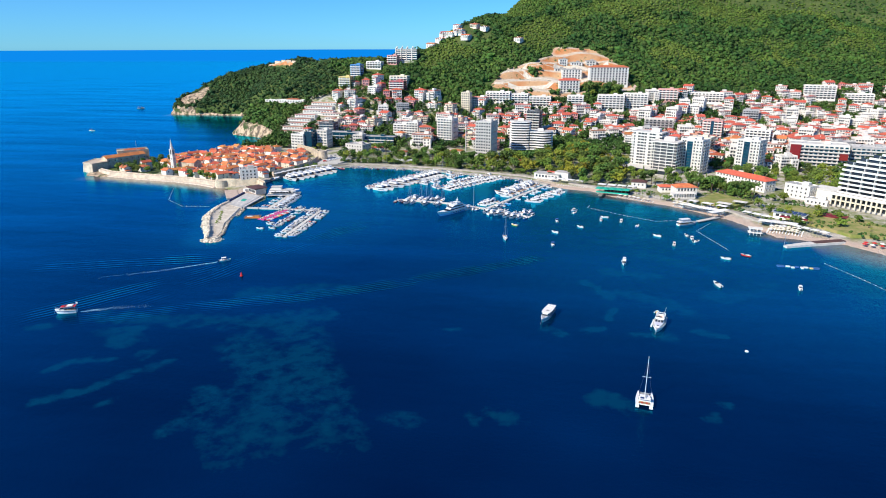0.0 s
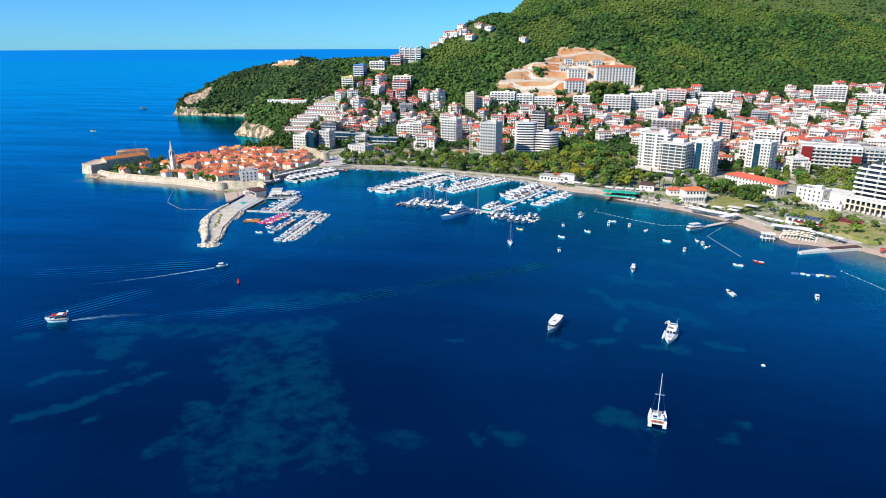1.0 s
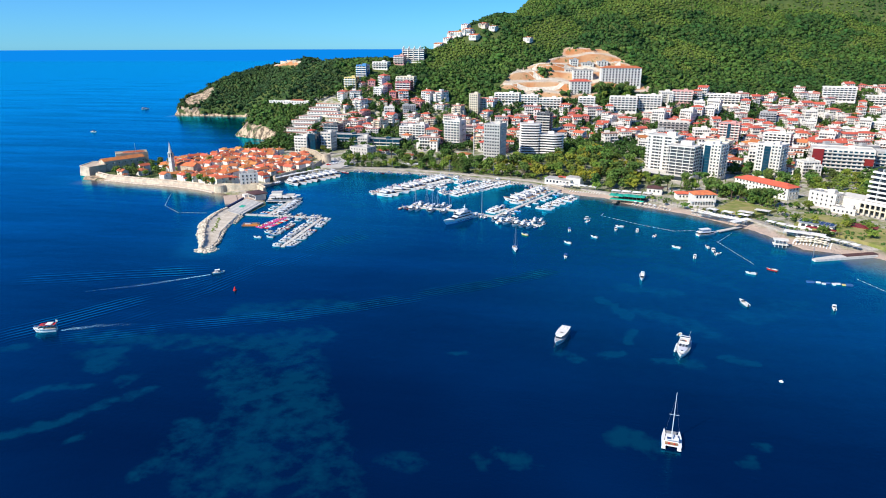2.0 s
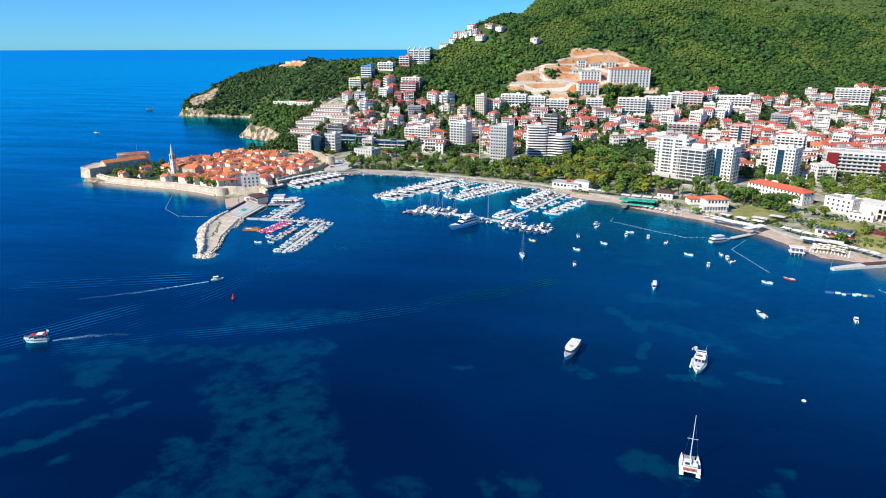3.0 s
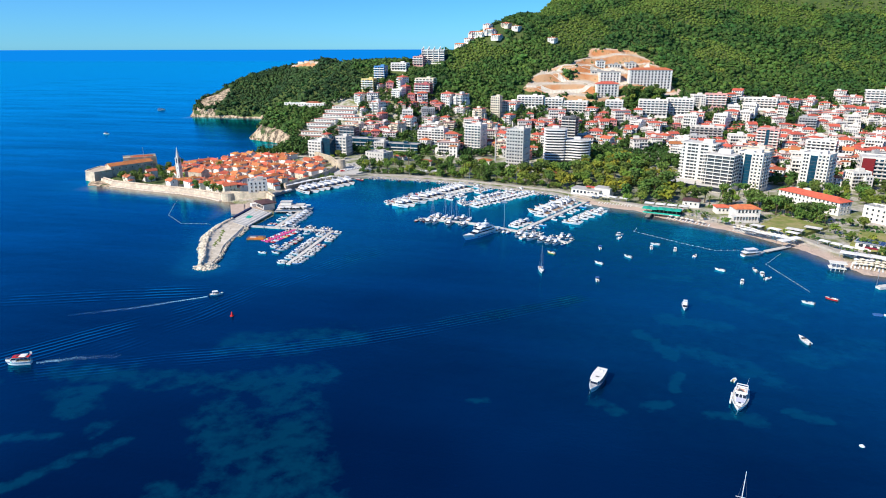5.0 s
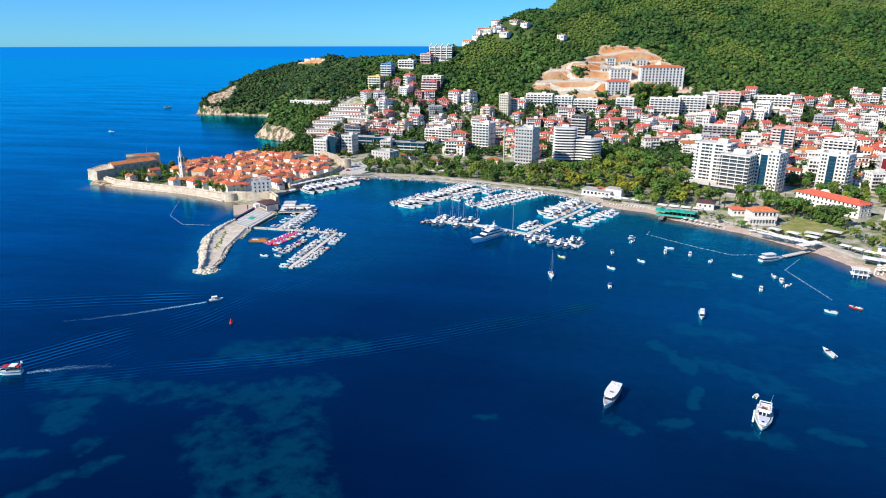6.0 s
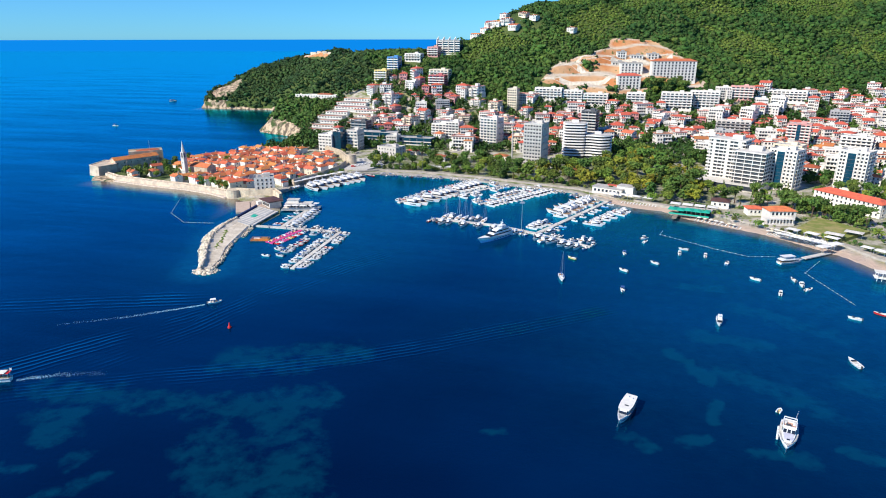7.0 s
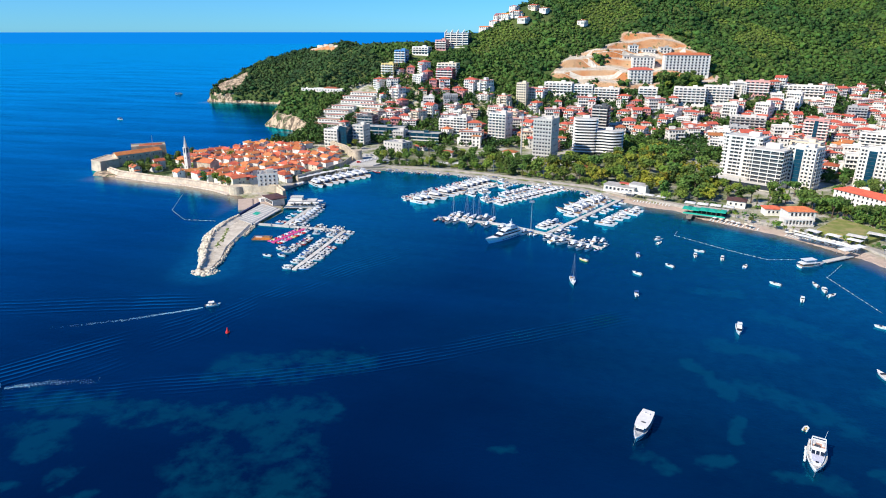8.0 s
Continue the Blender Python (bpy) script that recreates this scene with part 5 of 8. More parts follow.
for far, kind, m in s0:
    if kind not in first:
        first.add(kind)
        protos[kind].matrix_basis = Matrix.LocRotScale(m.translation, m.to_euler(), None)
    elif singles < HOUSES_APART:
        singles += 1
        copy_thing(protos[kind], m)
    else:
        rest.append((kind, m))


def joined_houses(placed):
    """The houses farthest off, as one mesh."""
    verts, faces, index, mats = [], [], [], []
    for kind, m in placed:
        for ob in protos[kind].children:
            me, k = ob.data, len(verts)
            verts += [tuple(m @ v.co) for v in me.vertices]
            slots = []
            for mat in me.materials:
                if mat not in mats:
                    mats.append(mat)
                slots.append(mats.index(mat))
            for f in me.polygons:
                faces.append(tuple(k + i for i in f.vertices))
                index.append(slots[f.material_index])
    me = bpy.data.meshes.new("far_houses")
    me.from_pydata(verts, [], faces)
    for mat in mats:
        me.materials.append(mat)
    me.polygons.foreach_set("material_index", np.array(index, np.int32))
    me.update()
    return tagged(new("far_houses", me), "white houses with red roofs crowding the upper slope", "houses", kind="stuff")


joined_houses(rest)
for kind, ob in enumerate(protos):
    if kind not in first:
        for piece in (*ob.children_recursive, ob):
            bpy.data.objects.remove(piece)
# ---- the old walled town ----
def wall_run(line, z0, z1, thick, name, mat, parent, lean=0.6, label=""):
    """A masonry wall along a line, leaning in a little towards its top."""
    b = Mk()
    for (ax, ay), (bx, by) in zip(line, line[1:]):
        u = Vector((bx - ax, by - ay, 0)).normalized()
        n = Vector((-u.y, u.x, 0))
        a, c = Vector((ax, ay, 0)) - u * 0.4, Vector((bx, by, 0)) + u * 0.4
        lo, hi = thick / 2 + lean, thick / 2
        pts = [a - n * lo, a + n * lo, c + n * lo, c - n * lo]
        top = [a - n * hi, a + n * hi, c + n * hi, c - n * hi]
        b.add([(p.x, p.y, z0) for p in pts] + [(p.x, p.y, z1) for p in top], [(0, 1, 2, 3), (7, 6, 5, 4), (1, 0, 4, 5), (2, 1, 5, 6), (3, 2, 6, 7), (0, 3, 7, 4)])
        b.add([(p.x, p.y, z1) for p in [a - n * hi, a - n * (hi - 0.5), c - n * (hi - 0.5), c - n * hi]] + [(p.x, p.y, z1 + 0.9) for p in [a - n * hi, a - n * (hi - 0.5), c - n * (hi - 0.5), c - n * hi]],
              [(7, 6, 5, 4), (1, 0, 4, 5), (2, 1, 5, 6), (3, 2, 6, 7), (0, 3, 7, 4)])
    return part(name, b, mat, parent, label)


def round_wall(x, y, r0, r1, z0, z1, n=18, mk=None):
    b = mk or Mk()
    lo = [(x + r0 * math.cos(2 * math.pi * k / n), y + r0 * math.sin(2 * math.pi * k / n), z0) for k in range(n)]
    hi = [(x + r1 * math.cos(2 * math.pi * k / n), y + r1 * math.sin(2 * math.pi * k / n), z1) for k in range(n)]
    return b.add(lo + hi, [(k, (k + 1) % n, n + (k + 1) % n, n + k) for k in range(n)] + [tuple(range(n, 2 * n))])


walls = thing("town_wall", "pale limestone sea wall round the old town", "wall")
wall_run([(-286, 505), (-308, 512), (-335, 519), (-374, 524), (-412, 531), (-432, 541)], -1, 4.3, 2.6, "curtain_wall", M_STONE, walls)
part("bastion", round_wall(-283, 505, 6.2, 5.4, -1, 6.2), M_STONE, walls)
wall_run([(-240, 500), (-252, 512), (-270, 506), (-281, 505)], 0, 6.5, 2.2, "curtain_wall", M_STONE, walls)
wall_run([(-254, 548), (-245, 575), (-240, 606), (-243, 634)], 0, 6.2, 2.0, "curtain_wall", M_STONE, walls)
wall_run([(-243, 640), (-262, 668), (-288, 690)], 0, 9.5, 2.2, "curtain_wall", M_STONE, walls)
part("gate_tower", round_wall(-239, 640, 5.2, 4.4, 0, 12.0), M_STONE, walls, "round stone tower")
part("footing", Mk().prism([(-288, 499), (-282, 503), (-308, 515), (-374, 527), (-414, 533), (-414, 527), (-374, 520), (-335, 515), (-308, 508)], -2, 0.9), M_ROCK, walls, "rough rock footing at the waterline")

fort = thing("citadel", "stone sea citadel with a long orange-roofed barrack", "fortress")
b = Mk()
tip = [(-454, 546), (-440, 541), (-434, 556), (-441, 572), (-458, 569)]
mid = Vector((-442, 557, 0))
lo = [(mid.x + (x - mid.x) * 1.08, mid.y + (y - mid.y) * 1.08, -1) for x, y in tip]
b.add(lo + [(x, y, 9.0) for x, y in tip], [(k, (k + 1) % 5, 5 + (k + 1) % 5, 5 + k) for k in range(5)] + [(5, 6, 7, 8, 9)])
part("bastion", b, M_STONE, fort)
for (ax, ay), (bx, by) in zip(tip, tip[1:] + tip[:1]):
    part("parapet", Mk().beam((ax, ay, 9.5), (bx, by, 9.5), 0.9, 1.1), M_STONE, fort)
axis = math.degrees(math.atan2(39, 21))
part("barrack_wall", Mk().box(0, 0, -2, 40, 12, 14.2).box(0, -6.1, 7.4, 40, 0.4, 0.5).box(-10, -6.4, -2, 1.4, 1.0, 12.6).box(9, -6.4, -2, 1.4, 1.0, 12.6), M_STONE, fort, "", pose(-431, 577, -0.5, 0, 0, axis))
part("barrack_roof", Mk().gable(40, 11, 12.3, 2.2, 0.5), [M_TILE, M_STONE], fort, "", pose(-431, 577, -0.5, 0, 0, axis))
slit = window_mesh(1.0, 1.4, M_STONE, None, False)
for k in range(7):
    part("window", slit, [], fort, m=pose(-431, 577, -0.5, 0, 0, axis) @ pose(-18 + 6 * k, -6, 9.0))
part("upper_fort", Mk().box(0, 0, -10, 30, 16, 17.0).box(0, -7.6, 6.95, 30, 0.8, 1.0).box(0, 7.6, 6.95, 30, 0.8, 1.0), M_STONE, fort, "", pose(-437, 600, 7.0, 0, 0, 40))
part("upper_roof", Mk().hip(20, 9, 7.1, 1.6, 0.3), M_TILE, fort, "", pose(-435, 601, 7.0, 0, 0, 40))
part("flagpole", Mk().rod((-432, 600, 15), (-432, 600, 24), 0.16, 0.12), M_METAL, fort)
for x, y, r in ((-442, 557, 16), (-440, 564, 12), (-428, 583, 12), (-426, 600, 16)):
    take(x, y, r)


def bell_tower():
    """A square stone campanile with belfry openings and a tall spire."""
    top = thing("bell_tower", "slender pale stone bell tower with a pointed spire", "tower")
    shaft = Mk().box(0, 0, -2, 5.2, 5.2, 22).box(0, 0, 19.4, 5.8, 5.8, 0.6).box(0, 0, 12, 5.5, 5.5, 0.4)
    part("shaft", shaft, M_PALE, top)
    belfry = Mk()
    for sx in (-1, 1):
        for sy in (-1, 1):
            belfry.box(sx * 1.85, sy * 1.85, 20, 1.3, 1.3, 4.6)
    # dark core between the posts stands in for shade in the belfry openings
    belfry.box(0, 0, 20, 2.2, 2.2, 4.6, 1).box(0, 0, 24.6, 5.5, 5.5, 0.6)
    part("belfry", belfry, [M_PALE, M_GLASS], top)
    n = 8
    ring = [(2.5 * math.cos(2 * math.pi * (k + 0.5) / n), 2.5 * math.sin(2 * math.pi * (k + 0.5) / n), 25.2) for k in range(n)]
    part("spire", Mk().add(ring + [(0, 0, 36.5)], [(k, (k + 1) % n, n) for k in range(n)]), M_PALE, top)
    me = window_mesh(0.9, 2.0, M_PALE, None, False)
    for z in (5, 14):
        part("window", me, [], top, m=pose(0, -2.6, z))
        part("window", me, [], top, m=pose(2.6, 0, z, 0, 0, 90))
    return top


set_at(bell_tower(), -357, 549, -12, 2.5, 4).scale = (0.68, 0.68, 0.88)
part("nave_roof", Mk().gable(20, 10, 9, 2.4, 0.4), [M_TILE, M_STONE], None).parent = None
nave = bpy.data.objects["nave_roof"]
church = thing("church", "stone church with an orange gabled roof beside the bell tower", "church")
part("wall", Mk().box(0, 0, -2, 20, 10, 11), M_STONE, church)
nave.parent = church
set_at(church, -344, 556, -12, 3, 9)


def old_house(w, d, floors, wall, roof, roof_mat, label, seed):
    """A narrow stone or plastered town house with shutters-wide windows, tile roof and chimney."""
    r = random.Random(seed)
    top = thing("town_house", label, "house", "old town houses")
    fh = 2.65
    h = floors * fh
    b = Mk().box(0, 0, -3, w, d, h + 3)
    if seed % 2:
        b.box(w * 0.4, -d * 0.1, -3, w * 0.6, d * 0.7, h - fh + 3)
    part("wall", b, wall, top)
    rb = Mk()
    if roof == "hip":
        rb.hip(w, d, h, min(w, d) * 0.26, 0.45)
    else:
        rb.gable(w, d, h, d * 0.24, 0.4)
    if seed % 2:
        rb.hip(w * 0.6, d * 0.7, h - fh, 1.3, 0.3, x=w * 0.4, y=-d * 0.1)
    part("roof", rb, [roof_mat, wall], top)
    part("chimney", Mk().box(w * 0.22, d * 0.14, h + 0.6, 0.7, 0.7, 2.0).box(w * 0.22, d * 0.14, h + 2.6, 1.0, 1.0, 0.2), M_STONE, top)
    me = window_mesh(1.0, 1.5, M_PALE)
    for k in range(floors):
        for x in facade_places(w, 2 if w < 9 else 3, 0.8):
            if r.random() < 0.17:
                part("window", me, [], top, m=pose(x, -d / 2, k * fh + 0.9))
    part("window", me, [], top, m=pose(w / 2, -d * 0.1 if not seed % 2 else d * 0.38, h - fh + 0.9, 0, 0, 90))
    return top


OLD_KINDS = [
    (9, 6.6, 3, M_PLASTER, "gable", M_TILE, "white old town house with a weathered orange tile roof"),
    (10, 6.8, 2, M_PALE, "gable", M_TILE, "pale stone town house with an orange gabled roof"),
    (8.5, 7.4, 3, M_PLASTER, "hip", M_TILE, "white old town house with an orange hipped roof"),
    (10.5, 7.4, 3, M_PLASTER, "hip", M_TILE, "broad white old town house with an orange hipped roof"),
    (7, 6.2, 2, M_PLASTER, "hip", M_TILE, "small white town house with an orange roof"),
    (11, 6.6, 3, M_CREAM, "gable", M_REDTILE, "cream old town house with a long red tile roof"),
]
old_protos = [old_house(*k, seed=40 + n) for n, k in enumerate(OLD_KINDS)]
used = set()
ward = random.Random(9)
for row in range(26):
    for col in range(26):
        x = -445 + col * 9.5 + (row % 2) * 5.0 + ward.uniform(-1.6, 1.6)
        y = 508 + row * 9.7 + ward.uniform(-1.5, 1.5)
        kind, turn, gap = ward.choice((0, 0, 1, 2, 2, 3, 4, 4, 5)), ward.choice((-30, -22, -15, -25, 65, 58)) + ward.uniform(-6, 6), ward.random()
        if not bool(inside(x, y, OLD_TOWN)) or float(off_line(x, y, OLD_TOWN, True)) < 6.5 or gap < 0.06:
            continue
        if (x < -362 and y < 572 and gap < 0.5) or (x < -395 and y > 545 and y < 640) or x < -418:
            continue
        if not is_free(x, y, 3.3):
            kind = 4
            if not is_free(x, y, 2.4):
                continue
        m = pose(x, y, 0.8 + ward.uniform(-1.8, 1.2), 0, 0, turn)
        if kind in used:
            copy_thing(old_protos[kind], m)
        else:
            used.add(kind)
            old_protos[kind].matrix_basis = m
        take(x, y, 3.2)
# ---- quays, mole and decks ----
def strip(line, inner, z0, z1, mk):
    """A level band along a line, inner metres wide to its right."""
    pts = [Vector((x, y, 0)) for x, y in line]
    side = []
    for k, p in enumerate(pts):
        a, c = pts[max(0, k - 1)], pts[min(len(pts) - 1, k + 1)]
        u = (c - a).normalized()
        side.append(p + Vector((u.y, -u.x, 0)) * inner)
    n = len(pts)
    v = [(p.x, p.y, z0) for p in pts] + [(p.x, p.y, z0) for p in side] + [(p.x, p.y, z1) for p in pts] + [(p.x, p.y, z1) for p in side]
    f = [(0, 2 * n, 3 * n, n), (n - 1, 2 * n - 1, 4 * n - 1, 3 * n - 1)]
    for k in range(n - 1):
        f += [(2 * n + k, 2 * n + k + 1, 3 * n + k + 1, 3 * n + k), (k, k + 1, 2 * n + k + 1, 2 * n + k), (n + k + 1, n + k, 3 * n + k, 3 * n + k + 1)]
    return mk.add(v, f)


QUAY = [(-236, 489), (-254, 524), (-248, 550), (-237, 570), (-224, 594), (-213, 608), (-200, 614), (-172, 614), (-141, 612), (-110, 605), (-82, 596), (-60, 591), (-27, 582), (2, 558)]
tagged(part("quay", strip(QUAY, -4, -2, 1.5, Mk()), M_PAVE, None), "pale stone quay along the marina", "quay", kind="structure")
promenade = strip([(-226, 606), (-204, 621), (-172, 622), (-141, 620), (-108, 613), (-58, 599), (-22, 589), (6, 567)], -2.6, 0, 2.75, Mk())
tagged(part("promenade", promenade, M_PAVE, None), "pale paved promenade behind the quay", "pavement", kind="structure")
square = Mk().prism([(-236, 612), (-214, 616), (-206, 640), (-222, 668), (-244, 668), (-238, 645)], 0, 3.4)
tagged(part("square", square, M_PALE, None), "open paved square before the town gate", "pavement", kind="structure")
path_ = strip([(20, 560), (48, 545), (76, 528), (102, 510), (120, 494), (137, 478), (147, 458), (160, 440)], -4.5, 0, 3.0, Mk())
tagged(part("beach_path", path_, M_PAVE, None), "pale paved path along the beach", "pavement", kind="structure")
lawn = Mk().prism([(118, 506), (140, 488), (160, 508), (138, 536)], 0, 4.5)
tagged(part("lawn", lawn, M_LAWN, None), "worn green and brown lawn behind the beach", "lawn", kind="structure")
garden = Mk().prism([(160, 470), (178, 452), (196, 425), (225, 420), (236, 440), (214, 468), (192, 500), (178, 504)], 0, 4.2)
tagged(part("garden", garden, M_LAWN, None), "green hotel garden lawn", "lawn", kind="structure")
court = Mk().prism([(193, 472), (207, 462), (213, 472), (199, 482)], 0, 4.5)
tagged(part("play_court", court, M_CRIMSON, None), "dark red playground surface in the garden", "playground", kind="structure")
slip = strip([(-246, 466), (-262, 492)], -10, -1, 1.2, Mk())
tagged(part("slipway", slip, M_SAND, None), "sandy concrete slipway beside the town wall", "slipway", kind="structure")


def breakwater():
    """A curved rubble mole: a core of gravel with boulders heaped on both sides."""
    top = thing("breakwater", "curved rubble breakwater of pale boulders with a gravel crown", "breakwater")
    axis = [(-239.5, 446), (-238.5, 430), (-233.5, 410), (-223.5, 387), (-213, 368), (-209, 357)]
    wide = [8, 10.5, 10.5, 8.2, 6.0, 3.8]
    b = Mk()
    n = len(axis)
    prof = ((-1.0, -1.5), (-0.8, 1.2), (-0.5, 2.6), (0.0, 1.5), (0.75, 1.3), (1.0, -1.5))
    v = []
    for k, ((x, y), w) in enumerate(zip(axis, wide)):
        u = (Vector((*axis[min(n - 1, k + 1)], 0)) - Vector((*axis[max(0, k - 1)], 0))).normalized()
        for a, h in prof:
            w2 = w * (1.3 if a > 0 and k < 3 else 1.0)
            v.append((x - u.y * w2 * a, y + u.x * w2 * a, h))
    m = len(prof)
    f = [(k * m + j, (k + 1) * m + j, (k + 1) * m + j + 1, k * m + j + 1) for k in range(n - 1) for j in range(m - 1)]
    f += [tuple((n - 1) * m + j for j in range(m - 1, -1, -1)), tuple(range(m))]
    part("core", b.add(v, f), M_GRAVEL, top, "packed sandy gravel crown")
    at, size = [], []
    for k in range(1900):
        t = rng.uniform(0, n - 1.001)
        j = int(t)
        x, y = np.array(axis[j]) + (t - j) * (np.array(axis[j + 1]) - np.array(axis[j]))
        w = wide[j] + (t - j) * (wide[j + 1] - wide[j])
        u = (Vector((*axis[j + 1], 0)) - Vector((*axis[j], 0))).normalized()
        if k % 5 < 3:
            a = -rng.uniform(0.42, 1.08)
            h = np.interp(-a, [0.42, 0.6, 0.8, 1.08], [2.6, 2.5, 1.2, -0.5])
        elif k % 5 == 3:
            a, h = rng.uniform(0.86, 1.08) * (1.3 if j < 2 else 1.0), rng.uniform(-0.3, 0.9)
        else:
            a, h = rng.uniform(-0.35, 0.7), 1.35
        at.append((x - u.y * w * a, y + u.x * w * a, h + rng.uniform(-0.2, 0.4)))
        size.append(rng.uniform(0.4, 1.0) if k % 5 < 3 else (rng.uniform(0.3, 0.7) if k % 5 == 3 else rng.uniform(0.12, 0.3)))
    for k in range(110):
        a = rng.uniform(-2.9, 0.2)
        r = rng.uniform(3, 7.5)
        at.append((-208 + r * math.cos(a), 357 + r * math.sin(a), max(-0.4, 2.0 - 0.35 * r) + rng.uniform(-0.2, 0.3)))
        size.append(rng.uniform(0.7, 1.5))
    v, f = lumps(np.array(at), np.array(size), 0.75, 0.3)
    tagged(part("rubble", from_arrays("rubble", v, f, [M_ROCK]), [], top), "pale limestone boulders", kind="stuff")
    v, f = lumps(np.array([(-236.5 + rng.uniform(-1.3, 1.3) + 0.40 * k, 421 - 0.92 * k, 1.5) for k in range(38)]), rng.uniform(0.3, 0.9, 38), 0.55)
    tagged(part("weeds", from_arrays("weeds", v, f, [M_LEAF]), [], top), "low green weeds", kind="stuff")
    return top


breakwater()

deck = thing("bathing_deck", "grey striped bathing deck on the quay", "deck")
part("slab", Mk().prism([(-244, 441), (-227, 433), (-229, 470), (-246, 478)], -1, 1.9), M_GREY, deck)
for k in range(12):
    f = (k + 0.5) / 12
    a, c = Vector((-243.6 - 2 * f, 442 + 36 * f, 1.98)), Vector((-228 - 1.5 * f, 434.5 + 35.5 * f, 1.98))
    part("stripe", Mk().beam(a, c, 1.0, 0.1), M_PALE, deck)
part("side_wall", Mk().beam((-245, 441, 3.2), (-247.5, 478, 3.2), 0.6, 3.0), M_NAVY, deck, "dark blue side wall")
part("pool", Mk().prism([(-238, 452), (-233.5, 450), (-234, 456), (-238.5, 458)], 1.9, 2.06), M_TEAL, deck, "small turquoise pool cover")
part("walkway", Mk().beam((-226.5, 434, 1.7), (-227.5, 470, 1.7), 2.4, 0.8), M_PALE, deck)

bar = thing("beach_bar", "quayside bar with a brown sheet roof", "building")
part("wall", Mk().box(0, 0, -1, 13, 9, 5.0), M_PALE, bar)
part("roof", Mk().box(0, 0, 4.0, 15.5, 11.5, 0.4).hip(15.5, 11.5, 4.4, 1.0, 0.1), M_BROWNROOF, bar)
for x in facade_places(13, 5):
    part("window", window_mesh(1.9, 2.2, M_GREY, None, False), [], bar, m=pose(x, -4.5, 0.6))
part("terrace_wall", Mk().box(-8.4, -3, -1, 3.6, 9, 3.4), M_PLASTER, bar)
set_at(bar, -239, 484, -36, 1.6)

club = thing("quay_restaurant", "white waterside restaurant on piles with roof terrace", "building")
part("wall", Mk().box(-2, 2, 0.6, 19, 7, 3.1).box(-6, 2.6, 3.7, 8, 5, 2.4), M_PLASTER, club)
part("roof", Mk().box(-2, 2, 3.7, 19.6, 7.6, 0.22).box(-6, 2.6, 6.1, 8.8, 5.8, 0.22), M_FLATROOF, club)
part("terrace_rail", Mk().box(0, -6.2, 0.6, 26, 0.12, 1.0), M_METAL, club)
for k, (x, y, w) in enumerate(((-9, -4, 5.0), (-3.4, -4, 5.0), (2.2, -4.2, 5.0), (8.4, -3.6, 4.4), (10.4, 2.5, 4.0))):
    part("awning", Mk().hip(w, 3.6, 3.2 + 0.15 * (k % 2), 0.6, 0.0, 0, 0.1, x=x, y=y).box(x, y, 0.6, 0.14, 0.14, 2.7), M_CANVAS, club)
for x in facade_places(19, 7):
    part("window", window_mesh(1.9, 2.0, M_PLASTER, None, False), [], club, m=pose(x - 2, -1.5, 1.1))
for x in facade_places(25, 6):
    part("pile", Mk().rod((x, -4.8, -2), (x, -4.8, 0.6), 0.3, 0.3), M_CONCRETE, club)
part("platform", Mk().box(0, 0, 0.1, 27, 13, 0.5), M_PALE, club)
set_at(club, -215, 484, 14, 0.8)

# tents and shades on the quay
def shade(w, d, h, label, mat, name="awning_tent"):
    """A canvas roof on thin posts."""
    top = thing(name, label, "awning", "quay and beach shades")
    part("canvas", Mk().hip(w, d, h, 0.7, 0.0, 0, 0.12), mat, top)
    for sx in (-1, 1):
        for sy in (-1, 1):
            part("post", Mk().box(sx * (w / 2 - 0.2), sy * (d / 2 - 0.2), 0, 0.14, 0.14, h), M_METAL, top)
    return top


def shade_row(a, c, count, w, d, h, label, mat, z, turn):
    first_one = shade(w, d, h, label, mat)
    for k in range(count):
        f = k / max(1, count - 1)
        m = pose(a[0] + (c[0] - a[0]) * f, a[1] + (c[1] - a[1]) * f, z, 0, 0, turn)
        if k == 0:
            first_one.matrix_basis = m
        else:
            copy_thing(first_one, m)


shade_row((-252, 551), (-242, 573), 4, 8, 6, 3.2, "white canvas restaurant tent on the quay", M_CANVAS, 1.5, 66)
shade_row((-238, 580), (-231, 594), 3, 6, 5, 3.0, "white canvas restaurant tent on the quay", M_CANVAS, 1.5, 62)
shade_row((104, 489), (128, 471), 8, 4.2, 3.4, 2.6, "white canvas beach shade on posts", M_CANVAS, 2.2, -38)
shade_row((113, 495), (131, 482), 3, 7.5, 5, 3.0, "long white beach bar awning", M_CANVAS, 3.2, -38)
shade_row((122, 466), (130, 473), 2, 8, 5, 2.8, "white beach bar roof by the jetty", M_CANVAS, 2.4, 35)
shade_row((134, 489), (147, 496), 2, 10, 6, 3.0, "grey-white pergola roof by the lawn", M_PALE, 3.6, -30)
shade_row((145, 468), (155, 458), 3, 6, 4.5, 2.8, "white awning of a beach bar", M_CANVAS, 3.0, -42)
shade_row((151, 446), (165, 441), 3, 8.5, 6.5, 3.0, "broad cream sun shade on the beach", M_CANVAS, 2.6, -25)
shade_row((168, 437), (180, 424), 4, 5, 4, 2.6, "white beach shade on posts", M_CANVAS, 2.6, -48)
shade_row((5, 566), (30, 557), 4, 7, 5, 3.0, "white cafe roof by the beach", M_CANVAS, 3.0, -25)
shade_row((166, 455), (175, 450), 2, 7, 4, 3.0, "dark red awning of the beach bar", M_CRIMSON, 3.4, -28)
shade_row((48, 543), (72, 538), 4, 7, 6, 3.4, "grey-white restaurant roof behind the green deck", M_CANVAS, 3.2, -14)
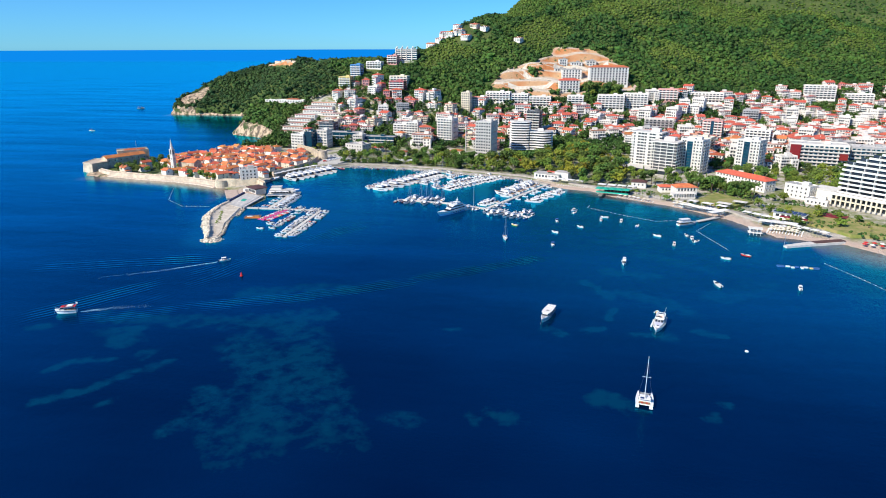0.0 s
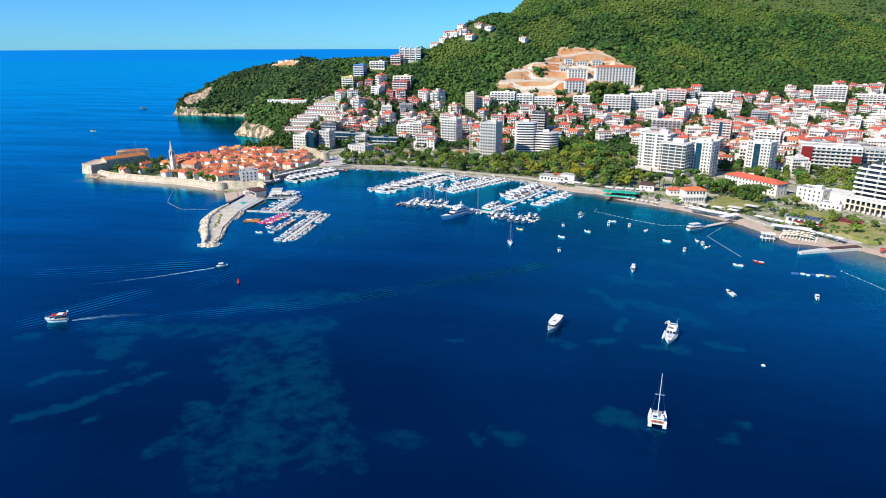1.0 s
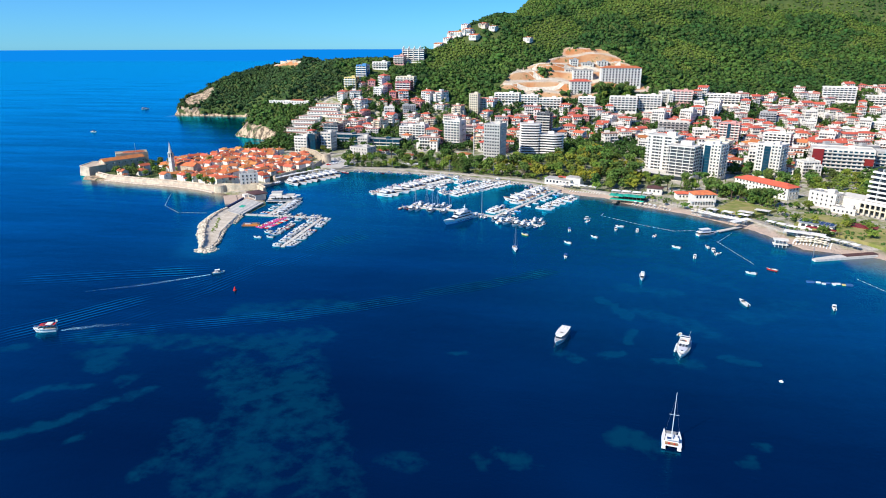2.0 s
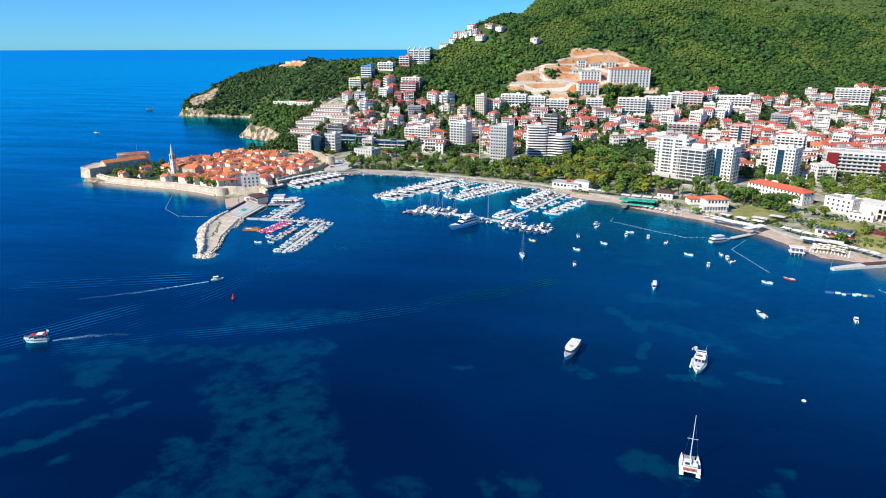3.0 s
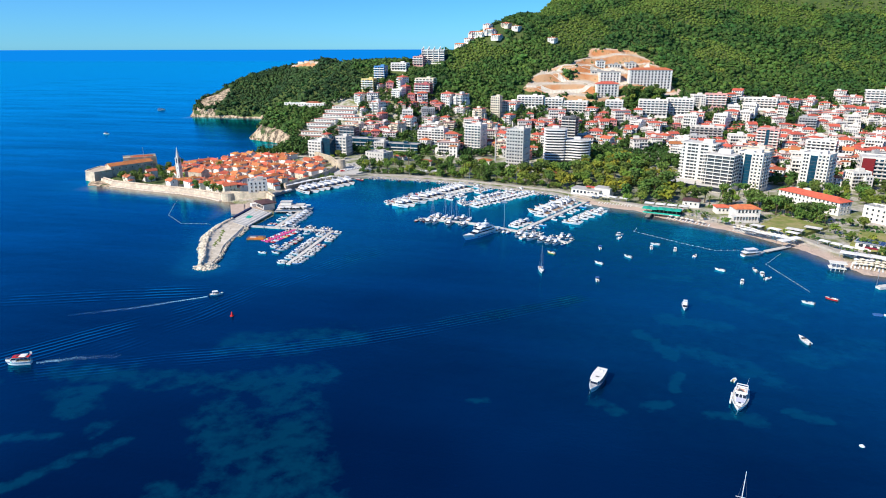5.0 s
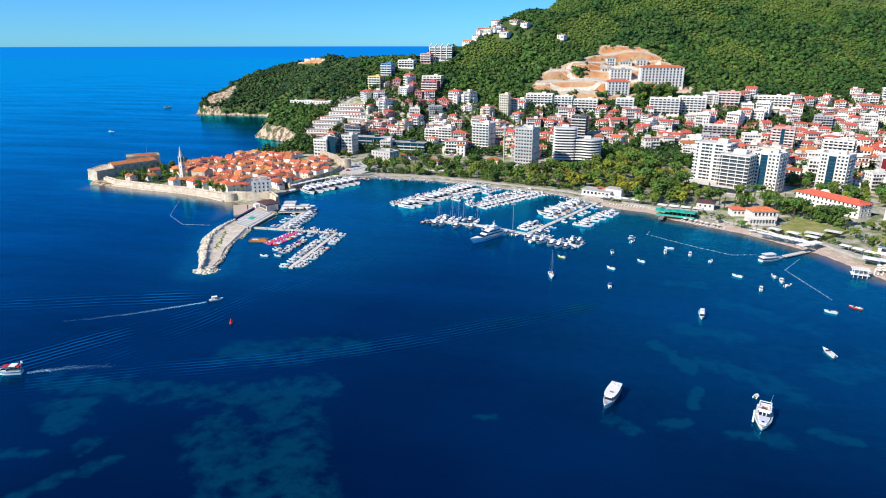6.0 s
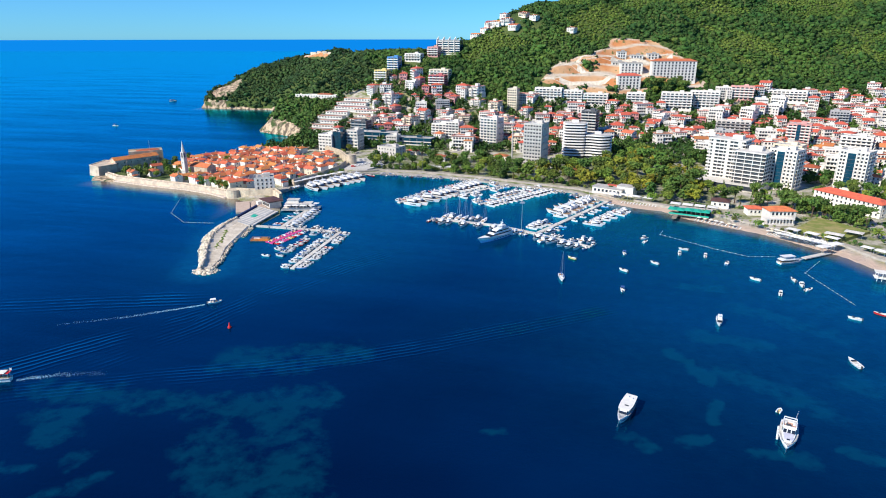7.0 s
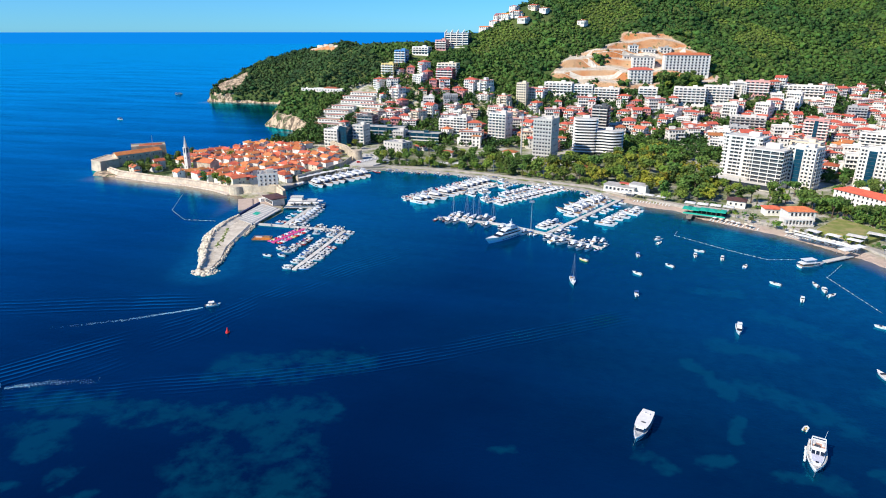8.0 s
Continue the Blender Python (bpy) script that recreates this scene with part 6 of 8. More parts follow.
shade_row((-152, 632), (-140, 634), 2, 9, 6, 3.2, "pale kiosk roof under the trees", M_CANVAS, 2.8, 0)
hall = thing("beach_pavilion", "beach pavilion with a blue-grey panelled roof", "building")
part("wall", Mk().box(0, 0, -1, 20, 8, 4.6), M_PLASTER, hall)
part("roof", Mk().box(0, 0, 3.6, 22, 10, 0.35), M_GREY, hall)
for x in facade_places(21, 7, 0.2):
    part("roof_panel", Mk().box(x, 0, 3.97, 2.6, 8.6, 0.12), M_NAVY, hall)
for x in facade_places(20, 5):
    part("window", window_mesh(2.4, 2.0, M_PLASTER, None, False), [], hall, m=pose(x, -4, 0.8))
set_at(hall, 172, 464, -32, 3.6)

villa = thing("waterside_club", "low white club building with a red roof strip", "building")
part("wall", Mk().box(0, 0, -1, 24, 11, 5.2).box(13, 3, -1, 13, 9, 7.2), M_PLASTER, villa)
part("roof", Mk().box(0, 0, 4.2, 25, 12, 0.3).box(13, 3, 6.2, 13.6, 9.6, 0.3), M_FLATROOF, villa)
part("roof_strip", Mk().box(3, 4.6, 4.5, 12, 3, 0.9), M_REDTILE, villa)
for x in facade_places(24, 7):
    part("window", window_mesh(2.0, 2.2, M_PLASTER, None, False), [], villa, m=pose(x, -5.5, 0.9))
set_at(villa, 2, 580, -22, 3.2, 15)


def green_jetty():
    """Restaurant deck on stilts with a bright green roof."""
    top = thing("green_restaurant", "pile-built restaurant with a bright green awning roof", "building")
    part("deck", Mk().box(0, 0, 1.6, 26, 8, 0.4).box(-8, -8, 1.4, 3, 12, 0.35), M_WOOD, top)
    roof = Mk()
    for k in range(5):
        roof.hip(5.4, 9, 5.2 - 0.1 * (k % 2), 0.8, 0.0, 0, 0.15, x=-11 + 5.4 * k, y=-1 if k < 2 else 0.5)
    part("roof", roof, M_TEAL, top)
    part("flat_roof", Mk().box(3, 8, 4.4, 22, 9, 0.4).box(3, 8, 0, 21, 8, 4.4, 1), [M_FLATROOF, M_GLASS], top)
    for x in facade_places(26, 8):
        for y in (-3.6, 3.6):
            part("post", Mk().box(x, y, -3, 0.22, 0.22, 8.3), M_WOOD, top)
    part("rail", Mk().box(0, -3.9, 2.0, 26, 0.1, 1.0), M_TEAL, top)
    return top


set_at(green_jetty(), 56, 529, -14, 0.6)

# ---- piers ----
pier = thing("stone_pier", "low stone pier at the end of the beach", "pier")
part("block", Mk().prism([(151, 401), (172, 409.5), (190, 416.5), (188, 420.5), (168, 413.8), (150, 403.8)], -2, 1.3), M_PALE, pier)
part("brown_deck", Mk().beam((170, 412, 1.75), (190, 420, 1.75), 4.2, 0.3), M_BROWNROOF, pier, "brown planked deck")
part("flagpole", Mk().rod((150, 403, 1.4), (150, 403, 12), 0.14, 0.08), M_METAL, pier)
stage = thing("stilt_pavilion", "white open pavilion standing on stilts", "pavilion")
part("roof", Mk().box(0, 0, 5.2, 11, 6.5, 0.35), M_PLASTER, stage)
part("deck", Mk().box(0, 0, 1.8, 11, 6.5, 0.3), M_PLASTER, stage)
part("bridge", Mk().box(4, 5.5, 1.7, 2, 5, 0.3), M_WOOD, stage)
for x in facade_places(11, 4, 0.1):
    for y in (-3, 3):
        part("post", Mk().box(x, y, -3, 0.28, 0.28, 8.3), M_PLASTER, stage)
set_at(stage, 140, 429, -10, 0).scale = (0.78, 0.8, 0.85)
jetty = thing("beach_jetty", "short pale jetty from the beach", "jetty")
part("deck", Mk().beam((126, 468, 1.1), (109, 454, 1.1), 3.0, 0.5), M_PALE, jetty)


def pontoon(a, c, w=2.6, mat=None, label="grey floating pontoon walkway"):
    """A floating walkway in sections with mooring piles."""
    top = thing("pontoon", label, "pontoon", "marina pontoons")
    a, c = Vector((*a, 0.75)), Vector((*c, 0.75))
    n = max(2, round((c - a).length / 12))
    for k in range(n):
        p, q = a.lerp(c, k / n), a.lerp(c, (k + 0.985) / n)
        part("section", Mk().beam(p, q, w, 0.85), mat or M_PALE, top)
        side = (c - a).normalized().cross(Vector((0, 0, 1))) * (w / 2 + 0.2)
        part("pile", Mk().rod((p.x + side.x, p.y + side.y, -3), (p.x + side.x, p.y + side.y, 2.4), 0.22, 0.22), M_METAL, top)
    return top


for a, c, w in (((-227, 437), (-165, 438), 2.8), ((-165, 438), (-164, 369), 2.6), ((-209, 480), (-207, 439), 3.0), ((-152, 518), (-110, 603), 3.2), ((-116, 548), (-84, 595), 2.4),
                ((-92, 528), (-48, 588), 2.4), ((-116, 483), (-71, 477), 3.2), ((-71, 477), (-40, 464), 3.0), ((-40, 464), (-8, 446), 2.4), ((-42, 466), (1, 560), 3.2)):
    pontoon(a, c, w)
play = thing("pedalo_raft", "pink floating raft for hire boats", "raft")
part("deck", Mk().beam((-197, 406, 0.8), (-191, 435, 0.8), 2.6, 0.8), M_PINKDECK, play)


def pedalo(mat, label):
    top = thing("pedal_boat", label, "boat", "hire boats")
    part("float", Mk().box(0, -0.65, -0.15, 3.6, 0.55, 0.6).box(0, 0.65, -0.15, 3.6, 0.55, 0.6).box(0.2, 0, 0.3, 2.4, 1.4, 0.2), mat, top)
    part("seat", Mk().box(-0.5, 0, 0.5, 0.6, 1.3, 0.3).box(-0.85, 0, 0.5, 0.15, 1.3, 0.8), M_GEL, top)
    return top


hire = [pedalo(M_PINKDECK, "pink plastic pedal boat"), pedalo(M_RED, "red plastic pedal boat"), pedalo(M_YELLOW, "yellow plastic pedal boat"), pedalo(M_GEL, "white plastic pedal boat")]
for k in range(18):
    f = (k // 2 + 0.6) / 9.6
    x, y = -197 + 6 * f + (3.4 if k % 2 else -3.4), 406 + 29 * f - (0.7 if k % 2 else -0.7)
    m = pose(x, y, 0, 0, 0, -12 if k % 2 else 168)
    kind = (0, 1, 2, 3, 1, 0, 3)[k % 7]
    if k < 4:
        hire[k].matrix_basis = m
    else:
        copy_thing(hire[kind], m)
lamp = thing("floodlight_mast", "tall grey floodlight mast on the pontoon", "lamp")
part("pole", Mk().rod((0, 0, 0.6), (0, 0, 18), 0.24, 0.16), M_METAL, lamp)
part("head", Mk().box(0, 0, 18, 3.2, 2.2, 0.7).box(0, 0, 18.7, 2.2, 1.4, 0.5), M_METAL, lamp)
set_at(lamp, -53, 472, 0, 0)
for x, y in ((-162, 618), (-60, 606), (-214, 640), (-104, 616), (-249, 560), (-232, 585)):
    post = thing("street_lamp", "slim grey lamp post on the promenade", "lamp", "lamp posts")
    part("pole", Mk().rod((0, 0, 0), (0, 0, 11), 0.16, 0.09), M_METAL, post)
    part("head", Mk().box(0.5, 0, 10.9, 1.4, 0.4, 0.22), M_METAL, post)
    set_at(post, x, y, 30, 1.5 if x < -230 else 2.7)
mast = thing("radio_mast", "tall pale mast beside the office tower", "mast")
part("pole", Mk().rod((0, 0, 0), (0, 0, 42), 0.7, 0.4, 10), M_PALE, mast)
part("antenna", Mk().box(0, 0, 42, 2.0, 0.4, 1.8), M_METAL, mast)
set_at(mast, -88, 668, 0, 3)
# ---- boats ----
def hull(mk, L, B, H, draft=0.35, mat=0, deck=1, bow=2.2, stern=0.86, raise_=0.35, n=9, y=0.0, stripe=None):
    """A boat's hull with a pointed bow towards +x, closed by its deck."""
    st = []
    for k in range(n + 1):
        f = k / n
        w = B / 2 * (stern + (1 - stern) * min(1, f * 3)) * (1 - max(0.0, (f - 0.35) / 0.65) ** bow)
        w = max(w, 0.03)
        z = H * (1 + raise_ * f * f)
        x = -L / 2 + L * f
        keel = x - 0.10 * L * f ** 3
        band = stripe or 0.5
        st.append([(keel, y, -draft), (keel, y + w * 0.72, -0.02), (x, y + w, z), (x, y, z - 0.08), (x, y - w, z), (keel, y - w * 0.72, -0.02),
                   (keel + (x - keel) * band, y + w * (0.72 + 0.28 * band), z * band), (keel + (x - keel) * band, y - w * (0.72 + 0.28 * band), z * band)])
    v = [p for s in st for p in s]
    f_side, f_deck, f_strip = [], [], []
    for k in range(n):
        a, c = 8 * k, 8 * (k + 1)
        f_side += [(a, c, c + 1, a + 1), (a + 1, c + 1, c + 6, a + 6), (a + 7, c + 7, c + 5, a + 5), (a + 5, c + 5, c, a)]
        f_strip += [(a + 6, c + 6, c + 2, a + 2), (a + 4, c + 4, c + 7, a + 7)]
        f_deck += [(a + 2, c + 2, c + 3, a + 3), (a + 3, c + 3, c + 4, a + 4)]
    f_side.append((0, 1, 6, 2, 3, 4, 7, 5))
    mk.add(v, f_side, mat)
    mk.add(v, f_strip, deck + 1 if stripe else mat)
    mk.add(v, f_deck, deck)
    return mk


def cabin(mk, x, w, L, z, h, taper=0.82, lean=0.35, mat=0, y=0.0):
    """A deckhouse with raked front."""
    a, c = x - L / 2, x + L / 2
    b, t = w / 2, w / 2 * taper
    v = [(a, y - b, z), (c, y - b * 0.8, z), (c, y + b * 0.8, z), (a, y + b, z), (a, y - t, z + h), (c - lean * L, y - t * 0.9, z + h), (c - lean * L, y + t * 0.9, z + h), (a, y + t, z + h)]
    return mk.add(v, [(4, 5, 6, 7), (0, 1, 5, 4), (1, 2, 6, 5), (2, 3, 7, 6), (3, 0, 4, 7)], mat)


def boat(name, label, group="moored boats"):
    return thing(name, label, "boat", group)


def motorboat(L=6.4, canopy=None, body=None, label="small white open motorboat with outboard engine"):
    top = boat("motorboat", label)
    B = L * 0.36
    part("hull", hull(Mk(), L, B, 0.75), [body or M_GEL, M_CANVAS], top)
    part("cockpit", Mk().box(-L * 0.14, 0, 0.72, L * 0.42, B * 0.62, 0.1).box(-L * 0.3, 0, 0.8, 0.5, B * 0.6, 0.35, 1), [M_PALE, M_CANVAS], top)
    part("windscreen", cabin(Mk(), L * 0.1, B * 0.66, L * 0.16, 0.75, 0.6, 0.8, 0.6), M_BOATGLASS, top)
    part("outboard", Mk().box(-L / 2 - 0.25, 0, 0.1, 0.5, 0.4, 1.1), M_DARKGREY, top)
    if canopy:
        b = Mk().box(-L * 0.12, 0, 2.0, L * 0.4, B * 0.85, 0.12)
        for sx in (-0.3, 0.06):
            for sy in (-0.4, 0.4):
                b.box(sx * L, sy * B, 0.75, 0.06, 0.06, 1.25)
        part("canopy", b, canopy, top)
    return top


def cruiser(L=11.5, label="white motor cruiser with cabin and flybridge"):
    top = boat("motor_cruiser", label)
    B = L * 0.32
    part("hull", hull(Mk(), L, B, 1.25, 0.5), [M_GEL, M_GEL], top)
    part("cabin", cabin(Mk(), L * 0.05, B * 0.78, L * 0.5, 1.2, 1.25), M_GEL, top)
    part("cabin_window", cabin(Mk(), L * 0.06, B * 0.8, L * 0.46, 1.55, 0.55, 0.95, 0.2), M_BOATGLASS, top)
    part("flybridge", cabin(Mk(), -L * 0.06, B * 0.66, L * 0.3, 2.45, 0.5, 0.9, 0.15).box(-L * 0.08, 0, 3.5, L * 0.2, B * 0.6, 0.1), M_GEL, top)
    part("cockpit", Mk().box(-L * 0.34, 0, 1.2, L * 0.2, B * 0.7, 0.08), M_TEAK, top)
    return top


def motor_yacht(L=20.0, label="large white motor yacht with two decks"):
    top = boat("motor_yacht", label)
    B = L * 0.25
    part("hull", hull(Mk(), L, B, 2.1, 0.7, bow=2.6), [M_GEL, M_TEAK], top)
    part("saloon", cabin(Mk(), -L * 0.02, B * 0.82, L * 0.56, 2.0, 1.9, 0.92, 0.3), M_GEL, top)
    part("saloon_window", cabin(Mk(), 0, B * 0.84, L * 0.52, 2.5, 0.8, 0.97, 0.2), M_BOATGLASS, top)
    part("flybridge", cabin(Mk(), -L * 0.06, B * 0.7, L * 0.4, 3.9, 0.8, 0.95, 0.12).box(-L * 0.1, 0, 5.6, L * 0.2, B * 0.62, 0.15).box(-L * 0.18, 0, 4.6, 0.3, B * 0.6, 1.0), M_GEL, top)
    part("radar_arch", Mk().box(-L * 0.19, 0, 5.7, 0.4, 0.4, 1.3).rod((-L * 0.19, 0, 7), (-L * 0.19, 0, 8.4), 0.05, 0.03), M_GEL, top)
    part("hull_window", Mk().box(L * 0.05, 0, 1.1, L * 0.34, B * 0.985, 0.35), M_BOATGLASS, top)
    return top


def sailboat(L=11.5, mast=15.0, label="white sailing yacht with bare mast", body=None):
    top = boat("sailing_yacht", label)
    B = L * 0.31
    part("hull", hull(Mk(), L, B, 1.05, 0.5, bow=1.9, stern=0.75), [body or M_GEL, M_GEL], top)
    part("cabin", cabin(Mk(), L * 0.06, B * 0.55, L * 0.36, 1.0, 0.5), M_GEL, top)
    part("cabin_window", cabin(Mk(), L * 0.05, B * 0.57, L * 0.26, 1.12, 0.2, 0.98, 0.1), M_BOATGLASS, top)
    part("cockpit", Mk().box(-L * 0.3, 0, 1.0, L * 0.26, B * 0.55, 0.08), M_TEAK, top)
    part("mast", Mk().rod((L * 0.08, 0, 1.2), (L * 0.08, 0, mast), 0.13, 0.09).box(L * 0.08, 0, mast * 0.55, 0.06, 1.6, 0.08), M_METAL, top)
    part("boom", Mk().rod((L * 0.07, 0, 2.4), (-L * 0.32, 0, 2.5), 0.2, 0.16), M_BLUECANVAS, top, "boom with blue sail cover")
    for e in ((L * 0.5, 0), (-L * 0.5, 0), (L * 0.06, B * 0.48), (L * 0.06, -B * 0.48)):
        part("stay", Mk().rod((e[0], e[1], 1.2), (L * 0.08, 0, mast - 0.2), 0.03, 0.03, 4), M_METAL, top)
    return top


def catamaran():
    """A cruising catamaran: two hulls, bridge deck, cabin, trampoline, tall rig."""
    top = boat("catamaran", "white cruising catamaran with tall mast and red cushions", "anchored boats")
    for s in (-1, 1):
        part("hull", hull(Mk(), 12.4, 1.7, 1.5, 0.45, bow=1.7, stern=0.8, y=2.5 * s), [M_GEL, M_GEL], top)
        part("stern_step", Mk().box(-6.3, 2.5 * s, 0.3, 1.2, 1.3, 0.3), M_GEL, top)
    part("bridge_deck", Mk().box(-1.4, 0, 0.95, 8.2, 4.4, 0.5), M_GEL, top)
    part("cabin", cabin(Mk(), -0.4, 4.8, 6.0, 1.45, 1.2, 0.85, 0.3), M_GEL, top)
    part("cabin_window", cabin(Mk(), -0.3, 4.9, 5.6, 1.7, 0.55, 0.96, 0.24), M_BOATGLASS, top)
    part("cockpit", Mk().box(-4.4, 0, 1.45, 2.2, 4.2, 0.1), M_TEAK, top)
    for y in (-0.9, 0.9):
        part("cushion", Mk().box(-4.9, y, 1.55, 0.8, 0.45, 0.3), M_RED, top, "red cushion")
    part("bimini", Mk().box(-3.6, 0, 3.0, 2.6, 4.4, 0.12), M_CANVAS, top)
    part("trampoline", Mk().box(4.2, 0, 1.2, 3.0, 3.3, 0.05), M_GREY, top)
    part("crossbeam", Mk().rod((5.7, -2.5, 1.4), (5.7, 2.5, 1.4), 0.12, 0.12), M_METAL, top)
    part("mast", Mk().rod((0.69, 0, 2.6), (0.69, 0, 17.4), 0.13, 0.08), M_GEL, top)
    part("spreader", Mk().box(0.69, 0, 9.4, 0.1, 3.0, 0.1), M_GEL, top)
    part("boom", Mk().rod((0.8, 0, 3.6), (-4.6, 0, 3.8), 0.24, 0.2), M_CANVAS, top)
    for e in ((5.7, 0), (-0.6, 2.7), (-0.6, -2.7)):
        part("stay", Mk().rod((e[0], e[1], 1.5), (0.9, 0, 16.8), 0.015, 0.015, 4), M_METAL, top)
    part("solar_panel", Mk().box(-3.7, 0.9, 3.13, 1.6, 1.4, 0.05), M_NAVY, top)
    for piece in top.children:
        if piece.name.split(".")[0] not in ("mast", "spreader"):
            piece.data.transform(Matrix.Diagonal((0.70, 0.92, 0.95, 1)))
    return top


def deck_line(L, B, f0, f1, k=1.0, bow=2.2, stern=0.86, n=8):
    """Outline of a deck between two stations of a hull, drawn in by the factor k."""
    half = []
    for j in range(n + 1):
        f = f0 + (f1 - f0) * j / n
        w = B / 2 * (stern + (1 - stern) * min(1, f * 3)) * (1 - max(0.0, (f - 0.35) / 0.65) ** bow)
        half.append((-L / 2 + L * f, max(0.05, k * w)))
    return [(x, -w) for x, w in half] + [(x, w) for x, w in reversed(half)]


def excursion_boat(roof, L=14.5, label="white excursion boat with a long flat canopy"):
    top = boat("excursion_boat", label, "anchored boats")
    B = L * 0.30
    part("hull", hull(Mk(), L, B, 1.5, 0.6, bow=2.4), [M_GEL, M_GREY], top)
    part("rubbing_strake", Mk().prism(deck_line(L, B, 0.0, 0.92, 1.015, 2.4), 1.15, 1.32), M_NAVY, top)
    part("canopy", Mk().prism(deck_line(L, B, 0.0, 0.68, 0.97, 2.4), 3.35, 3.5), roof, top)
    part("canopy_edge", Mk().prism(deck_line(L, B, 0.01, 0.675, 0.93, 2.4), 3.15, 3.35), M_GREY, top)
    part("wheelhouse", cabin(Mk(), L * 0.13, B * 0.62, L * 0.2, 1.4, 1.75, 0.92, 0.2), M_GEL, top)
    part("wheelhouse_window", cabin(Mk(), L * 0.135, B * 0.64, L * 0.19, 2.15, 0.7, 0.97, 0.14), M_BOATGLASS, top)
    for sx in (-0.46, -0.3, -0.14, 0.02):
        for sy in (-0.4, 0.4):
            part("post", Mk().box(sx * L, sy * B, 1.4, 0.09, 0.09, 1.8), M_METAL, top)
    part("bench", Mk().box(-L * 0.2, 0, 1.45, L * 0.5, B * 0.25, 0.5), M_TEAK, top)
    part("roof_hatch", Mk().box(L * 0.0, B * 0.05, 3.5, 0.55, 1.3, 0.14), M_DARKGREY, top, "dark roof hatch")
    part("life_ring_box", Mk().box(-L * 0.33, B * 0.12, 3.5, 0.9, 0.7, 0.3).box(-L * 0.36, -B * 0.18, 3.5, 0.5, 0.5, 0.4), M_CANVAS, top)
    part("bulwark", Mk().prism(deck_line(L, B, 0.74, 0.985, 0.98, 2.4), 1.8, 2.25), M_GEL, top)
    part("foredeck", Mk().prism(deck_line(L, B, 0.75, 0.95, 0.78, 2.4), 2.2, 2.28), M_GREY, top, "grey foredeck")
    part("anchor_line", Mk().rod((L * 0.49, 0, 1.9), (L * 0.56, -0.3, -0.4), 0.03, 0.03, 5), M_METAL, top)
    part("bow_rail", Mk().rod((L * 0.3, -B * 0.3, 2.8), (L * 0.47, 0, 3.0), 0.04, 0.04).rod((L * 0.3, B * 0.3, 2.8), (L * 0.47, 0, 3.0), 0.04, 0.04), M_METAL, top)
    return top


M_LILAC = surface("pale_lilac_deck", (0.62, 0.62, 0.70), (0.56, 0.56, 0.66), 0.5, 0.5, 4.0, 0.0)
M_TAN = surface("tan_cushion", (0.52, 0.30, 0.23), (0.46, 0.27, 0.21), 0.6, 0.8, 4.0, 0.1)


